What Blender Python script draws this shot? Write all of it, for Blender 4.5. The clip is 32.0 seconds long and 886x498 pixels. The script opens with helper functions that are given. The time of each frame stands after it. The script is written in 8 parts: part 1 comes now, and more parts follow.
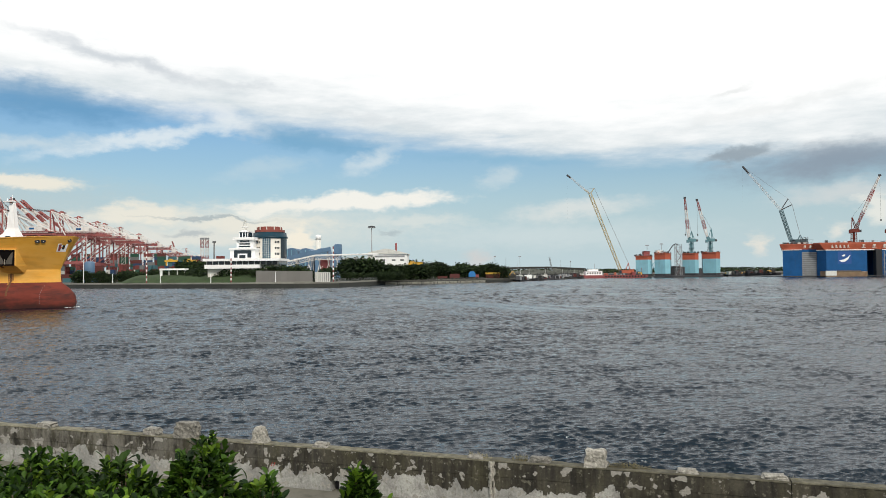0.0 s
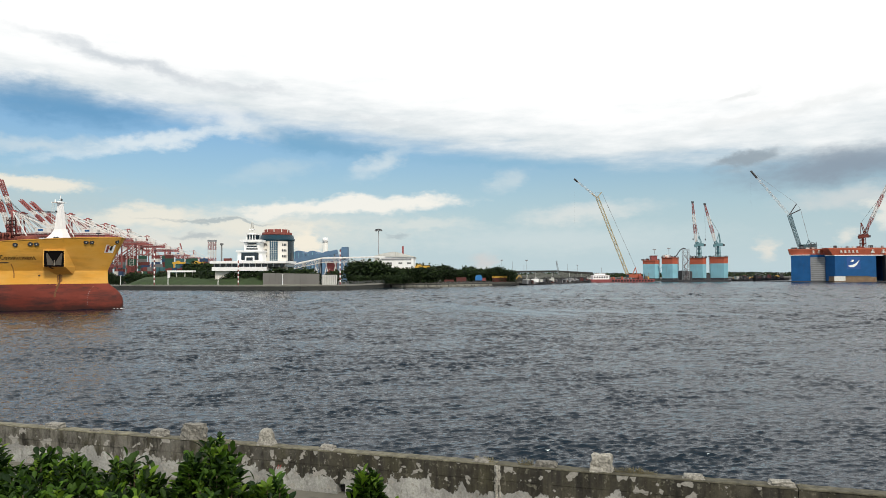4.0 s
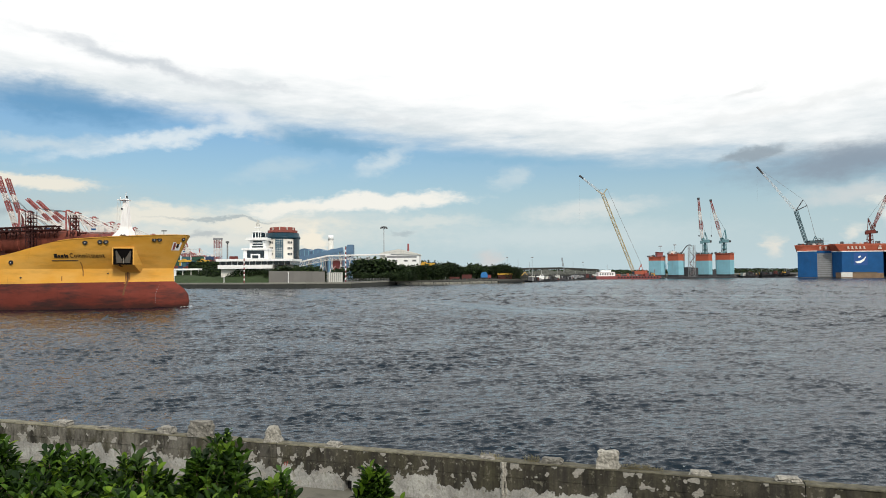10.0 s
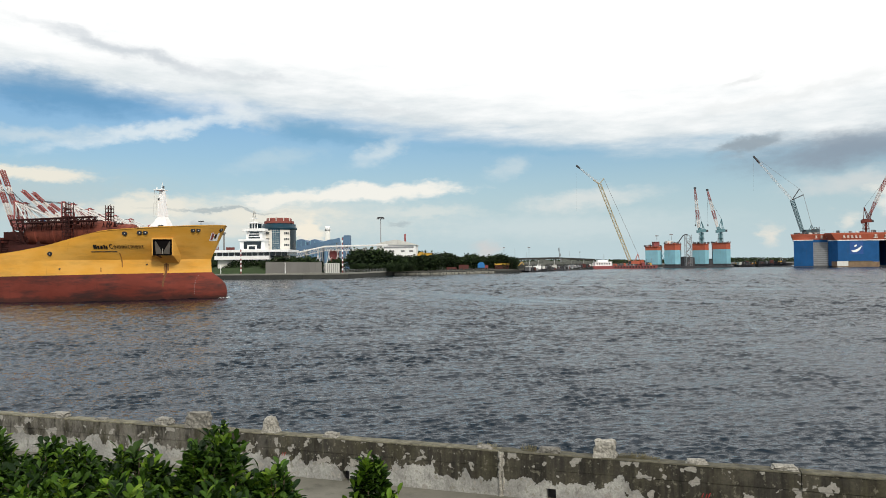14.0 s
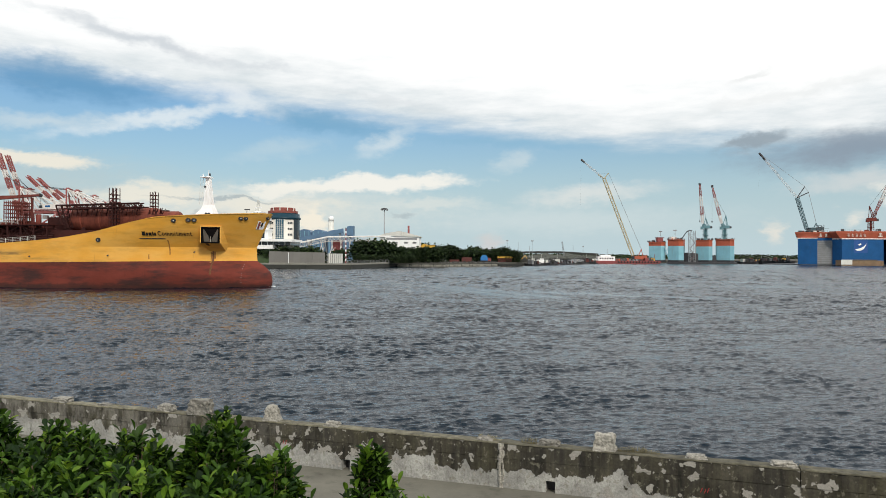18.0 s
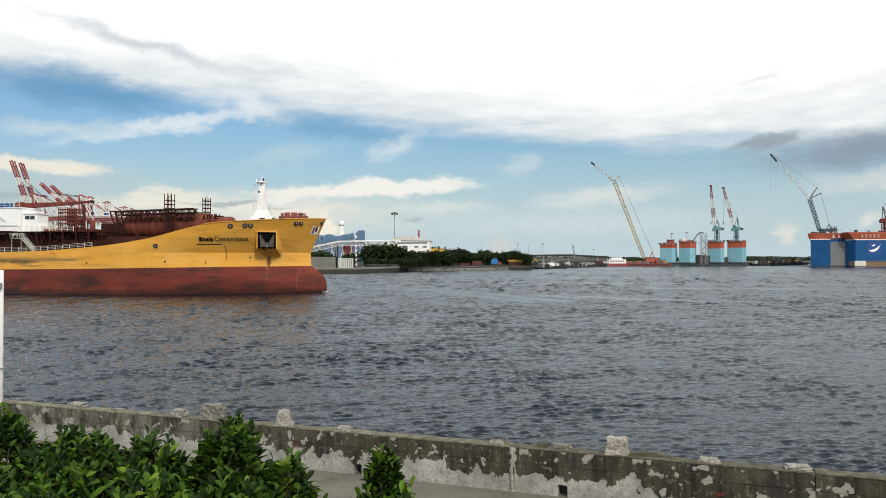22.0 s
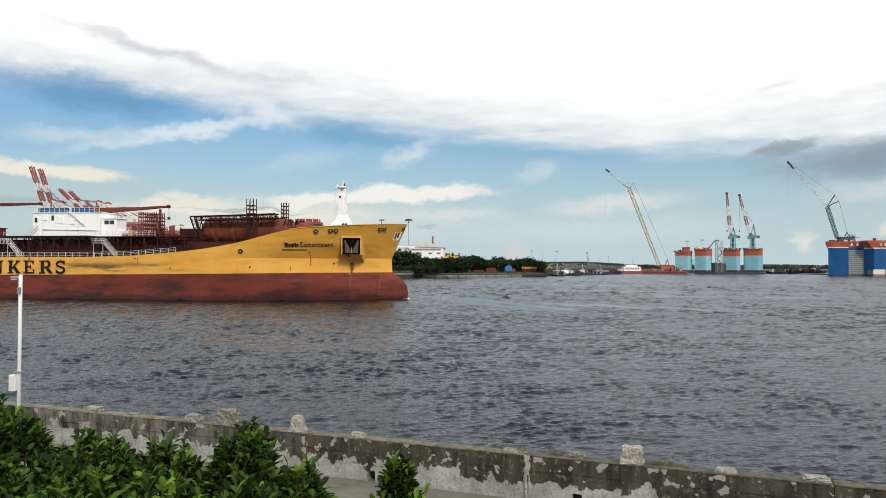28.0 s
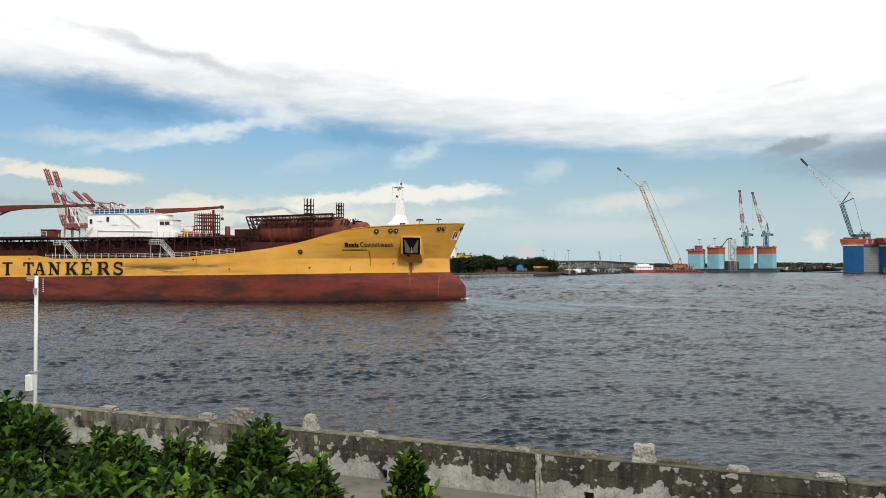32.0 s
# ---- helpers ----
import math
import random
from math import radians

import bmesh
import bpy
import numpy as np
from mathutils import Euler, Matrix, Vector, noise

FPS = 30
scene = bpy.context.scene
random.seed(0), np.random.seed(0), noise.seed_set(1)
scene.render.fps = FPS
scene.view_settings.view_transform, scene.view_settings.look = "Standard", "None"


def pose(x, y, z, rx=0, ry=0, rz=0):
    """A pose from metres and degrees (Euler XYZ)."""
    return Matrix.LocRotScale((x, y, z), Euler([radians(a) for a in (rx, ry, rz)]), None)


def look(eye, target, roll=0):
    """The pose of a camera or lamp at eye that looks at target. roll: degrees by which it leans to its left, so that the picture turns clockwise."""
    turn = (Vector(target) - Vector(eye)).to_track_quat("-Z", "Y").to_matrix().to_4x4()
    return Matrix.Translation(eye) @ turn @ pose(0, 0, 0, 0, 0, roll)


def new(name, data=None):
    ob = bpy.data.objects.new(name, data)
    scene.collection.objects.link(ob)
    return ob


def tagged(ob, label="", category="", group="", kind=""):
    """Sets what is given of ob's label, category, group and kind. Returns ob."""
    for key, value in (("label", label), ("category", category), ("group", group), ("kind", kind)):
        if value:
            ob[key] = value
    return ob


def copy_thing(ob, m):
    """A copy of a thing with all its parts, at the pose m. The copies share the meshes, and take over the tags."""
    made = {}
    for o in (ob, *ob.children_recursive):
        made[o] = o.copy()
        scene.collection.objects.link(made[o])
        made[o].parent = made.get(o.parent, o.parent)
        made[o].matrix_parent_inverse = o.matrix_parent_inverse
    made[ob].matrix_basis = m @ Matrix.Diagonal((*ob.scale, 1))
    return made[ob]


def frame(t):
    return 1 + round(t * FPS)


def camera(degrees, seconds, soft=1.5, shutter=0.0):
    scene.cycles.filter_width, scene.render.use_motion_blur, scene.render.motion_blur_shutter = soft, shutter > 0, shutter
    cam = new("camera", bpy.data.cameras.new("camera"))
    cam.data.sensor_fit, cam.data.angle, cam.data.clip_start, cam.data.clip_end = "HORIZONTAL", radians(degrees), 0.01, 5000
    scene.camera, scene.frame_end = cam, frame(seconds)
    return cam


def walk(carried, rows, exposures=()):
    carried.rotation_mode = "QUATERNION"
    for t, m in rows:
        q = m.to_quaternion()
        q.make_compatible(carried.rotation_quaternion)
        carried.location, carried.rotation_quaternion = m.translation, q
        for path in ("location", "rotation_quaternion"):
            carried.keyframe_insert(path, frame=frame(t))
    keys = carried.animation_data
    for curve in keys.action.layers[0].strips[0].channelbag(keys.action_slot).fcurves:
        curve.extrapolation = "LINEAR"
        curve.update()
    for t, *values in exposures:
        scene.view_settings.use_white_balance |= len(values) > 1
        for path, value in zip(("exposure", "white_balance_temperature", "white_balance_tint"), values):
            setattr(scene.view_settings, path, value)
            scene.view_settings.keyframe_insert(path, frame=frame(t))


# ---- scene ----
cam = camera(63.0, 32.0, soft=0.9)
# seconds, eye, target, lean
PATH = [
    (0, (0.000, 0.000, 7.000), (-0.00, 49.98, 8.53), -0.57),
    (0.5, (0.004, -0.002, 7.006), (0.01, 49.97, 8.55), -0.69),
    (1, (0.005, -0.015, 7.009), (0.03, 49.96, 8.73), -0.56),
    (1.5, (-0.000, -0.013, 7.013), (0.02, 49.95, 8.86), -0.64),
    (2, (-0.005, -0.020, 7.008), (-0.16, 49.94, 9.09), -0.47),
    (2.5, (-0.004, -0.043, 7.005), (-0.43, 49.91, 9.19), -0.56),
    (3, (0.000, -0.051, 7.003), (-0.48, 49.90, 9.10), -0.70),
    (3.5, (0.001, -0.041, 7.007), (-0.43, 49.92, 8.93), -0.47),
    (5.5, (-0.009, -0.019, 7.002), (-0.59, 49.95, 8.54), -0.03),
    (6, (-0.003, -0.015, 7.003), (-0.59, 49.96, 8.57), -0.06),
    (6.5, (-0.008, -0.015, 7.002), (-0.60, 49.95, 8.66), 0.30),
    (7, (-0.004, -0.010, 7.003), (-0.64, 49.95, 8.93), -0.12),
    (7.5, (-0.010, -0.025, 7.008), (-0.79, 49.93, 9.06), -0.28),
    (8, (-0.004, -0.039, 7.003), (-0.77, 49.92, 9.00), -0.30),
    (8.5, (0.002, -0.047, 7.005), (-0.81, 49.91, 8.86), -0.53),
    (9, (0.002, -0.041, 7.000), (-0.89, 49.92, 8.78), -0.55),
    (9.5, (-0.002, -0.024, 7.004), (-0.83, 49.94, 8.68), -0.64),
    (10, (-0.003, -0.032, 7.000), (-0.84, 49.94, 8.58), -0.45),
    (10.5, (0.002, -0.039, 7.002), (-0.83, 49.94, 8.36), -0.44),
    (11, (0.002, -0.009, 7.000), (-0.64, 49.97, 8.18), -0.55),
    (11.5, (0.002, -0.008, 6.998), (-0.54, 49.98, 8.03), -0.64),
    (12, (-0.002, -0.022, 7.010), (-0.52, 49.97, 7.89), -0.55),
    (12.5, (0.000, -0.012, 7.004), (-0.47, 49.98, 8.02), -0.49),
    (13, (-0.004, -0.007, 7.003), (-0.53, 49.98, 8.09), -0.35),
    (13.5, (-0.001, -0.027, 7.000), (-0.63, 49.96, 8.04), -0.53),
    (14, (-0.002, -0.009, 7.001), (-0.63, 49.98, 7.91), -0.65),
    (14.5, (0.003, -0.026, 6.999), (-0.52, 49.97, 7.80), -0.38),
    (16.5, (-0.007, 0.006, 6.997), (-0.42, 50.00, 7.41), -0.29),
    (17, (-0.001, -0.011, 6.995), (-0.73, 49.98, 7.62), -0.17),
    (17.5, (-0.001, -0.034, 6.987), (-0.73, 49.96, 7.57), 0.18),
    (18, (-0.006, -0.023, 6.990), (-0.86, 49.97, 7.36), 0.26),
    (18.5, (-0.006, -0.013, 6.984), (-0.97, 49.98, 7.24), 0.21),
    (19, (0.000, -0.026, 6.994), (-0.96, 49.96, 7.33), -0.34),
    (19.5, (-0.003, -0.019, 6.990), (-0.85, 49.97, 7.35), -0.32),
    (20, (-0.009, -0.014, 6.984), (-1.05, 49.97, 7.21), -0.26),
    (20.5, (-0.010, -0.020, 6.993), (-1.24, 49.96, 7.11), -0.25),
    (21, (-0.006, -0.017, 6.991), (-1.32, 49.97, 7.18), -0.19),
    (21.5, (-0.006, -0.018, 6.994), (-1.40, 49.96, 7.42), -0.19),
    (22, (-0.006, -0.031, 6.993), (-1.57, 49.94, 7.63), -0.13),
    (22.5, (-0.010, -0.031, 6.990), (-1.76, 49.93, 7.69), 0.09),
    (23, (-0.009, -0.034, 6.991), (-1.90, 49.93, 7.71), -0.02),
    (23.5, (-0.016, -0.055, 6.990), (-1.96, 49.90, 7.72), -0.17),
    (24, (-0.010, -0.025, 6.991), (-2.03, 49.93, 7.59), -0.02),
    (24.5, (-0.006, -0.039, 6.984), (-2.07, 49.92, 7.48), -0.06),
    (25, (-0.003, -0.030, 6.993), (-2.09, 49.93, 7.35), -0.47),
    (25.5, (-0.011, -0.016, 6.997), (-2.07, 49.94, 7.36), -0.39),
    (27.5, (-0.007, -0.002, 7.007), (-1.77, 49.96, 7.81), -0.43),
    (28, (-0.018, -0.026, 6.993), (-2.54, 49.90, 8.09), 0.13),
    (28.5, (-0.008, -0.038, 6.992), (-3.42, 49.84, 7.92), 0.14),
    (29, (-0.015, -0.035, 7.006), (-2.99, 49.85, 8.51), -0.57),
    (29.5, (-0.007, -0.070, 6.998), (-3.45, 49.77, 8.93), -0.32),
    (30, (-0.001, -0.099, 6.990), (-3.33, 49.74, 9.17), -0.03),
    (30.5, (-0.003, -0.103, 6.985), (-3.35, 49.73, 9.35), -0.04),
    (31, (-0.006, -0.105, 6.982), (-3.51, 49.73, 9.02), -0.07),
    (31.5, (-0.002, -0.093, 6.980), (-3.59, 49.76, 8.40), -0.01),
    (32, (-0.001, -0.070, 6.982), (-3.31, 49.81, 8.06), -0.15),
]
walk(cam, [(t, look(eye, target, lean)) for t, eye, target, lean in PATH])

# ---- sky and light ----
def node(tree, kind, **values):
    n = tree.nodes.new(kind)
    for key, value in values.items():
        if key in n.inputs:
            n.inputs[key].default_value = value
    return n


def build_world():
    world = bpy.data.worlds.new("sky")
    scene.world = world
    world.use_nodes = True
    t = world.node_tree
    t.nodes.clear()
    link = t.links.new
    out = t.nodes.new("ShaderNodeOutputWorld")
    bg = t.nodes.new("ShaderNodeBackground")
    link(bg.outputs[0], out.inputs[0])
    sky = t.nodes.new("ShaderNodeTexSky")
    sky.sky_type, sky.sun_disc = "NISHITA", False
    sky.sun_elevation, sky.sun_rotation = radians(SUN_EL), radians(SUN_AZ)
    sky.air_density, sky.dust_density, sky.ozone_density = 1.3, 1.0, 2.0
    gain = t.nodes.new("ShaderNodeVectorMath")
    gain.operation = "MULTIPLY"
    gain.inputs[1].default_value = SKY_GAIN
    link(sky.outputs[0], gain.inputs[0])

    def maths(op, a, b=None, c=None):
        n = t.nodes.new("ShaderNodeMath")
        n.operation = op
        for i, v in enumerate((a, b, c)):
            if v is None:
                continue
            if isinstance(v, (int, float)):
                n.inputs[i].default_value = v
            else:
                link(v, n.inputs[i])
        return n.outputs[0]

    co = t.nodes.new("ShaderNodeTexCoord")
    sep = t.nodes.new("ShaderNodeSeparateXYZ")
    link(co.outputs["Generated"], sep.inputs[0])
    az = maths("DEGREES", maths("ARCTAN2", sep.outputs[0], sep.outputs[1]))
    el = maths("DEGREES", maths("ARCSINE", sep.outputs[2]))
    flat = t.nodes.new("ShaderNodeCombineXYZ")
    link(az, flat.inputs[0])
    link(el, flat.inputs[1])

    def noise3(sx, sy, tilt, scale, detail=6.0, rough=0.55, offset=0.0):
        m = t.nodes.new("ShaderNodeMapping")
        m.inputs["Location"].default_value = (offset, offset * 0.7, 0)
        m.inputs["Rotation"].default_value = (0, 0, radians(tilt))
        m.inputs["Scale"].default_value = (sx, sy, 1)
        link(flat.outputs[0], m.inputs[0])
        n = node(t, "ShaderNodeTexNoise", Scale=scale, Detail=detail, Roughness=rough)
        link(m.outputs[0], n.inputs["Vector"])
        return n.outputs["Fac"], n.outputs["Color"]

    streak, _ = noise3(0.35, 1.6, 9, 0.16, 7.0, 0.58)
    streak2, _ = noise3(0.5, 2.2, 14, 0.3, 6.0, 0.6, 13.0)
    puff, puffc = noise3(0.7, 1.3, 0, 0.45, 6.0, 0.6, 31.0)
    fine, _ = noise3(1.0, 2.2, 4, 1.1, 5.0, 0.6, 57.0)

    # coordinates bent by the cloud noise
    warp = t.nodes.new("ShaderNodeVectorMath")
    warp.operation = "MULTIPLY_ADD"
    link(puffc, warp.inputs[0])
    warp.inputs[1].default_value = (5.0, 2.2, 0)
    low = t.nodes.new("ShaderNodeVectorMath")
    low.operation = "ADD"
    link(flat.outputs[0], low.inputs[0])
    low.inputs[1].default_value = (-2.5, -1.1, 0)
    link(low.outputs[0], warp.inputs[2])

    def ramp(value, a, b, lo=0.0, hi=1.0):
        n = t.nodes.new("ShaderNodeMapRange")
        n.interpolation_type = "SMOOTHSTEP"
        link(value, n.inputs[0])
        for i, v in enumerate((a, b, lo, hi)):
            n.inputs[i + 1].default_value = v
        return n.outputs[0]

    def over(under, fac, colour):
        n = t.nodes.new("ShaderNodeMix")
        n.data_type = "RGBA"
        link(fac, n.inputs[0])
        link(under, n.inputs[6])
        if isinstance(colour, tuple):
            n.inputs[7].default_value = (*colour, 1)
        else:
            link(colour, n.inputs[7])
        return n.outputs[2]

    colour = gain.outputs[0]
    # haze towards the horizon
    colour = over(colour, ramp(el, 8.5, -0.5, 0.0, 0.92), (0.61, 0.72, 0.735))
    colour = over(colour, ramp(el, 14.0, 3.0, 0.0, 0.55), (0.47, 0.61, 0.67))

    # the high veil: its lower edge falls towards the east
    edge = maths("MINIMUM", maths("MAXIMUM", maths("MULTIPLY_ADD", az, -0.125, 9.7), 8.1), 12.0)
    above = maths("SUBTRACT", el, edge)
    rag = maths("MULTIPLY_ADD", streak, 4.4, -2.2)
    rag = maths("ADD", rag, maths("MULTIPLY_ADD", streak2, 2.6, -1.3))
    veil = ramp(maths("ADD", above, rag), -0.9, 1.5)
    tone = t.nodes.new("ShaderNodeMix")
    tone.data_type = "RGBA"
    link(ramp(maths("ADD", above, maths("MULTIPLY_ADD", streak2, 8.0, -4.0)), -1.0, 5.0), tone.inputs[0])
    tone.inputs[6].default_value = (0.66, 0.73, 0.76, 1)
    tone.inputs[7].default_value = (1.03, 1.035, 1.03, 1)
    colour = over(colour, veil, tone.outputs[2])

    def cloud(a, e, wide, high, tilt, tint, strength=1.0, soft=0.55):
        nonlocal colour
        m = t.nodes.new("ShaderNodeMapping")
        m.vector_type = "TEXTURE"
        m.inputs["Location"].default_value = (a, e, 0)
        m.inputs["Rotation"].default_value = (0, 0, radians(tilt))
        m.inputs["Scale"].default_value = (wide, high, 1)
        link(warp.outputs[0], m.inputs[0])
        d = t.nodes.new("ShaderNodeVectorMath")
        d.operation = "LENGTH"
        link(m.outputs[0], d.inputs[0])
        r = maths("ADD", d.outputs["Value"], maths("MULTIPLY_ADD", fine, 0.6, -0.3))
        colour = over(colour, ramp(r, 1.0 + soft * 0.4, 1.0 - soft, 0.0, strength), tint)

    for row in CLOUDS:
        cloud(*row)
    link(colour, bg.inputs[0])
    bg.inputs[1].default_value = 1.0


SUN_EL, SUN_AZ = 40.0, 155.0
SKY_GAIN = (0.062, 0.085, 0.106)
CREAM, GREY = (0.86, 0.82, 0.71), (0.33, 0.40, 0.45)
# azimuth, elevation, half width, half height (degrees), tilt, tint, strength, softness
CLOUDS = [
    (-33.0, 4.6, 13.0, 2.6, 0, (0.50, 0.59, 0.60), 0.7, 0.95),
    (-28.5, 12.1, 7.5, 1.5, -5, (0.13, 0.32, 0.53), 0.75, 0.8),
    (-10.5, 10.3, 6.5, 0.9, -7, (0.17, 0.38, 0.57), 0.65, 0.8),
    (4.0, 8.7, 8.0, 0.45, -2, (0.26, 0.48, 0.65), 0.5, 0.8),
    (-24.0, 15.3, 8.0, 0.55, -11, (0.55, 0.60, 0.65), 0.7, 0.9),
    (-15.5, 14.2, 3.5, 0.35, -8, (0.60, 0.65, 0.69), 0.5, 0.9),
    (-5.0, 11.9, 6.0, 0.35, -9, (0.68, 0.73, 0.76), 0.5, 0.9),
    (-33.0, 4.4, 6.0, 0.45, 1, (0.36, 0.44, 0.47), 0.6, 0.9),
    (-16.0, 3.4, 15.0, 1.9, 1, (0.82, 0.80, 0.72), 0.62, 0.95),
    (8.0, 2.8, 13.0, 1.2, 0, (0.70, 0.76, 0.76), 0.45, 0.95),
    (-17.0, 11.6, 3.6, 0.9, -16, (0.86, 0.89, 0.90), 0.7, 0.9),
    (-22.0, 9.9, 8.5, 0.6, 12, (0.80, 0.86, 0.88), 0.8, 0.9),
    (-30.0, 9.2, 5.0, 0.6, 3, (0.62, 0.72, 0.77), 0.7, 0.9),
    (-5.5, 8.8, 2.6, 0.9, 24, (0.70, 0.78, 0.81), 0.7, 0.9),
    (-14.0, 8.0, 4.0, 0.8, 10, (0.55, 0.68, 0.74), 0.5, 0.9),
    (-31.5, 6.5, 5.6, 0.62, -2, CREAM, 0.95, 0.5),
    (-6.5, 5.5, 8.5, 0.8, 2, (0.92, 0.90, 0.83), 0.95, 0.5),
    (-13.5, 4.9, 3.6, 0.7, 2, (0.90, 0.88, 0.80), 0.9, 0.5),
    (-22.5, 4.4, 4.5, 0.9, 3, CREAM, 0.85, 0.6),
    (-14.5, 3.7, 6.0, 0.55, 0, CREAM, 0.75, 0.7),
    (-20.0, 2.7, 9.0, 0.7, 0, (0.78, 0.77, 0.70), 0.7, 0.8),
    (-11.3, 2.6, 1.5, 1.0, 0, (0.93, 0.86, 0.72), 0.9, 0.5),
    (-17.5, 4.05, 5.0, 0.14, -2, (0.36, 0.43, 0.46), 0.7, 0.8),
    (-19.5, 3.05, 1.6, 0.25, 0, GREY, 0.55, 0.8),
    (-4.2, 3.1, 1.0, 0.16, 0, (0.40, 0.47, 0.50), 0.6, 0.8),
    (-2.0, 3.9, 5.0, 0.45, 0, (0.74, 0.77, 0.73), 0.6, 0.8),
    (10.5, 4.7, 5.5, 0.8, 4, (0.80, 0.80, 0.76), 0.65, 0.8),
    (2.6, 1.0, 1.2, 0.9, 0, (0.72, 0.62, 0.58), 0.5, 0.9),
    (4.5, 7.2, 1.6, 0.8, 10, (0.66, 0.74, 0.76), 0.55, 0.9),
    (28.8, 7.4, 8.0, 1.5, 4, (0.27, 0.33, 0.40), 0.9, 0.95),
    (22.5, 8.3, 2.3, 0.5, 14, (0.30, 0.36, 0.41), 0.85, 0.8),
    (29.5, 5.2, 5.0, 0.8, 3, (0.72, 0.72, 0.70), 0.6, 0.9),
    (28.3, 2.7, 0.7, 0.7, 0, (0.88, 0.83, 0.74), 0.6, 0.9),
    (31.5, 4.0, 1.6, 1.2, 0, (0.88, 0.86, 0.78), 0.75, 0.6),
    (23.4, 1.7, 0.8, 0.75, 0, (0.86, 0.80, 0.70), 0.7, 0.95),
    (25.0, 11.5, 9.0, 0.5, 8, (0.74, 0.77, 0.77), 0.4, 0.9),
    (22.0, 13.0, 1.6, 0.35, 20, (0.70, 0.72, 0.72), 0.5, 0.9),
]
build_world()
sun_data = bpy.data.lights.new("sun", "SUN")
sun_data.energy, sun_data.angle, sun_data.color = 2.3, radians(10), (1.0, 0.92, 0.80)
sun = new("sun", sun_data)
sun.matrix_world = look((-math.sin(radians(SUN_AZ)) * -50, math.cos(radians(SUN_AZ)) * 50, 50 * math.tan(radians(SUN_EL))), (0, 0, 0))

# ---- mesh and part helpers ----
class Shape:
    """Vertices and faces of one mesh."""

    def __init__(self):
        self.v, self.f = [], []

    def add(self, verts, faces):
        n = len(self.v)
        self.v += [tuple(p) for p in verts]
        self.f += [tuple(i + n for i in f) for f in faces]
        return self

    def box(self, x0, x1, y0, y1, z0, z1):
        return self.add([(x0, y0, z0), (x1, y0, z0), (x1, y1, z0), (x0, y1, z0), (x0, y0, z1), (x1, y0, z1), (x1, y1, z1), (x0, y1, z1)],
                        [(0, 3, 2, 1), (4, 5, 6, 7), (0, 1, 5, 4), (1, 2, 6, 5), (2, 3, 7, 6), (3, 0, 4, 7)])

    def slab(self, cx, cy, z0, z1, wx, wy, grow=0.0):
        """A block that widens or narrows by grow towards its top, with its upper edges chamfered."""
        c = min(wx, wy, z1 - z0) * 0.12
        rings = []
        for z, g in ((z0, 0), (z1 - c, grow), (z1, grow - c)):
            a, b = wx / 2 + g, wy / 2 + g
            rings.append([(cx - a, cy - b, z), (cx + a, cy - b, z), (cx + a, cy + b, z), (cx - a, cy + b, z)])
        return self.loft(rings)

    def loft(self, rings, cap=True):
        n, m = len(rings[0]), len(rings)
        faces = [(i * n + j, i * n + (j + 1) % n, (i + 1) * n + (j + 1) % n, (i + 1) * n + j) for i in range(m - 1) for j in range(n)]
        if cap:
            faces += [tuple(range(n - 1, -1, -1)), tuple(range((m - 1) * n, m * n))]
        return self.add([p for r in rings for p in r], faces)

    def beam(self, p, q, r, n=4, r2=None):
        p, q = Vector(p), Vector(q)
        d = (q - p).normalized()
        a = d.cross(Vector((0, 0, 1)) if abs(d.z) < 0.95 else Vector((0, 1, 0))).normalized()
        b = d.cross(a)
        rings = []
        for c, rr in ((p, r), (q, r if r2 is None else r2)):
            rings.append([c + (a * math.cos(2 * math.pi * (k + 0.5) / n) + b * math.sin(2 * math.pi * (k + 0.5) / n)) * rr for k in range(n)])
        return self.loft(rings)

    def turned(self, profile, n=20, centre=(0, 0), axis="z"):
        """A lathe body from rows of radius and height."""
        rings = []
        for r, h in profile:
            ring = []
            for k in range(n):
                c, s = math.cos(2 * math.pi * k / n) * r, math.sin(2 * math.pi * k / n) * r
                ring.append((centre[0] + c, centre[1] + s, h) if axis == "z" else (h, centre[0] + c, centre[1] + s))
            rings.append(ring)
        return self.loft(rings)

    def prism(self, outline, y0, y1):
        """An outline in x and z, extruded in y."""
        n = len(outline)
        v = [(x, y0, z) for x, z in outline] + [(x, y1, z) for x, z in outline]
        return self.add(v, [tuple(range(n)), tuple(range(2 * n - 1, n - 1, -1))] + [(i, n + i, n + (i + 1) % n, (i + 1) % n) for i in range(n)])

    def plate(self, outline, z0, z1):
        """An outline in x and y, extruded in z."""
        n = len(outline)
        v = [(x, y, z0) for x, y in outline] + [(x, y, z1) for x, y in outline]
        return self.add(v, [tuple(range(n - 1, -1, -1)), tuple(range(n, 2 * n))] + [(i, (i + 1) % n, n + (i + 1) % n, n + i) for i in range(n)])

    def truss(self, p, q, w0, w1, bays, r, deep=1.0):
        """A lattice boom of four chords from p to q."""
        p, q = Vector(p), Vector(q)
        d = (q - p).normalized()
        a = d.cross(Vector((0, 1, 0))).normalized()
        if abs(d.y) > 0.9:
            a = Vector((0, 0, 1))
        b = d.cross(a)
        rings = []
        for i in range(bays + 1):
            k = i / bays
            w = (w0 + (w1 - w0) * k) / 2
            c = p + (q - p) * k
            rings.append([c + a * (sa * w * deep) + b * (sb * w) for sa, sb in ((-1, -1), (1, -1), (1, 1), (-1, 1))])
        for j in range(4):
            self.beam(rings[0][j], rings[-1][j], r, 4)
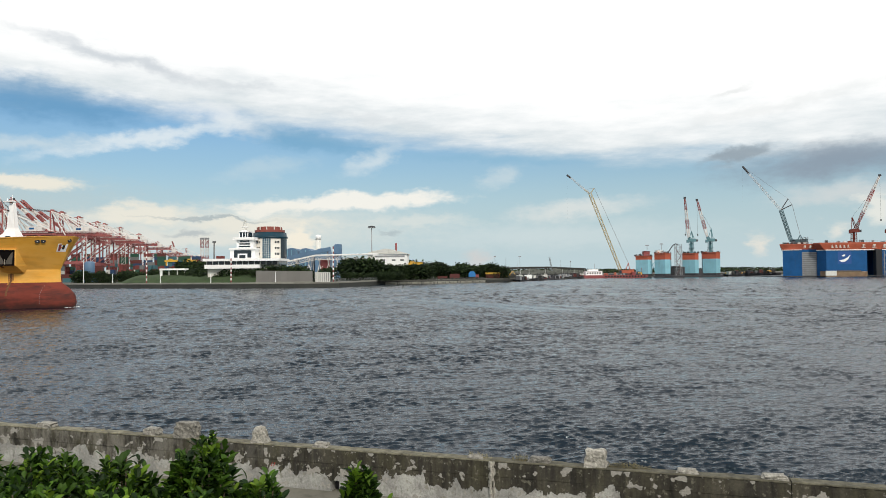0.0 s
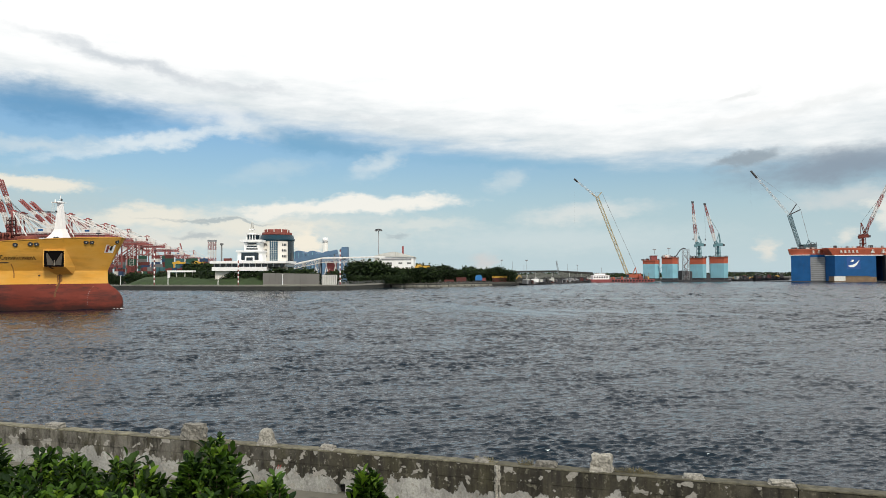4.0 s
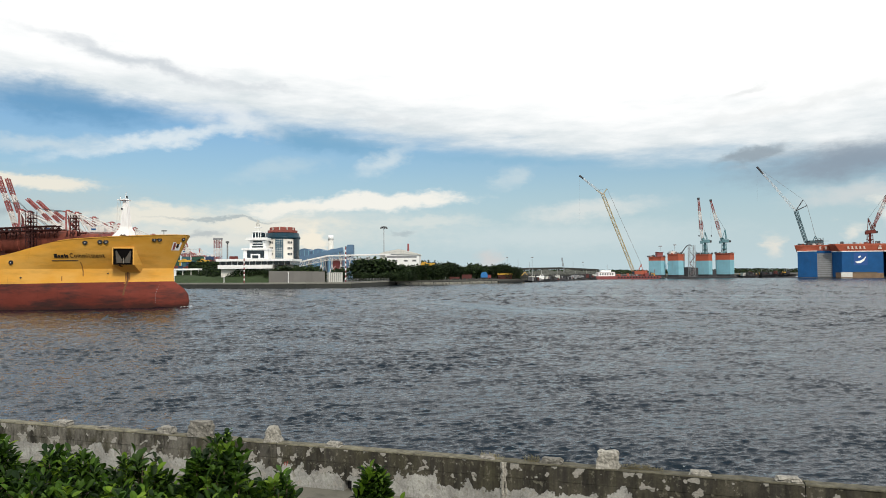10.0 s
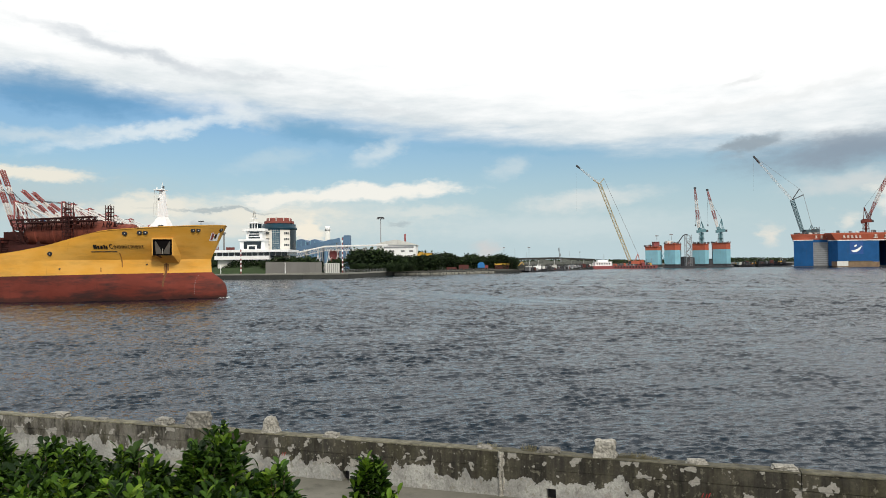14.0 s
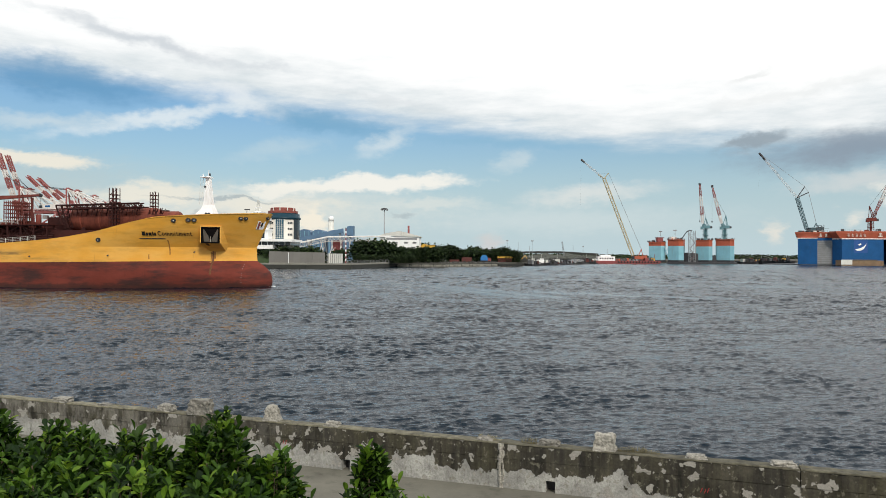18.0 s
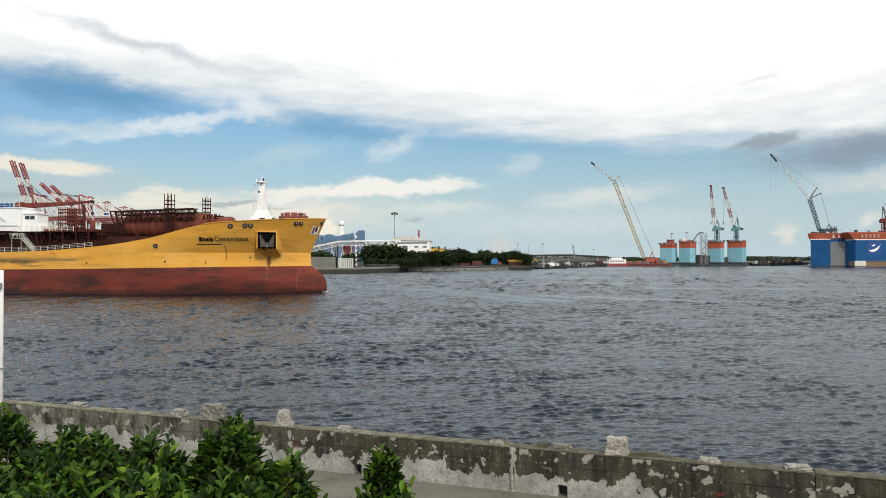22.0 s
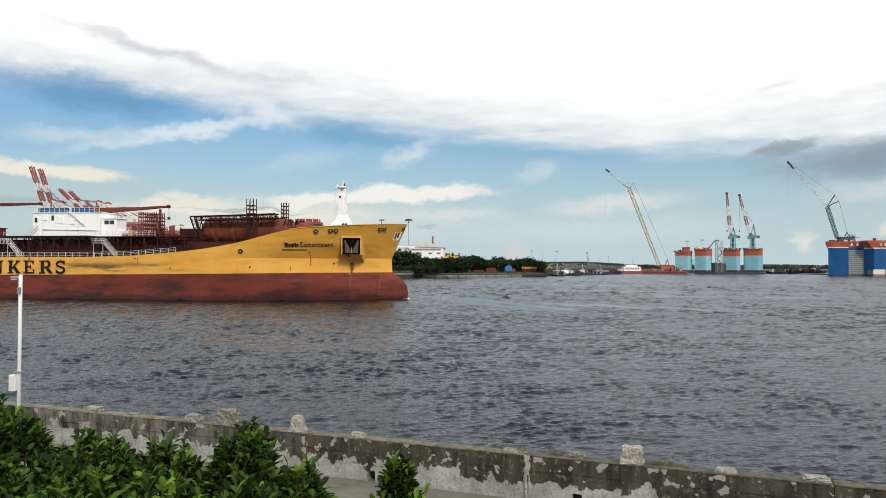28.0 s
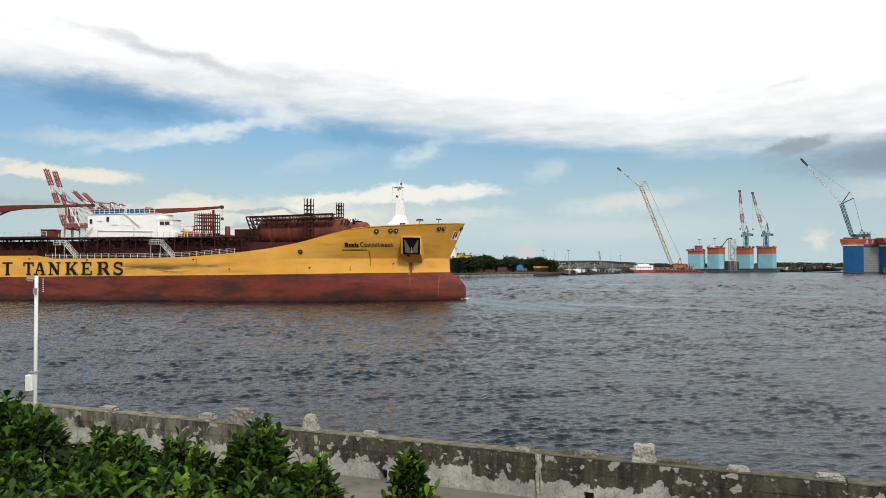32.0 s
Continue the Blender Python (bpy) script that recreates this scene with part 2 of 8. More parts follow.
        for i in range(bays):
            for j in range(4):
                self.beam(rings[i][j], rings[i + 1][(j + 1) % 4] if i % 2 else rings[i + 1][j - 1], r * 0.55, 3)
                self.beam(rings[i][j], rings[i][(j + 1) % 4], r * 0.5, 3)
        return self

    def mesh(self, name, smooth=False):
        me = bpy.data.meshes.new(name)
        me.from_pydata(self.v, [], self.f)
        bm = bmesh.new()
        bm.from_mesh(me)
        bmesh.ops.recalc_face_normals(bm, faces=bm.faces)
        bm.to_mesh(me)
        bm.free()
        if smooth:
            for poly in me.polygons:
                poly.use_smooth = True
        return me


def part(name, shape, material, parent, label="", smooth=False, m=None):
    """One mesh object under a thing or a part."""
    me = shape.mesh(name, smooth) if isinstance(shape, Shape) else shape
    if material is not None and not me.materials:
        me.materials.append(material)
    ob = new(name, me)
    ob.parent = parent
    if m is not None:
        ob.matrix_local = m
    if label:
        tagged(ob, label)
    return ob


def thing(name, label, category, at=(0, 0, 0), turn=0.0, group="", kind=""):
    ob = new(name)
    ob.empty_display_size = 0.3
    ob.matrix_world = pose(*at, 0, 0, turn)
    return tagged(ob, label, category, group, kind)


def solid(name, shape, material, label, category, kind="", group="", at=(0, 0, 0), turn=0.0, smooth=False):
    ob = part(name, shape, material, None, "", smooth)
    ob.matrix_world = pose(*at, 0, 0, turn)
    return tagged(ob, label, category, group, kind)


# ---- materials ----
def surface(name, base, rough=0.6, metal=0.0, vary=0.18, scale=1.0, bump=0.15, dirt=None, dirt_amount=0.35, streaks=0.0, islands=False, spec=0.5):
    """Paint, metal, concrete and the like: colour that varies at two scales, stains, and fine relief. scale: the larger blotches, in metres."""
    mat = bpy.data.materials.new(name)
    mat.use_nodes = True
    t = mat.node_tree
    link = t.links.new
    bsdf = t.nodes["Principled BSDF"]
    bsdf.inputs["Metallic"].default_value = metal
    bsdf.inputs["Specular IOR Level"].default_value = spec
    co = t.nodes.new("ShaderNodeTexCoord")
    big = node(t, "ShaderNodeTexNoise", Scale=1.0 / scale, Detail=5.0, Roughness=0.6)
    small = node(t, "ShaderNodeTexNoise", Scale=9.0 / scale, Detail=4.0, Roughness=0.65)
    link(co.outputs["Object"], big.inputs["Vector"])
    link(co.outputs["Object"], small.inputs["Vector"])
    add = t.nodes.new("ShaderNodeMath")
    add.operation = "MULTIPLY_ADD"
    link(small.outputs["Fac"], add.inputs[0])
    add.inputs[1].default_value = 0.5
    link(big.outputs["Fac"], add.inputs[2])
    rng = t.nodes.new("ShaderNodeMapRange")
    link(add.outputs[0], rng.inputs[0])
    for i, v in enumerate((0.45, 1.05, 1 - vary, 1 + vary)):
        rng.inputs[i + 1].default_value = v
    value = rng.outputs[0]
    info = t.nodes.new("ShaderNodeNewGeometry" if islands else "ShaderNodeObjectInfo")
    each = t.nodes.new("ShaderNodeMapRange")
    link(info.outputs["Random Per Island" if islands else "Random"], each.inputs[0])
    each.inputs[3].default_value, each.inputs[4].default_value = 1 - vary * 0.5, 1 + vary * 0.5
    mul = t.nodes.new("ShaderNodeMath")
    mul.operation = "MULTIPLY"
    link(value, mul.inputs[0])
    link(each.outputs[0], mul.inputs[1])
    hsv = t.nodes.new("ShaderNodeHueSaturation")
    hsv.inputs["Color"].default_value = (*base, 1)
    link(mul.outputs[0], hsv.inputs["Value"])
    colour = hsv.outputs[0]
    if dirt:
        m = t.nodes.new("ShaderNodeMapping")
        m.inputs["Scale"].default_value = (1, 1, 0.12 if streaks else 1)
        link(co.outputs["Object"], m.inputs[0])
        stain = node(t, "ShaderNodeTexNoise", Scale=(3.0 if streaks else 1.7) / scale, Detail=6.0, Roughness=0.65)
        link(m.outputs[0], stain.inputs["Vector"])
        sr = t.nodes.new("ShaderNodeMapRange")
        sr.interpolation_type = "SMOOTHSTEP"
        link(stain.outputs["Fac"], sr.inputs[0])
        for i, v in enumerate((0.52, 0.74, 0.0, dirt_amount)):
            sr.inputs[i + 1].default_value = v
        mix = t.nodes.new("ShaderNodeMix")
        mix.data_type = "RGBA"
        link(sr.outputs[0], mix.inputs[0])
        link(colour, mix.inputs[6])
        mix.inputs[7].default_value = (*dirt, 1)
        colour = mix.outputs[2]
    link(colour, bsdf.inputs["Base Color"])
    rr = t.nodes.new("ShaderNodeMapRange")
    link(small.outputs["Fac"], rr.inputs[0])
    for i, v in enumerate((0.3, 0.7, max(rough - 0.1, 0.03), min(rough + 0.1, 1))):
        rr.inputs[i + 1].default_value = v
    link(rr.outputs[0], bsdf.inputs["Roughness"])
    if bump:
        bp = t.nodes.new("ShaderNodeBump")
        bp.inputs["Strength"].default_value = bump
        bp.inputs["Distance"].default_value = 0.02 * scale
        link(small.outputs["Fac"], bp.inputs["Height"])
        link(bp.outputs[0], bsdf.inputs["Normal"])
    return mat


RUST = (0.16, 0.055, 0.02)
M_CONCRETE = surface("concrete", (0.27, 0.265, 0.245), 0.9, vary=0.3, scale=0.9, bump=0.5, dirt=(0.09, 0.085, 0.075), dirt_amount=0.6)
M_PAVING = surface("walkway concrete", (0.14, 0.135, 0.11), 0.9, vary=0.25, scale=0.8, bump=0.3, dirt=(0.06, 0.06, 0.045), dirt_amount=0.7)
M_BLOCK = surface("rough block", (0.25, 0.24, 0.21), 0.95, vary=0.9, scale=0.05, bump=2.2, dirt=(0.10, 0.09, 0.08), dirt_amount=0.7)
M_QUAY = surface("quay concrete", (0.23, 0.225, 0.195), 0.9, vary=0.25, scale=6, bump=0.3, dirt=(0.10, 0.10, 0.08), dirt_amount=0.6)
M_QUAY_FACE = surface("wet quay face", (0.035, 0.037, 0.032), 0.8, vary=0.3, scale=5, bump=0.3)
M_GRASS = surface("grass", (0.020, 0.038, 0.010), 0.95, vary=0.5, scale=3, bump=0.8, dirt=(0.045, 0.05, 0.02), dirt_amount=0.5)
M_EARTH = surface("bare earth", (0.07, 0.07, 0.06), 0.95, vary=0.35, scale=7, bump=0.6, dirt=(0.05, 0.05, 0.045))
M_ROCK = surface("dark rubble", (0.034, 0.035, 0.032), 0.95, vary=0.4, scale=2, bump=0.8, islands=True)
M_WHITE = surface("white paint", (0.90, 0.90, 0.89), 0.45, vary=0.05, scale=3, bump=0.04, dirt=(0.55, 0.53, 0.48), dirt_amount=0.25, streaks=1)
M_OFFWHITE = surface("weathered white paint", (0.62, 0.62, 0.58), 0.6, vary=0.12, scale=4, bump=0.08, dirt=(0.30, 0.28, 0.24), dirt_amount=0.5, streaks=1)
M_GREY = surface("grey steel", (0.24, 0.25, 0.26), 0.55, vary=0.2, scale=3, bump=0.1, dirt=RUST, dirt_amount=0.3, streaks=1)
M_DARK = surface("dark steel", (0.035, 0.035, 0.04), 0.5, vary=0.25, scale=2, bump=0.1)
M_BLACK = surface("black paint", (0.012, 0.012, 0.014), 0.5, vary=0.2, scale=1, bump=0.05)
M_LETTER = surface("lettering paint", (0.010, 0.010, 0.011), 0.7, vary=0.3, scale=1.5, bump=0.0, dirt=(0.10, 0.08, 0.03), dirt_amount=0.3, spec=0.2)
M_DECKRED = surface("oxide red deck paint", (0.14, 0.035, 0.026), 0.6, vary=0.3, scale=2.5, bump=0.1, dirt=(0.05, 0.02, 0.015), dirt_amount=0.6, spec=0.18)
# also stands for oxide red in the shade below the pipe platform
M_DECKDARK = surface("dark oxide red with deck shade", (0.045, 0.014, 0.012), 0.65, vary=0.35, scale=2, bump=0.1, dirt=(0.02, 0.012, 0.01), dirt_amount=0.6, spec=0.18)
M_CRANERED = surface("red crane paint", (0.23, 0.052, 0.052), 0.6, vary=0.2, scale=6, bump=0.05, dirt=(0.12, 0.05, 0.045), dirt_amount=0.5)
M_STSRED = surface("faded red crane paint", (0.29, 0.085, 0.080), 0.65, vary=0.2, scale=6, bump=0.05, dirt=(0.16, 0.07, 0.06), dirt_amount=0.5)
M_CRANEWHITE = surface("pale crane paint", (0.66, 0.63, 0.60), 0.55, vary=0.12, scale=6, bump=0.05, dirt=(0.35, 0.25, 0.2), dirt_amount=0.4)
M_ORANGE = surface("orange paint", (0.38, 0.085, 0.042), 0.55, vary=0.18, scale=5, bump=0.08, dirt=RUST, dirt_amount=0.4, streaks=1)
M_SKYBLUE = surface("sky blue paint", (0.22, 0.46, 0.55), 0.5, vary=0.12, scale=5, bump=0.08, dirt=(0.16, 0.13, 0.11), dirt_amount=0.35, streaks=1)
M_BLUE = surface("deep blue paint", (0.012, 0.082, 0.23), 0.5, vary=0.2, scale=6, bump=0.08, dirt=(0.05, 0.07, 0.11), dirt_amount=0.3, streaks=1, spec=0.18)
M_SHEDBLUE = surface("blue sheeting", (0.085, 0.16, 0.26), 0.55, vary=0.18, scale=6, bump=0.1)
M_YELLOW = surface("yellow paint", (0.62, 0.36, 0.04), 0.5, vary=0.15, scale=3, bump=0.08, dirt=RUST, dirt_amount=0.3)
M_CRANEYEL = surface("pale yellow lattice paint", (0.42, 0.35, 0.20), 0.5, vary=0.15, scale=3, bump=0.05)
M_DARKTEAL = surface("dark blue green steel", (0.045, 0.10, 0.12), 0.5, vary=0.2, scale=4, bump=0.05)
M_TEAL = surface("blue green steel", (0.10, 0.22, 0.25), 0.5, vary=0.2, scale=4, bump=0.05)
M_GLASS = surface("dark window glass", (0.012, 0.02, 0.028), 0.12, vary=0.3, scale=3, bump=0.0, spec=0.8)
M_BLUEGLASS = surface("blue curtain wall glass", (0.012, 0.06, 0.10), 0.12, vary=0.3, scale=4, bump=0.0, spec=0.8)
M_TEALGLASS = surface("dark teal glazing", (0.006, 0.035, 0.055), 0.35, vary=0.3, scale=3, bump=0.0, spec=0.25)
M_STONE = surface("pale cladding", (0.66, 0.635, 0.58), 0.7, vary=0.1, scale=5, bump=0.05)
M_ROOFRED = surface("red brown roof metal", (0.22, 0.055, 0.04), 0.6, vary=0.2, scale=4, bump=0.05)
M_WALLGREY = surface("grey block wall", (0.165, 0.16, 0.15), 0.9, vary=0.12, scale=8, bump=0.2)
M_GREEN = surface("green container paint", (0.014, 0.066, 0.042), 0.6, vary=0.2, scale=5, bump=0.1)
M_BROWNBOX = surface("brown container paint", (0.10, 0.022, 0.018), 0.6, vary=0.2, scale=5, bump=0.1)
M_GREYBOX = surface("grey container paint", (0.15, 0.155, 0.155), 0.6, vary=0.2, scale=5, bump=0.1)
M_BARK = surface("bark", (0.07, 0.055, 0.04), 0.95, vary=0.3, scale=0.2, bump=0.8)
M_RUBBER = surface("tyre rubber", (0.015, 0.015, 0.015), 0.9, vary=0.2, scale=1, bump=0.1)
M_FOAM = surface("foam", (0.75, 0.76, 0.76), 0.8, vary=0.15, scale=0.6, bump=0.6)

# ---- water and shores ----
def water_material():
    mat = bpy.data.materials.new("harbour water")
    mat.use_nodes = True
    t = mat.node_tree
    link = t.links.new
    b = t.nodes["Principled BSDF"]
    b.inputs["Base Color"].default_value = (0.002, 0.008, 0.016, 1)
    b.inputs["Roughness"].default_value = 0.12
    b.inputs["IOR"].default_value = 1.333
    b.inputs["Specular Tint"].default_value = (0.79, 0.945, 1.0, 1)
    co = t.nodes.new("ShaderNodeTexCoord")

    def waves(sx, sy, turn, detail, rough, distortion=0.0):
        m = t.nodes.new("ShaderNodeMapping")
        m.inputs["Rotation"].default_value = (0, 0, radians(turn))
        m.inputs["Scale"].default_value = (sx, sy, 1)
        link(co.outputs["Object"], m.inputs[0])
        n = node(t, "ShaderNodeTexNoise", Scale=1.0, Detail=detail, Roughness=rough, Distortion=distortion)
        link(m.outputs[0], n.inputs["Vector"])
        return n.outputs["Fac"]

    def maths(op, a, b_, c=None):
        n = t.nodes.new("ShaderNodeMath")
        n.operation = op
        for i, v in enumerate((a, b_, c)):
            if v is None:
                continue
            if isinstance(v, (int, float)):
                n.inputs[i].default_value = v
            else:
                link(v, n.inputs[i])
        return n.outputs[0]

    swell = waves(0.12, 0.22, 12, 2.0, 0.5)
    chop = waves(1.0, 2.0, -8, 4.0, 0.6, 0.6)
    chop2 = waves(1.5, 2.4, 35, 3.0, 0.55, 0.4)
    rip = waves(2.1, 5.6, 9, 2.5, 0.55, 0.5)
    h = maths("MULTIPLY", swell, 0.12)
    h = maths("MULTIPLY_ADD", chop, 0.06, h)
    h = maths("MULTIPLY_ADD", chop2, 0.045, h)
    h = maths("MULTIPLY_ADD", rip, 0.055, h)
    bp = t.nodes.new("ShaderNodeBump")
    bp.inputs["Strength"].default_value = 1.0
    bp.inputs["Distance"].default_value = 1.0
    slick = t.nodes.new("ShaderNodeAttribute")
    slick.attribute_name = "calm"
    h = maths("MULTIPLY", h, maths("MULTIPLY_ADD", slick.outputs["Fac"], -0.8, 1.0))
    link(h, bp.inputs["Height"])
    link(bp.outputs[0], b.inputs["Normal"])
    # wind lanes: smoother and rougher stretches
    lane = waves(0.006, 0.03, 4, 3.0, 0.55, 0.5)
    r = t.nodes.new("ShaderNodeMapRange")
    link(lane, r.inputs[0])
    for i, v in enumerate((0.35, 0.65, 0.03, 0.06)):
        r.inputs[i + 1].default_value = v
    # open water is ruffled more finely than the lee of the near wall
    sep = t.nodes.new("ShaderNodeSeparateXYZ")
    link(co.outputs["Object"], sep.inputs[0])
    off = t.nodes.new("ShaderNodeMapRange")
    link(sep.outputs[1], off.inputs[0])
    for i, v in enumerate((20.0, 150.0, 0.0, 0.12)):
        off.inputs[i + 1].default_value = v
    link(maths("ADD", r.outputs[0], off.outputs[0]), b.inputs["Roughness"])
    return mat


M_WATER = water_material()


def water_sheet():
    """One sheet to the horizon; its cells are finest by the near quay, and it carries the chop as real relief."""
    rng = np.random.default_rng(4)
    d = 20.0 * 1.0030 ** np.arange(640)
    d = np.concatenate([d, d[-1] * 1.0042 ** np.arange(1, 371)])
    ys = np.concatenate([[-200.0, 0.0], d, [1600.0, 4300.0]])
    s = np.linspace(-1, 1, 790)
    half = np.concatenate([[20.0, 20.0], d * 0.72 + 9, [1500.0, 3500.0]])
    X = np.concatenate([np.full((len(ys), 1), -4200.0), s[None, :] * half[:, None], np.full((len(ys), 1), 4200.0)], 1)
    Y = np.repeat(ys[:, None], X.shape[1], 1)
    cell = half[:, None] * 2 / 790 * 0.8
    Z = np.zeros_like(X)
    # cat's paws: the short waves come in groups
    groups = np.zeros_like(X)
    for w in np.exp(rng.uniform(np.log(2.2), np.log(9.0), 22)):
        a = rng.uniform(0, 6.28)
        groups += np.sin(2 * np.pi / w * (X * np.cos(a) * 0.6 + Y * np.sin(a)) + rng.uniform(0, 6.28))
    groups = np.clip(0.92 + groups / 22 ** 0.5 * 0.28, 0.45, 1.6)
    broad = np.zeros_like(X)
    for w in np.exp(rng.uniform(np.log(9.0), np.log(40.0), 14)):
        a = rng.uniform(0, 6.28)
        broad += np.sin(2 * np.pi / w * (X * np.cos(a) * 0.7 + Y * np.sin(a)) + rng.uniform(0, 6.28))
    groups *= np.clip(1.0 + broad / 14 ** 0.5 * 0.25, 0.6, 1.5)
    # the longer waves build up over the open reach, in patches
    paws = np.zeros_like(X)
    for i in range(26):
        wx, wy = rng.uniform(3.0, 12.0), rng.uniform(12.0, 45.0)
        paws += np.sin(2 * np.pi * (X / wx * rng.choice((-1, 1)) + Y / wy) + rng.uniform(0, 6.28))
    reach = np.clip((Y - 90) / 120, 0, 1)
    open_water = reach * np.clip(1.0 + 0.7 * paws / 26 ** 0.5, 0.1, 2.2)
    # shortest and longest wave in metres, how many, steepness, share that follows the groups, spread of their headings
    PX, PY = np.zeros_like(X), np.zeros_like(X)
    for short, long, count, steep, grouped, spread in ((0.15, 0.34, 84, 0.052, 0.8, 15), (0.34, 0.8, 56, 0.048, 0.9, 15), (0.8, 2.0, 34, 0.020, 0.6, 16), (2.0, 5.0, 22, 0.010, 0.3, 18)):
        for n, w in enumerate(np.exp(rng.uniform(np.log(short), np.log(long), count))):
            a = rng.normal(radians((262, 296)[n % 2]), radians(spread))
            k = 2 * np.pi / w
            th = k * (X * np.cos(a) + Y * np.sin(a)) + rng.uniform(0, 6.28)
            amp = np.clip(w / (1.8 * cell) - 0.8, 0, 1) * (1 + grouped * (groups - 1)) * (steep / k) * (1 + (short >= 0.8) * 1.5 * open_water)
            Z += amp * np.sin(th)
            PX += amp * np.cos(a) * np.cos(th)
            PY += amp * np.sin(a) * np.cos(th)
    ease = (1 + 0.55 * np.clip((Y - 45) / 80, 0, 1)) * (0.82 + 0.18 * np.sin(X * 0.021 + Y * 0.05 + 1.0) * np.sin(X * 0.047 - Y * 0.013))
    # slick lines left by a passing boat lie flat among the chop
    calm = np.zeros_like(X)
    wander = 1.3 * np.sin(X * 0.21 + 1.0) + 0.8 * np.sin(Y * 0.37 + X * 0.11)
    for line in (((-70, 262), (-55, 236), (-24, 190), (-8, 176), (4, 160), (14, 136), (20, 128)), ((24, 142), (34, 132), (48, 126)), ((20, 216), (60, 205), (120, 190)), ((36, 268), (70, 262)), ((52, 176), (88, 168), (118, 170))):
        for (x0, y0), (x1, y1) in zip(line, line[1:]):
            px, py = x1 - x0, y1 - y0
            u = np.clip(((X - x0) * px + (Y - y0) * py) / (px * px + py * py), 0, 1)
            d = np.hypot(X - x0 - u * px, Y - y0 - u * py) + 0.6 * wander
            calm = np.maximum(calm, np.exp(-(d / 4.2) ** 2))
    calm = np.clip(calm * (0.85 + 0.45 * np.sin(X * 0.9 + Y * 0.4)), 0, 1)
    ease *= 1 - 0.95 * calm
    ease[:2], ease[-3:], ease[:, 0], ease[:, -1] = 0, 0, 0, 0
    # crests are drawn together and lean down the wind, so that the faces towards the near quay are short and steep
    Z *= ease
    X += 0.55 * ease * PX
    Y += 0.55 * ease * PY - 0.6 * Z
    n, m = X.shape
    me = bpy.data.meshes.new("water")
    me.vertices.add(n * m)
    me.vertices.foreach_set("co", np.stack([X, Y, Z], -1).astype(np.float32).ravel())
    i = (np.arange(n - 1)[:, None] * m + np.arange(m - 1)[None, :]).ravel()
    quads = np.stack([i, i + 1, i + m + 1, i + m], -1).astype(np.int32)
    me.loops.add(quads.size)
    me.loops.foreach_set("vertex_index", quads.ravel())
    me.polygons.add(len(quads))
    me.polygons.foreach_set("loop_start", np.arange(0, quads.size, 4, dtype=np.int32))
    me.polygons.foreach_set("use_smooth", np.ones(len(quads), bool))
    me.update(calc_edges=True)
    me.attributes.new("calm", "FLOAT", "POINT").data.foreach_set("value", calm.astype(np.float32).ravel())
    return me


water = solid("water", water_sheet(), M_WATER, "dark grey choppy harbour water out to the horizon", "water", "structure")

# ---- the near quay: terrace, walkway and parapet ----
WALL_TURN = -17.77
WALL_AT = (0.85, 13.82, 2.55)


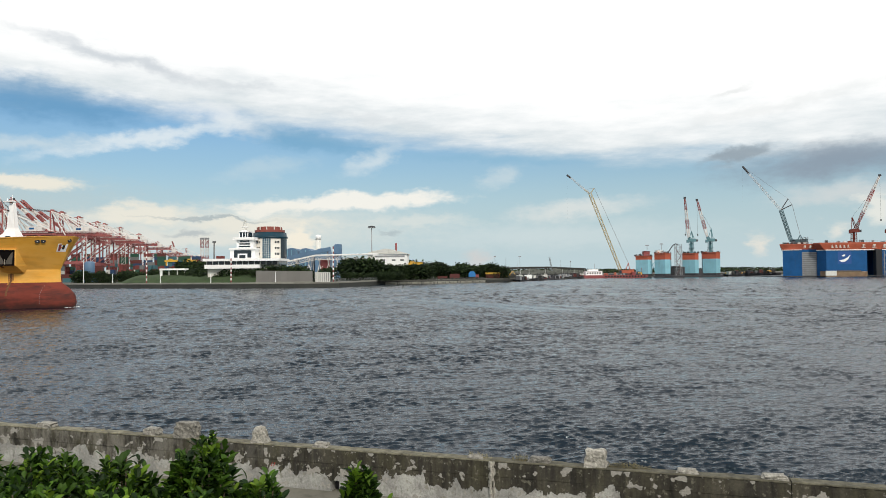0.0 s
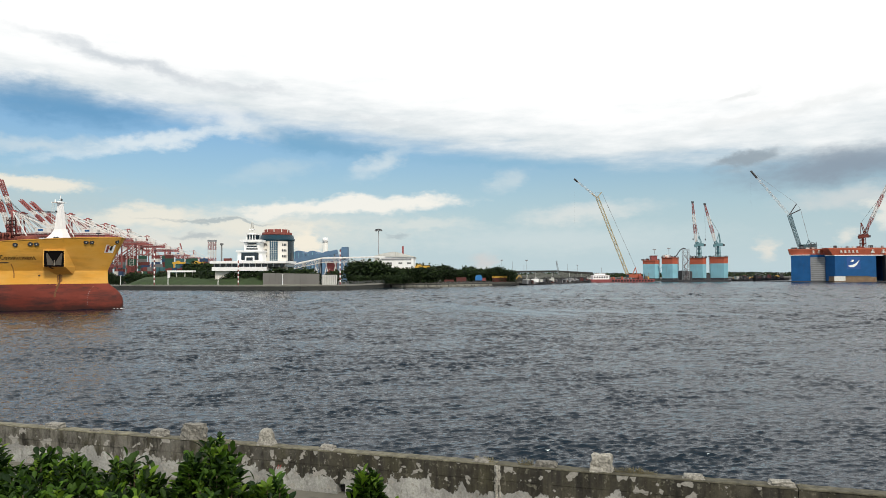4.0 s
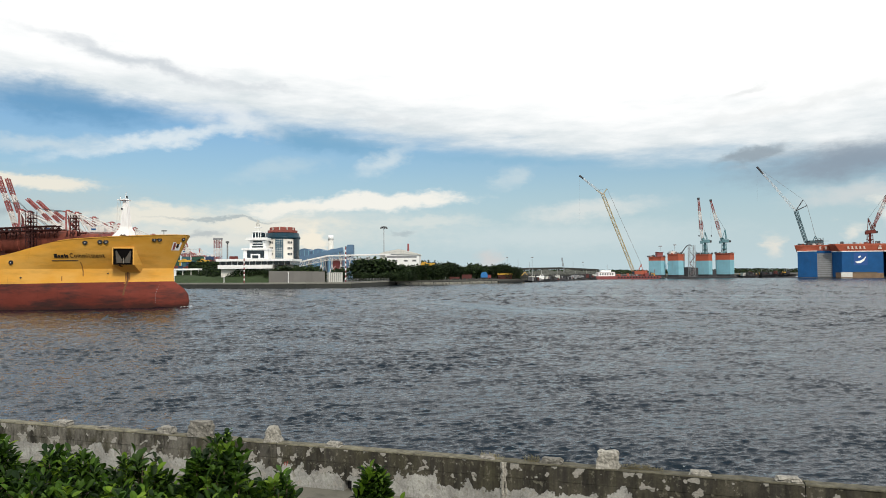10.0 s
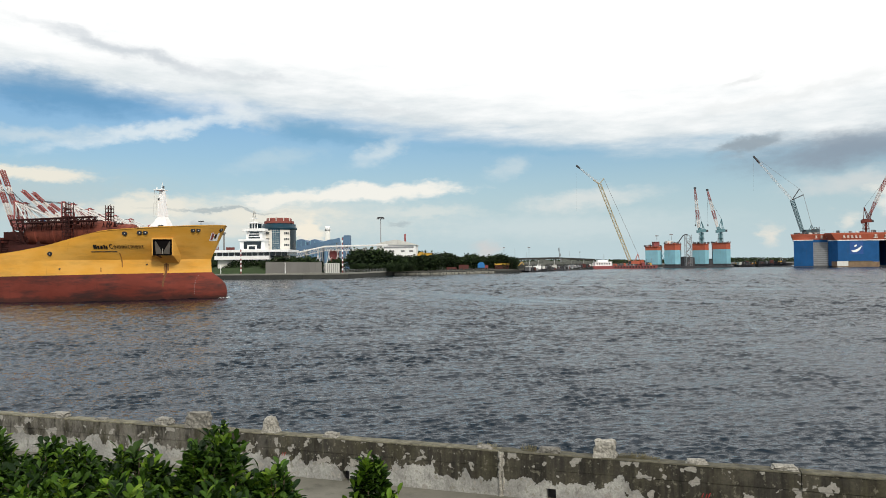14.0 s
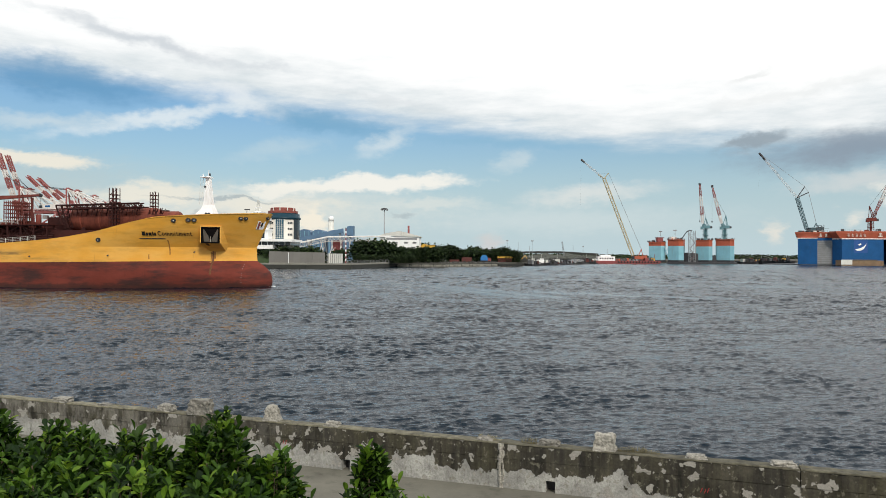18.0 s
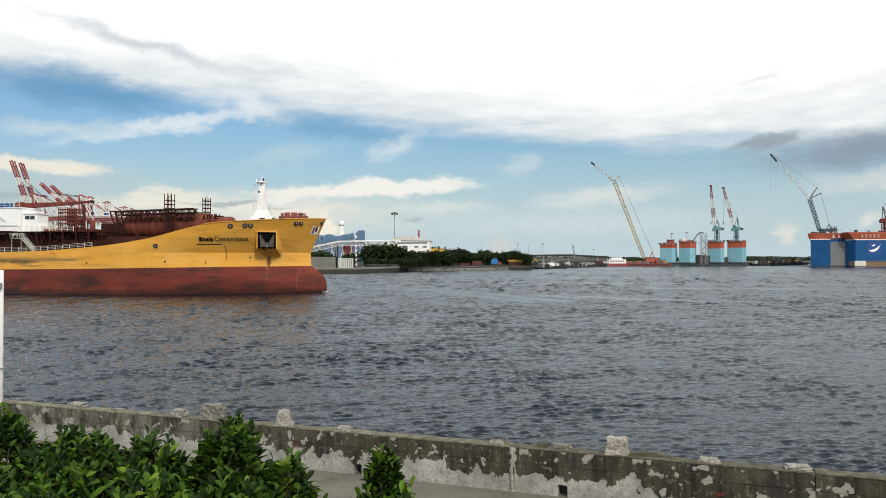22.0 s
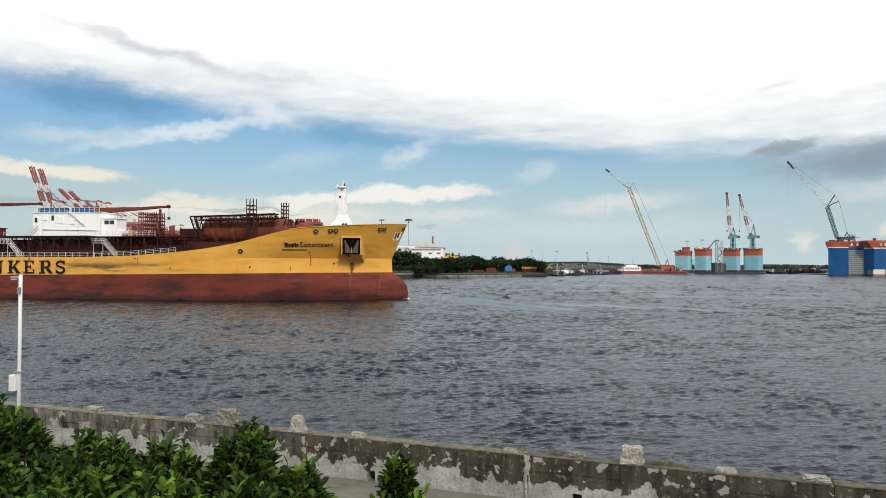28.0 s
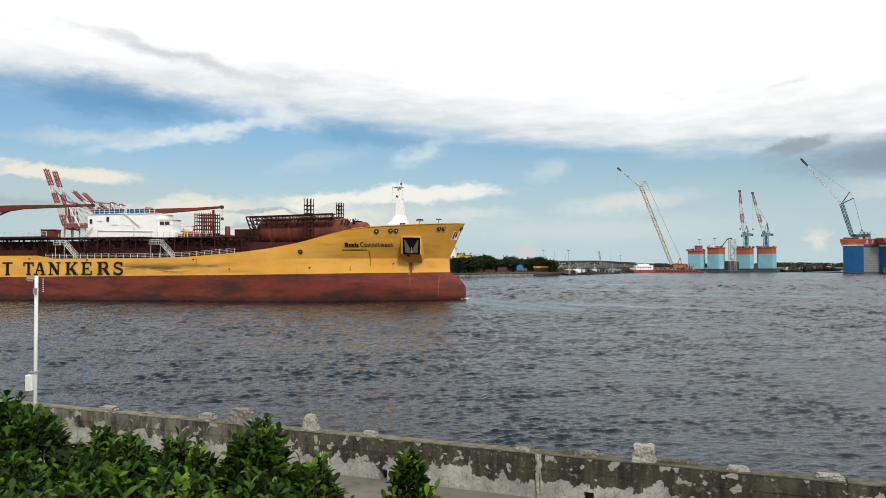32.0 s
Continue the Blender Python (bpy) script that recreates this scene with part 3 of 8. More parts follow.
def parapet_material():
    """Stained concrete: a ragged whitewash at the foot, dark growth above with pale scabs, and rain streaks."""
    mat = bpy.data.materials.new("stained parapet")
    mat.use_nodes = True
    t = mat.node_tree
    link = t.links.new
    b = t.nodes["Principled BSDF"]
    b.inputs["Roughness"].default_value = 0.92
    co = t.nodes.new("ShaderNodeTexCoord")
    sep = t.nodes.new("ShaderNodeSeparateXYZ")
    link(co.outputs["Object"], sep.inputs[0])

    def tex(scale, detail, rough=0.6, stretch=(1, 1, 1), shift=0.0):
        m = t.nodes.new("ShaderNodeMapping")
        m.inputs["Scale"].default_value = stretch
        m.inputs["Location"].default_value = (shift, shift, shift)
        link(co.outputs["Object"], m.inputs[0])
        n = node(t, "ShaderNodeTexNoise", Scale=scale, Detail=detail, Roughness=rough)
        link(m.outputs[0], n.inputs["Vector"])
        return n.outputs["Fac"]

    def maths(op, a, b_, c=None):
        n = t.nodes.new("ShaderNodeMath")
        n.operation = op
        for i, v in enumerate((a, b_, c)):
            if v is None:
                continue
            if isinstance(v, (int, float)):
                n.inputs[i].default_value = v
            else:
                link(v, n.inputs[i])
        return n.outputs[0]

    def ramp(v, a, b_, lo=0.0, hi=1.0):
        n = t.nodes.new("ShaderNodeMapRange")
        n.interpolation_type = "SMOOTHSTEP"
        link(v, n.inputs[0])
        for i, q in enumerate((a, b_, lo, hi)):
            n.inputs[i + 1].default_value = q
        return n.outputs[0]

    def mix(fac, a, b_):
        n = t.nodes.new("ShaderNodeMix")
        n.data_type = "RGBA"
        link(fac, n.inputs[0])
        for i, q in ((6, a), (7, b_)):
            if isinstance(q, tuple):
                n.inputs[i].default_value = (*q, 1)
            else:
                link(q, n.inputs[i])
        return n.outputs[2]

    blotch = tex(1.6, 6)
    grain = tex(22, 5, 0.7)
    streak = tex(9, 4, 0.6, (1, 1, 0.08))
    scab = tex(4.2, 3.5, 0.5, (1, 1, 1.1), 4.0)
    rag = tex(2.3, 7, 0.6, (1, 1, 0.7), 9.0)
    dark = mix(ramp(streak, 0.35, 0.7), (0.010, 0.009, 0.006), (0.048, 0.043, 0.028))
    dark = mix(ramp(blotch, 0.45, 0.68, 0, 0.6), dark, (0.085, 0.077, 0.052))
    white = mix(ramp(blotch, 0.35, 0.7), (0.24, 0.24, 0.225), (0.44, 0.44, 0.41))
    white = mix(ramp(streak, 0.55, 0.75, 0, 0.45), white, (0.20, 0.195, 0.17))
    # lime bloom greys the stains, most of all towards the west end
    west = ramp(sep.outputs[0], -3.0, -9.0, 0.1, 0.8)
    bloom = tex(3.2, 6, 0.7, (1, 1, 0.35), 51.0)
    dark = mix(maths("MULTIPLY", west, ramp(bloom, 0.38, 0.62)), dark, (0.20, 0.19, 0.165))
    dark = mix(ramp(tex(1.1, 5, 0.65, (1, 1, 0.6), 63.0), 0.5, 0.72, 0, 0.55), dark, (0.075, 0.07, 0.035))
    # whitewash reaches up to a torn edge, lower towards the east
    foot = maths("MULTIPLY_ADD", rag, 1.15, -0.19)
    foot = maths("SUBTRACT", foot, ramp(sep.outputs[0], 0.5, 4.5, 0.0, 0.28))
    foot = maths("SUBTRACT", foot, maths("MULTIPLY", sep.outputs[2], 1.0))
    colour = mix(ramp(foot, -0.005, 0.012), dark, white)
    # small flakes and lichen over all of it
    mott = tex(9.0, 6, 0.7, (1, 1, 0.8), 23.0)
    colour = mix(ramp(mott, 0.56, 0.63, 0, 0.6), colour, (0.19, 0.18, 0.135))
    colour = mix(ramp(tex(6.0, 6, 0.7, (1, 1, 0.5), 31.0), 0.55, 0.70, 0, 0.6), colour, (0.030, 0.030, 0.018))
    colour = mix(ramp(scab, 0.60, 0.62), colour, (0.31, 0.30, 0.27))
    rim = maths("MULTIPLY_ADD", tex(4.0, 5, 0.6, (1, 1, 0.6), 17.0), 0.5, 0.62)
    colour = mix(ramp(maths("SUBTRACT", sep.outputs[2], rim), 0.0, 0.01), colour, (0.29, 0.28, 0.25))
    fine = t.nodes.new("ShaderNodeMix")
    fine.data_type, fine.blend_type = "RGBA", "MULTIPLY"
    fine.inputs[0].default_value = 0.55
    link(colour, fine.inputs[6])
    g = t.nodes.new("ShaderNodeCombineColor")
    gr = ramp(grain, 0.25, 0.75, 0.55, 1.35)
    for i in range(3):
        link(gr, g.inputs[i])
    link(g.outputs[0], fine.inputs[7])
    link(fine.outputs[2], b.inputs["Base Color"])
    hsum = maths("MULTIPLY_ADD", scab, 0.5, grain)
    bp = t.nodes.new("ShaderNodeBump")
    bp.inputs["Strength"].default_value = 0.6
    bp.inputs["Distance"].default_value = 0.02
    link(hsum, bp.inputs["Height"])
    link(bp.outputs[0], b.inputs["Normal"])
    return mat


M_PARAPET = parapet_material()
M_COPING = surface("weathered coping", (0.115, 0.108, 0.075), 0.95, vary=0.8, scale=0.16, bump=1.2, dirt=(0.035, 0.034, 0.02), dirt_amount=0.9)


def uneven(x0, x1, step, y0, y1, z0, z1, wobble, rnd):
    """A long bar along x with slightly uneven edges, as cast in place."""
    s = Shape()
    n = max(2, int((x1 - x0) / step))
    rings = []
    for i in range(n + 1):
        x = x0 + (x1 - x0) * i / n
        a, b, c = (rnd.uniform(-wobble, wobble) for _ in range(3))
        e = 0.015
        rings.append([(x, y0 + a * 0.4, z0), (x, y0 + a, z1 - e + b), (x, y0 + e + a, z1 + b), (x, y1 - e + c, z1 + b), (x, y1 + c, z1 - e + b), (x, y1 + c, z0)])
    return s.loft(rings)


def build_parapet():
    rnd = random.Random(5)
    wall = thing("parapet_wall", "low stained concrete quay parapet with flaking whitewash", "wall", WALL_AT, WALL_TURN, kind="structure")
    holes = (-3.24, 0.98)
    spans, start = [], -32.0
    for h in holes:
        spans.append((start, h - 0.09))
        start = h + 0.09
    spans.append((start, 30.0))
    # lower wall, cut by the drain holes
    for a, b in spans:
        part("wall_base", uneven(a, b, 0.35, 0.007, 0.26, 0.0, 0.56, 0.004, rnd), M_PARAPET, wall)
    for h in holes:
        part("wall_base", Shape().box(h - 0.0905, h + 0.0905, 0.009, 0.259, 0.215, 0.559), M_PARAPET, wall)
        part("drain_back", Shape().box(h - 0.089, h + 0.089, 0.2, 0.255, 0.0, 0.213), M_DARK, wall, "dark drain hole")
    joints = (-32.0, -24.0, -16.2, -8.6, -4.9, 0.0, 5.2, 12.6, 21.0, 30.0)
    for a, b in zip(joints, joints[1:]):
        part("upper_wall", uneven(a + 0.006, b - 0.006, 0.3, 0.0, 0.262, 0.56, 0.832, 0.005, rnd), M_PARAPET, wall)
        part("coping", uneven(a + 0.005, b - 0.005, 0.16, -0.005, 0.272, 0.832, 0.860, 0.009, rnd), M_COPING, wall)
    s = Shape()
    for k in range(7):
        z0, z1 = k * 0.12, k * 0.12 + 0.12
        s.beam((0.02 + rnd.uniform(-0.02, 0.02), -0.012, z0), (0.02 + rnd.uniform(-0.02, 0.02), -0.012, z1), 0.028 + rnd.uniform(0, 0.014), 6)
        s.beam((0.07 + rnd.uniform(-0.02, 0.02), 0.0, z0), (0.06 + rnd.uniform(-0.02, 0.02), 0.0, z1), 0.02, 5)
    part("joint_filler", s, M_BLOCK, wall, "ragged pale mortar in an open joint")
    # red spray marks
    s = Shape()
    for x, z in ((-4.72, 0.40), (-4.66, 0.41), (3.62, 0.30), (3.68, 0.29), (3.73, 0.31)):
        s.beam((x, 0.002, z), (x + 0.03, 0.002, z + 0.08), 0.008, 5)
    part("paint_mark", s, surface("red spray paint", (0.30, 0.03, 0.03), 0.8, vary=0.3, scale=0.1), wall, "faded red painted strokes")
    return wall


def rough_block(seed, wx, wy, h, peak=0.0):
    rnd = random.Random(seed)
    bm = bmesh.new()
    bmesh.ops.create_cube(bm, size=1.0)
    bmesh.ops.subdivide_edges(bm, edges=bm.edges[:], cuts=5, use_grid_fill=True)
    off = Vector((rnd.uniform(0, 50), rnd.uniform(0, 50), 0))
    for v in bm.verts:
        p = v.co.copy()
        top = p.z + 0.5
        squeeze = 1 - peak * top - 0.10 * top * top
        v.co = Vector((p.x * wx * squeeze, p.y * wy * squeeze, top * h))
        n = noise.noise_vector((p + off) * 2.2) * 0.12 + noise.noise_vector((p + off) * 6.0) * 0.09
        v.co += Vector((n.x * wx, n.y * wy, n.z * h * 0.6 if top > 0.05 else 0))
    me = bpy.data.meshes.new("block")
    bm.to_mesh(me)
    bm.free()
    return me


def build_blocks():
    # along the wall, width, depth, height, peak, seed
    rows = [(-10.55, 0.42, 0.24, 0.11, 0.0, 1), (-9.3, 0.30, 0.2, 0.05, 0.1, 2), (-7.52, 0.38, 0.24, 0.15, 0.05, 3), (-6.62, 0.50, 0.27, 0.33, 0.02, 4),
            (-4.78, 0.33, 0.26, 0.33, 0.36, 5), (-3.33, 0.36, 0.22, 0.09, 0.25, 6), (1.1, 0.42, 0.2, 0.10, 0.2, 7), (2.13, 0.39, 0.25, 0.30, 0.10, 8),
            (3.72, 0.36, 0.2, 0.07, 0.2, 10), (5.12, 0.38, 0.2, 0.08, 0.05, 11), (-0.15, 0.34, 0.2, 0.06, 0.3, 12)]
    m = pose(*WALL_AT, 0, 0, WALL_TURN)
    for x, wx, wy, h, peak, seed in rows:
        ob = part("concrete_stump", rough_block(seed, wx, wy, h, peak), M_BLOCK, None)
        ob.matrix_world = m @ pose(x - (0.28 if x < -1 else 0.17), 0.135, 0.852, 0, 0, (seed * 37) % 17 - 8)
        tagged(ob, "broken rough concrete post stump on the parapet top" if h > 0.2 else "low crumbled concrete stump on the parapet top", "concrete stump", "stumps on the parapet")


build_parapet()
build_blocks()
m_wall = pose(*WALL_AT, 0, 0, WALL_TURN)


def along(x, y):
    p = m_wall @ Vector((x, y, 0))
    return (p.x, p.y)


# walkway slab and the quay face that drops to the water
solid("walkway", Shape().plate([along(-60, -9), along(60, -9), along(60, 0.6), along(-60, 0.6)], 2.0, 2.55), M_PAVING, "worn grey concrete quay walkway", "pavement", "structure")
solid("quay_face", Shape().plate([along(-60, -9), along(60, -9), along(60, 0.5), along(-60, 0.5)], -2.0, 1.996), M_QUAY_FACE, "dark concrete quay face above the water", "quay", "structure")
solid("terrace", Shape().plate([(-60, -40), (60, -40), (60, 5.7), (-60, 5.7)], 2.556, 4.55), M_EARTH, "raised earth terrace behind the quay", "ground", "structure")
solid("viewing_platform", Shape().plate([(-60, -40), (60, -40), (60, 1.6), (-60, 1.6)], 4.554, 5.35), M_CONCRETE, "concrete viewing platform", "platform", "structure")


# ---- lamp post ----
def build_post():
    ob = thing("lamp_post", "slim white painted steel post with a small lamp head", "lamp post", (-10.72, 16.35, 2.55))
    part("pole", Shape().turned([(0.042, 0), (0.042, 4.16), (0.036, 4.19)], 16), M_WHITE, ob, smooth=True)
    part("base_plate", Shape().slab(0, 0, 0, 0.03, 0.3, 0.3), M_GREY, ob)
    box = part("control_box", Shape().box(-0.21, -0.062, -0.06, 0.06, 1.50, 1.86), M_WHITE, ob, "white control box")
    part("box_lid", Shape().box(-0.20, -0.072, -0.068, -0.0601, 1.52, 1.84), M_OFFWHITE, box)
    part("bracket", Shape().box(-0.10, 0.085, -0.085, 0.085, 1.92, 1.945), M_GREY, ob)
    head = part("lamp_head", Shape().turned([(0.015, -0.25), (0.035, -0.23), (0.04, -0.13), (0.03, -0.06), (0.025, 0.02)], 12, (0, 4.12), "x"), M_GREY, ob, "grey lamp head", True)
    part("lens", Shape().box(-0.22, -0.10, -0.025, 0.025, 4.068, 4.08), M_OFFWHITE, head)
    part("junction_box", Shape().box(-0.02, 0.05, -0.1, -0.055, 3.75, 3.9), M_GREY, ob)


build_post()

# ---- the tanker ----
def interp(x, table):
    xs = [r[0] for r in table]
    return float(np.interp(x, xs, [r[1] for r in table]))


STEM = [(-2.5, -2.2), (-1, -1.2), (0.2, -0.9), (1.2, -0.75), (2.7, -1.0), (3.6, -1.7), (4.3, -2.5), (4.9, -3.4), (5.5, -4.15), (8.2, -4.25), (11.8, -2.62), (15.6, -0.95)]
SHEER = [(-172, 9.05), (-86.15, 9.05), (-86.0, 8.42), (-64, 8.42), (-54, 8.65), (-50, 8.95), (-45.7, 9.25), (-41, 9.65), (-36.4, 10.25), (-30.5, 11.25), (-26, 12.45), (-23, 13.25), (-20.5, 13.8), (-18.5, 14.1), (-10, 14.7), (-0.5, 15.35)]


def stem(z):
    return interp(z, STEM)


def sheer(u):
    return interp(u, SHEER)


def boot(u):
    return interp(u, [(-172, 4.0), (-96, 4.65), (-43, 5.1), (-18, 5.4), (0, 5.45)])


def half_beam(u, z):
    """Half the hull's breadth u metres along it, z above the water."""
    back = stem(z) - u
    if back <= 0:
        return 0.0
    reach = interp(z, [(-2, 42), (5, 34.4), (8.2, 34), (11, 30), (15.5, 27)])
    k = min(back / reach, 1.0)
    b = 15.5 * (1 - (1 - k) ** 2.1) ** interp(z, [(0, 0.90), (4.8, 0.845), (8.2, 0.84), (12, 0.71), (15.5, 0.62)])
    if z < 5.6:
        b += 1.0 * math.exp(-((back - 1.5) / 3.4) ** 2) * max(0.0, 1 - abs(z - 0.8) / 4.8) * min(1.0, back / 0.9) ** 0.5
    if u < -150:
        b *= 1 - 0.25 * ((-150 - u) / 22) ** 2
    return b


def hull_strip(z_low, z_high, levels, side):
    """A strip of shell plating between two height curves."""
    s = Shape()
    us = [0.0, 0.0008, 0.002, 0.004, 0.007] + [0.012 + 0.988 * (i / 56) ** 1.7 for i in range(57)]
    cols = []
    for k in us:
        col = []
        for j in range(levels + 1):
            w = j / levels
            u = -k * 171
            z = z_low(u) + (z_high(u) - z_low(u)) * w
            uu = stem(z) - k * (171 + stem(z))
            z = z_low(uu) + (z_high(uu) - z_low(uu)) * w
            uu = stem(z) - k * (171 + stem(z))
            col.append((uu, side * half_beam(uu, z), z))
        cols.append(col)
    n = levels + 1
    faces = [(i * n + j, (i + 1) * n + j, (i + 1) * n + j + 1, i * n + j + 1) for i in range(len(cols) - 1) for j in range(levels)]
    return s.add([p for c in cols for p in c], faces)


def on_hull(u, z, off=0.03):
    return (u, -half_beam(u, z) - off, z)


def hull_material(name, base, stain, scuff, stain_amount, pale, gloss=0.5):
    mat = bpy.data.materials.new(name)
    mat.use_nodes = True
    t = mat.node_tree
    link = t.links.new
    b = t.nodes["Principled BSDF"]
    b.inputs["Roughness"].default_value = gloss
    b.inputs["Specular IOR Level"].default_value = 0.3
    co = t.nodes.new("ShaderNodeTexCoord")
    sep = t.nodes.new("ShaderNodeSeparateXYZ")
    link(co.outputs["Object"], sep.inputs[0])

    def tex(scale, stretch, detail=6.0, rough=0.6, shift=0.0):
        m = t.nodes.new("ShaderNodeMapping")
        m.inputs["Scale"].default_value = stretch
        m.inputs["Location"].default_value = (shift, 0, shift)
        link(co.outputs["Object"], m.inputs[0])
        n = node(t, "ShaderNodeTexNoise", Scale=scale, Detail=detail, Roughness=rough)
        link(m.outputs[0], n.inputs["Vector"])
        return n.outputs["Fac"]

    def ramp(v, a, b_, lo, hi):
        n = t.nodes.new("ShaderNodeMapRange")
        n.interpolation_type = "SMOOTHSTEP"
        link(v, n.inputs[0])
        for i, q in enumerate((a, b_, lo, hi)):
            n.inputs[i + 1].default_value = q
        return n.outputs[0]

    def mix(fac, a, b_):
        n = t.nodes.new("ShaderNodeMix")
        n.data_type = "RGBA"
        link(fac, n.inputs[0])
        for i, q in ((6, a), (7, b_)):
            if isinstance(q, tuple):
                n.inputs[i].default_value = (*q, 1)
            else:
                link(q, n.inputs[i])
        return n.outputs[2]

    def times(a, b_):
        n = t.nodes.new("ShaderNodeMath")
        n.operation = "MULTIPLY"
        link(a, n.inputs[0])
        link(b_, n.inputs[1])
        return n.outputs[0]

    plates = tex(0.16, (1, 1, 2.0))
    c = mix(ramp(plates, 0.35, 0.65, 0, 0.7), base, pale)
    runs = tex(0.9, (1, 1, 0.10), 5.0, 0.6, 7.0)
    c = mix(ramp(runs, 0.62, 0.80, 0, stain_amount), c, stain)
    rub = tex(0.35, (0.35, 0.35, 1.6), 7.0, 0.65, 3.0)
    c = mix(ramp(rub, 0.43, 0.67, 0, scuff[3]), c, scuff[:3])
    # fender scrapes low on the side, abaft the bow
    band = times(ramp(sep.outputs[2], 5.0, 5.9, 0, 1), ramp(sep.outputs[2], 8.0, 6.4, 0, 1))
    reach = times(ramp(sep.outputs[0], -78, -64, 0, 1), ramp(sep.outputs[0], -38, -50, 0, 1))
    scr = tex(0.3, (0.28, 0.3, 2.6), 7.0, 0.7, 21.0)
    c = mix(times(times(band, reach), ramp(scr, 0.42, 0.62, 0, 0.9)), c, (0.05, 0.045, 0.035))
    # weed and wet grime along the waterline
    wet = tex(0.8, (0.5, 0.5, 1.2), 6.0, 0.65, 41.0)
    lift = t.nodes.new("ShaderNodeMath")
    lift.operation = "MULTIPLY_ADD"
    link(wet, lift.inputs[0])
    lift.inputs[1].default_value = -3.2
    link(sep.outputs[2], lift.inputs[2])
    c = mix(ramp(lift.outputs[0], -0.2, -1.4, 0, 0.75), c, (0.028, 0.016, 0.013))
    link(c, b.inputs["Base Color"])
    bp = t.nodes.new("ShaderNodeBump")
    bp.inputs["Strength"].default_value = 0.25
    bp.inputs["Distance"].default_value = 0.12
    link(tex(0.5, (1, 1, 1), 3.0, 0.5), bp.inputs["Height"])
    link(bp.outputs[0], b.inputs["Normal"])
    return mat


M_HULLYEL = hull_material("yellow hull paint", (0.74, 0.36, 0.048), (0.30, 0.12, 0.03), (0.36, 0.19, 0.04, 0.35), 0.5, (0.78, 0.43, 0.10))
M_HULLRED = hull_material("red boot topping", (0.140, 0.028, 0.018), (0.06, 0.02, 0.016), (0.035, 0.018, 0.017, 0.9), 0.7, (0.20, 0.042, 0.028), 0.85)
M_TANK = surface("weathered tank paint", (0.21, 0.058, 0.038), 0.65, vary=0.45, scale=1.6, bump=0.2, dirt=(0.06, 0.022, 0.014), dirt_amount=0.8, streaks=1, spec=0.18)
# near black: the shade under the pipe platform is put into this colour
M_TRUNK = surface("trunk red with painted-in shade", (0.020, 0.009, 0.008), 0.7, vary=0.4, scale=1.5, bump=0.1, dirt=(0.045, 0.015, 0.012), dirt_amount=0.5, spec=0.18)
M_RUSTRUN = surface("rust runs", (0.36, 0.16, 0.035), 0.8, vary=0.4, scale=0.5, bump=0.1, dirt=(0.10, 0.05, 0.02), dirt_amount=0.8, streaks=1)


def ring(shape, centre, out, r, thick):
    """A mooring eye: a rounded rim set on the shell."""
    c, o = Vector(centre), Vector(out).normalized()
    a = o.cross(Vector((0, 0, 1))).normalized()
    b = a.cross(o)
    rings = []
    for k in range(16):
        w = 2 * math.pi * k / 16
        d = a * math.cos(w) * 1.15 + b * math.sin(w)
        rings.append([c + d * (r + thick * math.cos(q)) + o * thick * math.sin(q) for q in (2 * math.pi * j / 6 for j in range(6))])
    rings.append(rings[0])
    shape.loft(rings, False)


def lettering(text, name, width, height, u, z, parent, label, material, bold=0.02):
    """Serif-like block letters wrapped on the shell, one mesh a letter."""
    x, made = 0.0, []
    for ch in text:
        if ch == " ":
            x += 0.5
            continue
        cu = bpy.data.curves.new(name, "FONT")
        cu.body, cu.size, cu.offset = ch, 1.0, bold
        tmp = bpy.data.objects.new("tmp", cu)
        me = bpy.data.meshes.new_from_object(tmp)
        bpy.data.objects.remove(tmp)
        bpy.data.curves.remove(cu)
        xs = [v.co.x for v in me.vertices]
        made.append((me, x - min(xs)))
        x += max(xs) - min(xs) + 0.16
    total = x - 0.16
    for me, off in made:
        bm = bmesh.new()
        bm.from_mesh(me)
        bmesh.ops.triangulate(bm, faces=bm.faces[:])
        bmesh.ops.subdivide_edges(bm, edges=[e for e in bm.edges if e.calc_length() > 0.3], cuts=2)
        for v in bm.verts:
            uu, zz = u + (v.co.x + off) / total * width, z + v.co.y / 0.72 * height
            v.co = on_hull(uu, zz, 0.16)
        bm.to_mesh(me)
        bm.free()
        part(name, me, material, parent, label)


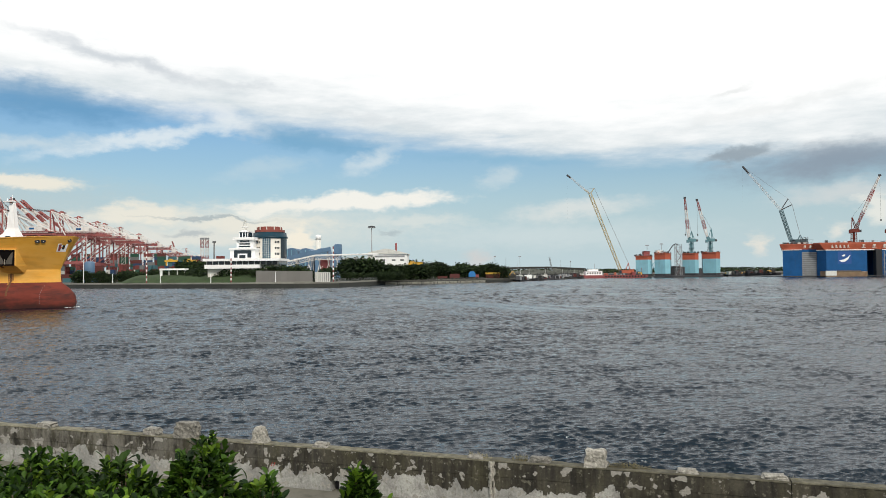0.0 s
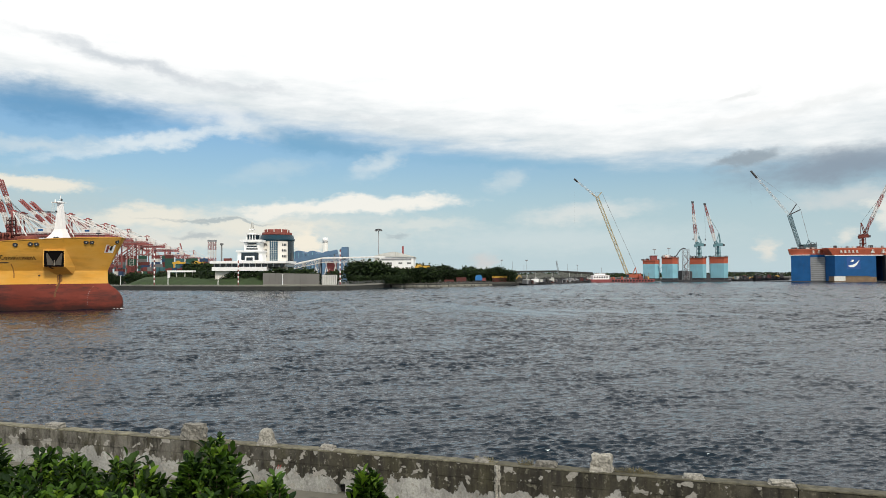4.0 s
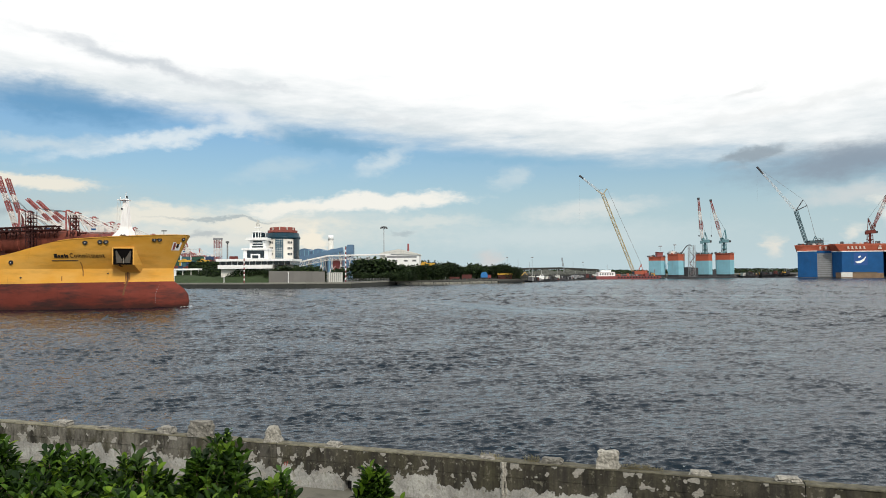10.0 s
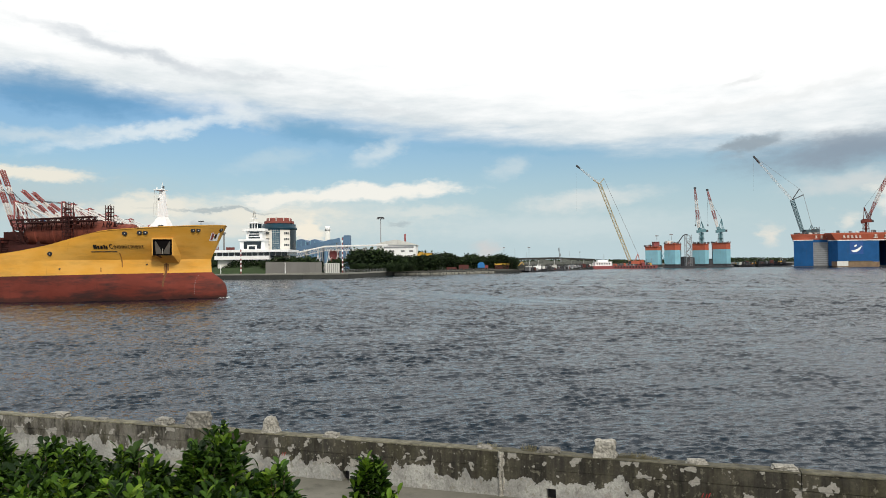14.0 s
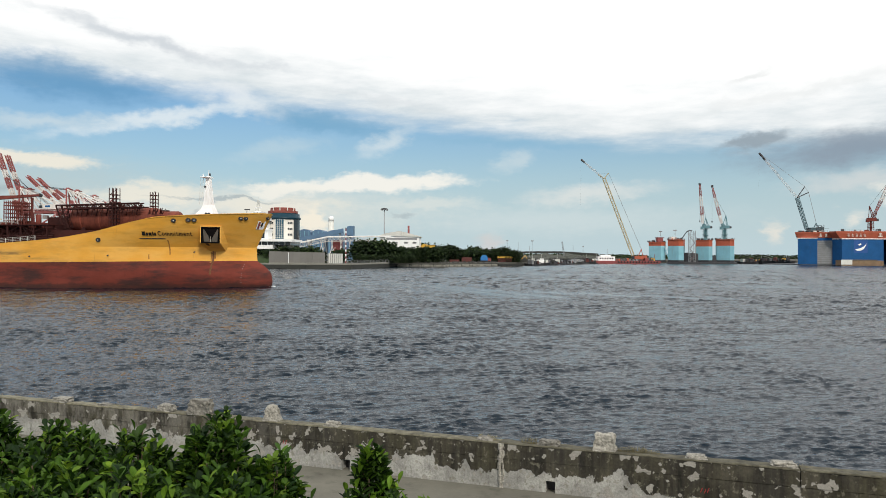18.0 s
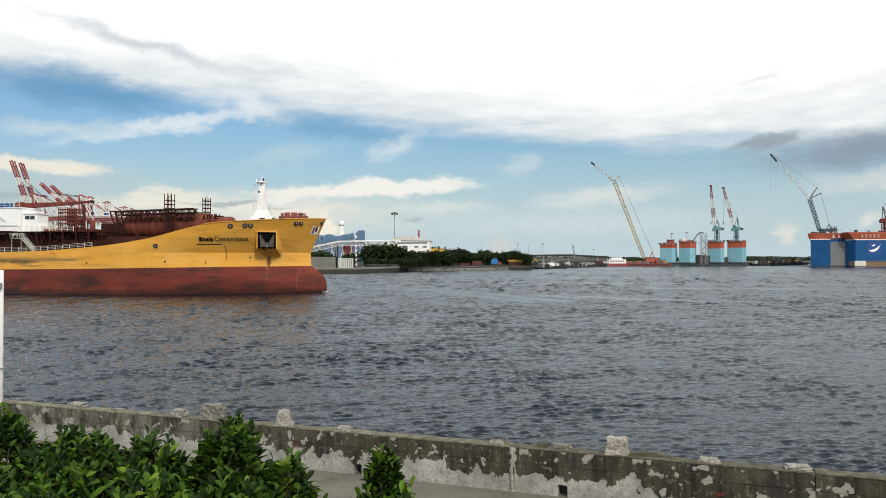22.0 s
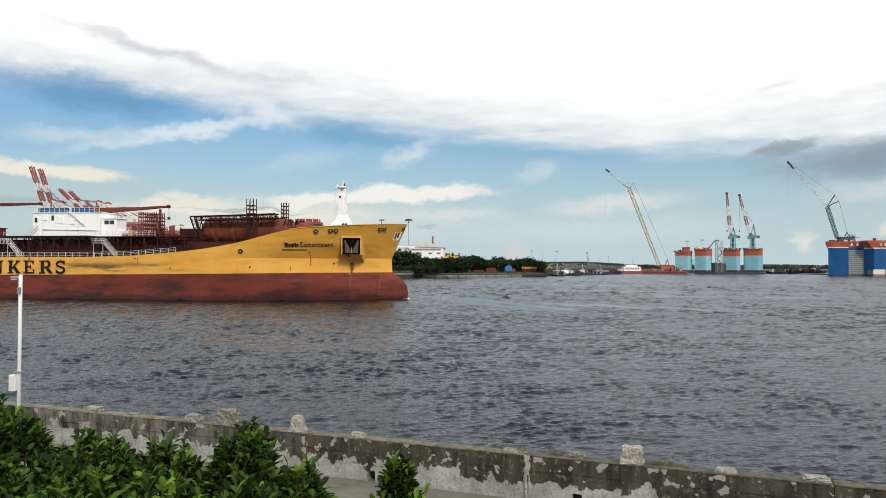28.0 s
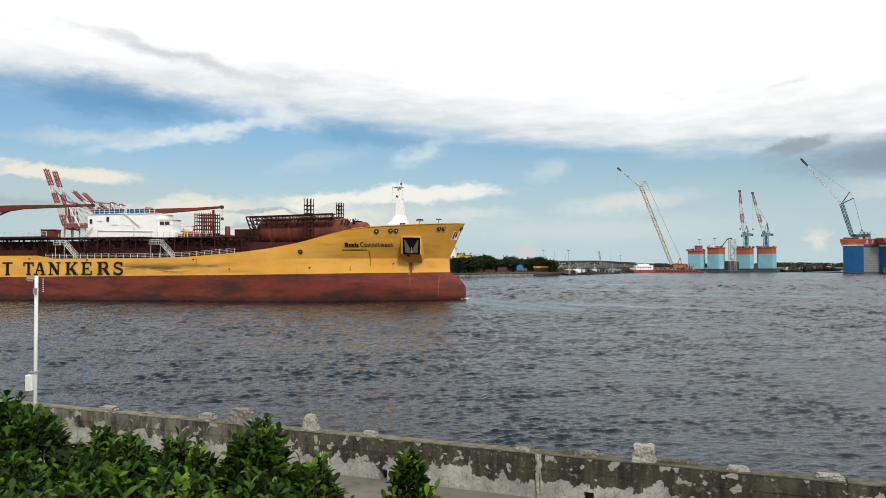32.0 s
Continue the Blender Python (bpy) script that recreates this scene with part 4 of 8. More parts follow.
def slab_letters(u, z, width, height, parent, material):
    """The tall name on the side: slab serif capitals cut from bars, one mesh a letter."""
    T, t = 0.24, 0.12

    def stroke(p, q, w0):
        (xa, ya), (xb, yb) = p, q
        d = math.hypot(xb - xa, yb - ya)
        nx, ny = -(yb - ya) / d * w0 / 2, (xb - xa) / d * w0 / 2
        return [(xa + nx, ya + ny), (xa - nx, ya - ny), (xb - nx, yb - ny), (xb + nx, yb + ny)]

    def box(xa, xb, ya, yb):
        return [(xa, ya), (xb, ya), (xb, yb), (xa, yb)]

    def arc(cx, cy, rx, ry, a0, a1, w0, n=7):
        out = []
        for i in range(n):
            e = [radians(a0 + (a1 - a0) * k / n) for k in (i, i + 1)]
            out.append([(cx + (rx + g) * math.cos(k), cy + (ry + g * 0.8) * math.sin(k)) for k, g in ((e[0], w0 / 2), (e[0], -w0 / 2), (e[1], -w0 / 2), (e[1], w0 / 2))])
        return out

    foot = lambda x, y, w=0.46: box(x - w / 2, x + w / 2, y, y + 0.1)
    letters = {
        "T": [box(0.38, 0.62, 0.1, 0.88), foot(0.5, 0), box(0, 1, 0.88, 1), box(0, 0.12, 0.68, 0.88), box(0.88, 1, 0.68, 0.88)],
        "A": [stroke((0.16, 0.1), (0.47, 0.97), t), stroke((0.84, 0.1), (0.53, 0.97), T), box(0.28, 0.66, 0.3, 0.41), foot(0.15, 0, 0.42), foot(0.82, 0), box(0.38, 0.6, 0.9, 1)],
        "N": [box(0.13, 0.25, 0.1, 0.9), box(0.76, 0.88, 0, 0.9), stroke((0.2, 0.95), (0.8, 0.06), T), foot(0.19, 0, 0.38), box(0, 0.32, 0.9, 1), foot(0.82, 0.9, 0.38)],
        "K": [box(0.12, 0.36, 0.1, 0.9), foot(0.24, 0), foot(0.24, 0.9), stroke((0.36, 0.38), (0.82, 0.92), t), stroke((0.48, 0.56), (0.84, 0.06), T), foot(0.82, 0.9, 0.36), foot(0.84, 0, 0.36)],
        "E": [box(0.14, 0.38, 0.1, 0.9), box(0, 0.98, 0, 0.1), box(0, 0.94, 0.9, 1), box(0.38, 0.66, 0.45, 0.56), box(0.86, 0.98, 0.1, 0.32), box(0.82, 0.94, 0.7, 0.9), box(0.6, 0.7, 0.36, 0.65)],
        "R": [box(0.12, 0.36, 0.1, 0.9), foot(0.24, 0), box(0, 0.56, 0.9, 1), box(0.36, 0.56, 0.44, 0.54)] + arc(0.56, 0.72, 0.2, 0.23, 90, -90, 0.2) + [stroke((0.56, 0.48), (0.84, 0.06), T), foot(0.86, 0, 0.28)],
        "S": arc(0.5, 0.73, 0.36, 0.21, 20, 270, 0.2, 10) + arc(0.5, 0.27, 0.38, 0.22, 90, -160, 0.22, 10) + [box(0.8, 0.92, 0.7, 1.0), box(0.04, 0.15, 0.0, 0.32)],
    }
    for ch, a, b in (("T", 0, 0.106), ("A", 0.112, 0.222), ("N", 0.254, 0.378), ("K", 0.423, 0.55), ("E", 0.583, 0.694), ("R", 0.74, 0.873), ("S", 0.90, 1.0)):
        s = Shape()
        for i, quad in enumerate(letters[ch]):
            s.add([on_hull(u + width * (a + (b - a) * x), z + height * y, 0.14 + 0.004 * (i % 7)) for x, y in quad], [(0, 1, 2, 3)])
        part("side_letter", s, material, parent, "tall black slab serif letter")


def patch_on_hull(u0, u1, z0, z1, off=0.05, nu=4, nz=3):
    s = Shape()
    v = [on_hull(u0 + (u1 - u0) * i / nu, z0 + (z1 - z0) * j / nz, off) for i in range(nu + 1) for j in range(nz + 1)]
    n = nz + 1
    return s.add(v, [(i * n + j, (i + 1) * n + j, (i + 1) * n + j + 1, i * n + j + 1) for i in range(nu) for j in range(nz)])


def build_ship():
    rnd = random.Random(11)
    ship = thing("tanker", "yellow chemical tanker with red boot topping under way", "ship")
    low = lambda u: -2.4
    red = lambda u: boot(u)
    top = lambda u: sheer(u)
    knuckle = lambda u: min(8.2, sheer(u) - 0.2)
    for side in (-1, 1):
        part("boot_topping", hull_strip(low, red, 14, side), M_HULLRED, ship, "scuffed oxide red boot topping", True)
        part("lower_side_plating", hull_strip(red, knuckle, 4, side), M_HULLYEL, ship, "", True)
        part("upper_side_plating", hull_strip(knuckle, top, 10, side), M_HULLYEL, ship, "rust-streaked yellow side plating", True)
    # decks
    us = [-172] + [-170 + i * 2 for i in range(84)]
    s = Shape()
    v = []
    for u in us:
        z = sheer(u) - (1.15 if u > -40 else 0.12)
        b = half_beam(u, z) - 0.05
        v += [(u, -b, z), (u, b, z)]
    s.add(v, [(2 * i, 2 * i + 2, 2 * i + 3, 2 * i + 1) for i in range(len(us) - 1)])
    part("deck", s, M_DECKRED, ship, "oxide red deck")
    part("transom", Shape().box(-172.2, -170.9, -11.5, 11.5, 1.0, 9.0), M_HULLYEL, ship)
    # bulwark cap rail on the bow
    for sd in (-1, 1):
        s = Shape()
        rings = []
        for a in range(21):
            u = -1.0 - a
            z = sheer(u)
            y = sd * half_beam(u, z)
            rings.append([(u, y + p, z + q) for p, q in ((-0.1, -0.06), (0.1, -0.06), (0.1, 0.07), (-0.1, 0.07))])
        s.loft(rings)
        part("bulwark_rail", s, M_HULLYEL, ship)

    # mooring eyes in the bulwark
    for u, z in ((-16.07, 13.4), (-13.54, 13.55), (-12.58, 13.56), (-5.15, 14.1), (-4.4, 14.14), (-30.5, 9.53), (-1.6, 14.4)):
        c = Vector(on_hull(u, z, 0.06))
        d = Vector(on_hull(u - 0.4, z, 0.02)) - Vector(on_hull(u + 0.4, z, 0.02))
        out = d.cross(Vector((0, 0, 1))).normalized()
        if out.y > 0:
            out = -out
        s = Shape()
        ring(s, c, out, 0.34, 0.10)
        eye = part("mooring_eye", s, M_BLACK, ship, "dark cast mooring eye")
        a = out.cross(Vector((0, 0, 1))).normalized()
        b = a.cross(out)
        # uncut shell: a black disc paints the dark inside of the eye
        s = Shape().add([c + out * 0.085 + a * math.cos(k * math.pi / 6) * 0.36 + b * math.sin(k * math.pi / 6) * 0.33 for k in range(12)], [tuple(range(12))])
        part("eye_shadow", s, M_BLACK, eye)
        # small pale block near the middle of the eye
        q = c + out * 0.10 - b * 0.05
        part("eye_roller", Shape().add([q + out * o + a * (0.08 * i) + b * (0.07 * j) for o in (0, 0.04) for i, j in ((-1, -1), (1, -1), (1, 1), (-1, 1))], [(0, 1, 2, 3), (4, 5, 6, 7), (0, 1, 5, 4), (1, 2, 6, 5), (2, 3, 7, 6), (3, 0, 4, 7)]), M_OFFWHITE, eye)
    # small drain spouts in the side
    for u, z in ((-13.82, 7.29), (-28.82, 6.56), (-44.95, 6.29), (-52.6, 8.2), (-76.1, 8.15), (-89.4, 8.5)):
        part("scupper", Shape().beam(on_hull(u, z, -0.1), on_hull(u, z - 0.1, 0.22), 0.14, 8), M_DARK, ship)

    # anchor pocket: its face stands a little proud and nearly fore and aft
    y_aft, y_fore = -half_beam(-11.8, 12.5) - 0.28, -half_beam(-11.8, 12.5) + 2.0
    face = lambda u, back=0.0: y_aft + (u + 11.8) / 3.5 * (y_fore - y_aft) + back
    inner = -half_beam(-10.2, 8.0) + 1.2
    a0, a1, z0, z1 = -11.55, -8.52, 8.98, 12.25
    outer = [(-11.72, 12.5), (-8.36, 12.5), (-8.36, 9.0), (-8.8, 7.4), (-11.3, 7.4), (-11.72, 9.0)]
    hole = [(a0, z1), (a1, z1), (a1, z0), (a1, z0), (a0, z0), (a0, z0)]
    n = 6
    front = [(u, min(face(u), -half_beam(u, z) - 0.05) if z > 8 else -half_beam(u, z) - 0.12, z) for u, z in outer]
    s = Shape()
    s.add(front + [(u, face(u), z) for u, z in hole], [(i, (i + 1) % n, n + (i + 1) % n, n + i) for i in range(n)])
    s.add(front + [(u, inner, z) for u, z in outer], [(i, (i + 1) % n, n + (i + 1) % n, n + i) for i in range(n)])
    pocket = part("anchor_pocket", s, M_HULLYEL, ship)
    q = [(a0, z1), (a1, z1), (a1, z0), (a0, z0)]
    # recess is too shallow to fall dark; its shade is this black
    m_void = surface("recess shade and rim black", (0.006, 0.005, 0.005), 0.95, vary=0.2, scale=1, bump=0.0, spec=0.05)
    s = Shape().add([(u, face(u, -0.02), z) for u, z in q] + [(u, face(u, -0.02), z) for u, z in ((a0 + 0.2, z1 - 0.2), (a1 - 0.2, z1 - 0.2), (a1 - 0.2, z0 + 0.2), (a0 + 0.2, z0 + 0.2))], [(i, (i + 1) % 4, 4 + (i + 1) % 4, 4 + i) for i in range(4)])
    part("pocket_rim", s, m_void, pocket)
    s = Shape().add([(u, face(u), z) for u, z in q] + [(u, face(u, 0.20), z) for u, z in q], [(0, 1, 5, 4), (1, 2, 6, 5), (2, 3, 7, 6), (3, 0, 4, 7), (4, 5, 6, 7)])
    part("pocket_lining", s, m_void, pocket, "shallow anchor recess with shade painted black")
    s = Shape()
    mid = -10.03
    for sd in (-1, 1):
        fluke = [(mid + sd * 0.16, 9.3), (mid + sd * 1.05, 9.3), (mid + sd * 1.22, 11.75), (mid + sd * 1.08, 11.8), (mid + sd * 0.22, 10.0)]
        s.add([(u, face(u, 0.04), z) for u, z in fluke] + [(u, face(u, 0.15), z) for u, z in fluke], [(0, 1, 2, 3, 4), (5, 6, 7, 8, 9)] + [(i, (i + 1) % 5, 5 + (i + 1) % 5, 5 + i) for i in range(5)])
    anchor = part("anchor", s, surface("weathered anchor steel", (0.075, 0.068, 0.058), 0.8, vary=0.35, scale=0.6, dirt=RUST, dirt_amount=0.5, spec=0.2), ship, "stowed dark grey steel anchor")
    s = Shape().beam((mid, face(mid, 0.05), 9.25), (mid, face(mid, 0.08), 10.35), 0.12, 8, 0.05)
    part("anchor_shank", s, surface("pale scoured steel", (0.26, 0.24, 0.20), 0.7, vary=0.3, scale=0.5, dirt=RUST, dirt_amount=0.5), anchor, "pale scoured shank")
    m_drip = surface("dark rust runs", (0.13, 0.052, 0.016), 0.8, vary=0.5, scale=0.5, bump=0.1, dirt=(0.03, 0.015, 0.01), dirt_amount=0.8, streaks=1)
    part("rust_run", patch_on_hull(-10.93, -10.63, 2.7, 7.4, 0.05, 2, 6), m_drip, ship, "dark rust run below the anchor")
    for u, w, a, b in ((-11.08, 0.12, 5.0, 7.3), (-10.5, 0.12, 5.9, 7.3)):
        part("rust_run", patch_on_hull(u - w, u + w, a, b, 0.04, 1, 4), M_RUSTRUN, ship)
    yb = -half_beam(-10.0, 7.4) - 0.15
    part("rust_run", Shape().add([(-10.9, face(-10.9, -0.02), 8.96), (-10.4, face(-10.4, -0.02), 8.96), (-10.6, yb, 7.4), (-10.96, yb, 7.4)], [(0, 1, 2, 3)]), m_drip, ship)
    for u, a, b in ((-17.85, 6.7, 9.6), (-21.45, 5.8, 6.7), (-52.0, 6.6, 8.3)):
        part("rust_run", patch_on_hull(u - 0.09, u + 0.09, a, b, 0.04, 1, 3), M_RUSTRUN, ship)
    # seam strip under the name
    part("seam_strip", patch_on_hull(-22.69, -18.14, 9.74, 9.92, 0.06, 6, 1), M_DARK, ship)
    for k in range(9):
        part("draught_mark", patch_on_hull(-5.63, -5.57, 1.0 + k * 0.46, 1.16 + k * 0.46, 0.05, 1, 1), M_GREY, ship)
    for k in range(7):
        part("draught_mark", patch_on_hull(-86.3, -86.0, 1.6 + k * 0.42, 1.82 + k * 0.42, 0.05, 1, 1), M_OFFWHITE, ship)
    # names: the maker's words stay plain bars
    for k, w in enumerate((0.62, 0.36, 0.5, 0.26, 0.34)):
        u = -22.0 + (0.0, 0.72, 1.2, 1.82, 2.15)[k]
        part("name_bar", patch_on_hull(u, u + w, 10.42, 11.2 if k in (0, 3) else 11.0, 0.16, 2, 1), M_LETTER, ship)
    lettering("Commitment", "name_letter", 5.75, 0.88, -19.2, 10.45, ship, "", M_LETTER)
    slab_letters(-90.75, 5.08, 22.9, 2.62, ship, M_LETTER)
    s = patch_on_hull(-94.95, -94.25, 4.98, 7.7, 0.05, 1, 4)
    part("side_bar", s, M_LETTER, ship)
    part("side_bar", patch_on_hull(-95.85, -93.4, 7.38, 7.7, 0.052, 4, 1), M_LETTER, ship)
    part("side_bar", patch_on_hull(-95.2, -94.0, 4.98, 5.24, 0.054, 2, 1), M_LETTER, ship)
    # owner's mark by the stem, a plain shape
    def slanted(a0, a1, z0, z1, off):
        return Shape().add([on_hull(stem(z) - a, z, off) for z, a in ((z0, a0), (z0, a1), ((z0 + z1) / 2, a1), (z1, a1), (z1, a0), ((z0 + z1) / 2, a0))], [(0, 1, 2, 5), (5, 2, 3, 4)])
    part("owner_mark", slanted(0.12, 1.0, 12.0, 13.7, 0.12), M_WHITE, ship, "white mark with red strokes")
    part("owner_mark_stroke", slanted(0.62, 0.86, 12.15, 13.55, 0.16), M_CRANERED, ship)
    part("owner_mark_stroke", slanted(0.3, 0.5, 12.5, 13.4, 0.16), M_BLACK, ship)

    # foremast
    mast = part("foremast", Shape().loft([[(u0, -w, z), (u1, -w, z), (u1, w, z), (u0, w, z)] for u0, u1, w, z in
                                          ((-17.1, -13.0, 1.4, 13.6), (-17.0, -13.1, 1.3, 15.3), (-16.1, -13.4, 1.0, 16.2), (-15.6, -13.8, 0.7, 17.2), (-15.15, -14.35, 0.4, 23.2))]), M_WHITE, ship, "white tapered foremast")
    mast.location = (0.55, -1.9, 0.0)
    part("yard", Shape().box(-16.1, -14.2, -1.2, 1.2, 22.9, 23.05).beam((-16.0, 0, 23), (-16.0, 0, 23.7), 0.1, 6).beam((-14.9, 0, 23.2), (-14.7, 0, 24.6), 0.07, 6), M_WHITE, mast)
    part("lantern", Shape().turned([(0.14, 23.3), (0.2, 23.4), (0.2, 23.75), (0.1, 23.85)], 10, (-14.5, 0.0)), M_DARK, mast)
    part("lantern", Shape().box(-15.4, -15.1, -0.75, -0.5, 20.8, 21.2), M_DARK, mast)
    s = Shape()
    for sx in (-16.35, -15.75):
        s.beam((sx, -0.9, 17.2), (sx + 0.15, -0.6, 22.9), 0.035, 4)
    for k in range(18):
        s.beam((-16.34 + k * 0.008, -0.89, 17.4 + k * 0.3), (-15.76 + k * 0.008, -0.89, 17.4 + k * 0.3), 0.02, 4)
    part("ladder", s, M_OFFWHITE, mast)
    part("bow_light", Shape().beam((-6.5, 0, 14.2), (-6.5, 0, 16.4), 0.06, 6).box(-7.0, -5.9, -0.2, 0.2, 16.2, 16.4), M_DARK, ship)
    for u in (-13.2, -12.6):
        part("vent_head", Shape().turned([(0.18, 13.5), (0.18, 14.9), (0.3, 15.0), (0.28, 15.3), (0.1, 15.4)], 10, (u, -5.0)), M_DARK, ship)

    # cargo tanks on deck
    def tank(u0, u1, r, v, z, name):
        prof = [(0.05, u0)] + [(r * math.sin(a), u0 + r * 0.55 * (1 - math.cos(a))) for a in (0.5, 0.9, 1.25, 1.57)]
        prof += [(r * math.sin(a), u1 - r * 0.55 * (1 - math.cos(a))) for a in (1.57, 1.25, 0.9, 0.5)] + [(0.05, u1)]
        tk = part(name, Shape().turned(prof, 28, (v, z), "x"), M_TANK, ship, "oxide red cylindrical deck tank", True)
        k = u0 + 3.5
        while k < u1 - 2:
            part("tank_band", Shape().turned([(r, k), (r + 0.12, k + 0.02), (r + 0.12, k + 0.28), (r, k + 0.3)], 28, (v, z), "x"), M_TANK, tk)
            k += 4.2
        for k in (u0 + 4, u1 - 4):
            part("saddle", Shape().box(k - 0.4, k + 0.4, v - r * 0.8, v + r * 0.8, 8.2, z - r * 0.55), M_DECKDARK, tk)
    tank(-45.0, -24.3, 2.62, -2.5, 14.0, "deck_tank")
    tank(-45.2, -23.2, 2.45, 3.4, 13.6, "deck_tank")
    tank(-28.4, -21.3, 2.05, 0.8, 14.0, "deck_tank")
    # added dark block that closes the bright gap under the tank's aft end
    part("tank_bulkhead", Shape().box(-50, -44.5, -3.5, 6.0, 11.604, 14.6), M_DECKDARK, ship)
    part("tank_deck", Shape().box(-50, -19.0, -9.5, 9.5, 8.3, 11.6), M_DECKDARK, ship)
    # walkway over the tanks
    s = Shape()
    for v in (-5.9, -4.2):
        s.beam((-49.4, v, 17.15), (-28.0, v, 17.55), 0.15, 5)
        s.beam((-47.4, v, 16.35), (-28.0, v, 16.7), 0.12, 5)
        s.beam((-49.4, v, 17.1), (-47.4, v, 12.4), 0.18, 5).beam((-47.9, v, 17.1), (-46.2, v, 12.4), 0.14, 5)
        for k in range(6):
            s.beam((-49.1 + k * 0.36, v, 16.4 - k * 0.8), (-47.7 + k * 0.36, v, 16.5 - k * 0.8), 0.08, 4)
            s.beam((-49.1 + k * 0.36, v, 16.4 - k * 0.8), (-47.4 + k * 0.36, v, 15.7 - k * 0.8), 0.07, 4)
        for k in range(23):
            u = -47.6 + k * 0.86
            z = 16.35 + k * 0.0155
            s.beam((u, v, z), (u + 0.86 * (k % 2), v, z + 0.85), 0.075, 4).beam((u + 0.86, v, z), (u, v, z + 0.85), 0.065, 4)
            if k % 3 == 0:
                s.beam((u, v, z), (u - 0.3, v, z - 1.6), 0.08, 4)
    for k in range(38):
        u = -47.3 + k * 0.52
        s.beam((u, -5.9, 16.5 + k * 0.009), (u, -4.2, 16.5 + k * 0.009), 0.07, 4)
    s.box(-47.4, -28.0, -5.7, -4.4, 16.42, 16.50)
    s.v = [(-27.0 + (u + 28.0) * 0.88, v - 0.8, z - 0.2) for u, v, z in s.v]
    part("tank_walkway", s, M_DECKDARK, ship, "dark red lattice catwalk")
    s = Shape()
    for k in range(46):
        u = rnd.uniform(-44, -22.5)
        z = 16.45 if u < -26 else 15.7
        s.beam((u, -4.9, z - 0.5), (u + rnd.uniform(-0.7, 0.7), -4.9 + rnd.uniform(-0.5, 0.5), z + rnd.uniform(0.2, 0.75)), rnd.uniform(0.06, 0.16), 5)
        if k % 3 == 0:
            s.beam((u, -4.6, z + 0.15), (u + rnd.uniform(1, 2.6), -4.6, z + 0.1), 0.13, 6)
    tagged(part("tank_top_clutter", s, M_DECKDARK, ship, "dark valves and pipes on the tank top"), kind="stuff")
    for u0, u1, z0, z1, mid in ((-32.15, -30.7, 12.4, 19.6, -8.4), (-28.7, -27.5, 13.0, 19.5, 1.0)):
        s = Shape()
        w = (u1 - u0) / 2
        for sx in (u0, (u0 + u1) / 2, u1):
            for sv in (mid - w, mid + w):
                s.beam((sx, sv, z0), (sx, sv, z1), 0.09, 5)
                s.beam((sx, sv, z1), (sx, sv, z1 + 0.7), 0.09, 5)
        z = z0
        while z < z1:
            s.box(u0 - 0.08, u1 + 0.08, mid - 0.08 - w, mid + 0.08 + w, z, z + 0.16)
            s.beam((u0, mid - w, z), (u1, mid - w, z + 1.0), 0.045, 4)
            z += 0.8
        part("vent_tower", s, M_DECKDARK, ship, "dark red lattice vent tower")
    part("vent_post", Shape().turned([(0.55, 11.5), (0.55, 15.0), (0.4, 15.1)], 12, (-50.3, -6.0)), M_DECKRED, ship, smooth=True)

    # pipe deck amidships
    # the trunk's colour carries the overhang's shade
    part("cargo_trunk", Shape().box(-165, -50.01, -8.5, 8.5, 8.25, 12.2), M_TRUNK, ship, "dark red cargo trunk with painted-in shade")
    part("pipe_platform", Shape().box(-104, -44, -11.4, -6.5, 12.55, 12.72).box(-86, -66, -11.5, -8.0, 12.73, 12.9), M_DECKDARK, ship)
    # posts, braces and pipes take the darker red in place of shade
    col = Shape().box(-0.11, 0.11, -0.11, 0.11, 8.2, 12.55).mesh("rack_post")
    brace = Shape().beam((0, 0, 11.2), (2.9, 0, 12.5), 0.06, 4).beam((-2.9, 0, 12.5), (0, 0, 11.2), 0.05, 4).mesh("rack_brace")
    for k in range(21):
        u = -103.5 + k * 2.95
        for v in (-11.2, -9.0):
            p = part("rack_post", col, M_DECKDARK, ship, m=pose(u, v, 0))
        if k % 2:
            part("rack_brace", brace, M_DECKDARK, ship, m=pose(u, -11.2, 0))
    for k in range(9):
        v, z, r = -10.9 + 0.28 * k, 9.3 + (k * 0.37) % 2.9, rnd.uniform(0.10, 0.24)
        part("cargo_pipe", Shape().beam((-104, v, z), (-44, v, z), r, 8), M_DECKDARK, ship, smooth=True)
    s = Shape()
    for k in range(60):
        u, v, z = rnd.uniform(-103, -46), rnd.uniform(-12.5, -10), 8.3
        h = rnd.uniform(0.5, 1.9)
        s.beam((u, v, z), (u, v, z + h), 0.10, 6)
        if k % 3 == 0:
            s.turned([(0.05, z + h), (0.3, z + h + 0.05), (0.3, z + h + 0.12), (0.05, z + h + 0.16)], 8, (u, v))
        if k % 4 == 0:
            s.beam((u, v, z + h), (u + rnd.uniform(-3, 3), v, z + h), 0.09, 6)
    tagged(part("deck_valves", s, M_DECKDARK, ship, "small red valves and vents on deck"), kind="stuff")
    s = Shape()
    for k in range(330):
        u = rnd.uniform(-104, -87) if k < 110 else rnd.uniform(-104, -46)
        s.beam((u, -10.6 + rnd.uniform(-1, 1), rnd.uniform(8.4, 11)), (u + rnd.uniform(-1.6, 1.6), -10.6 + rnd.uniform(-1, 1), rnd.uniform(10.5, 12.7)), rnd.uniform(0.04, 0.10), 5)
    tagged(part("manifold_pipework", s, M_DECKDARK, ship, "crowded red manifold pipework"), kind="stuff")
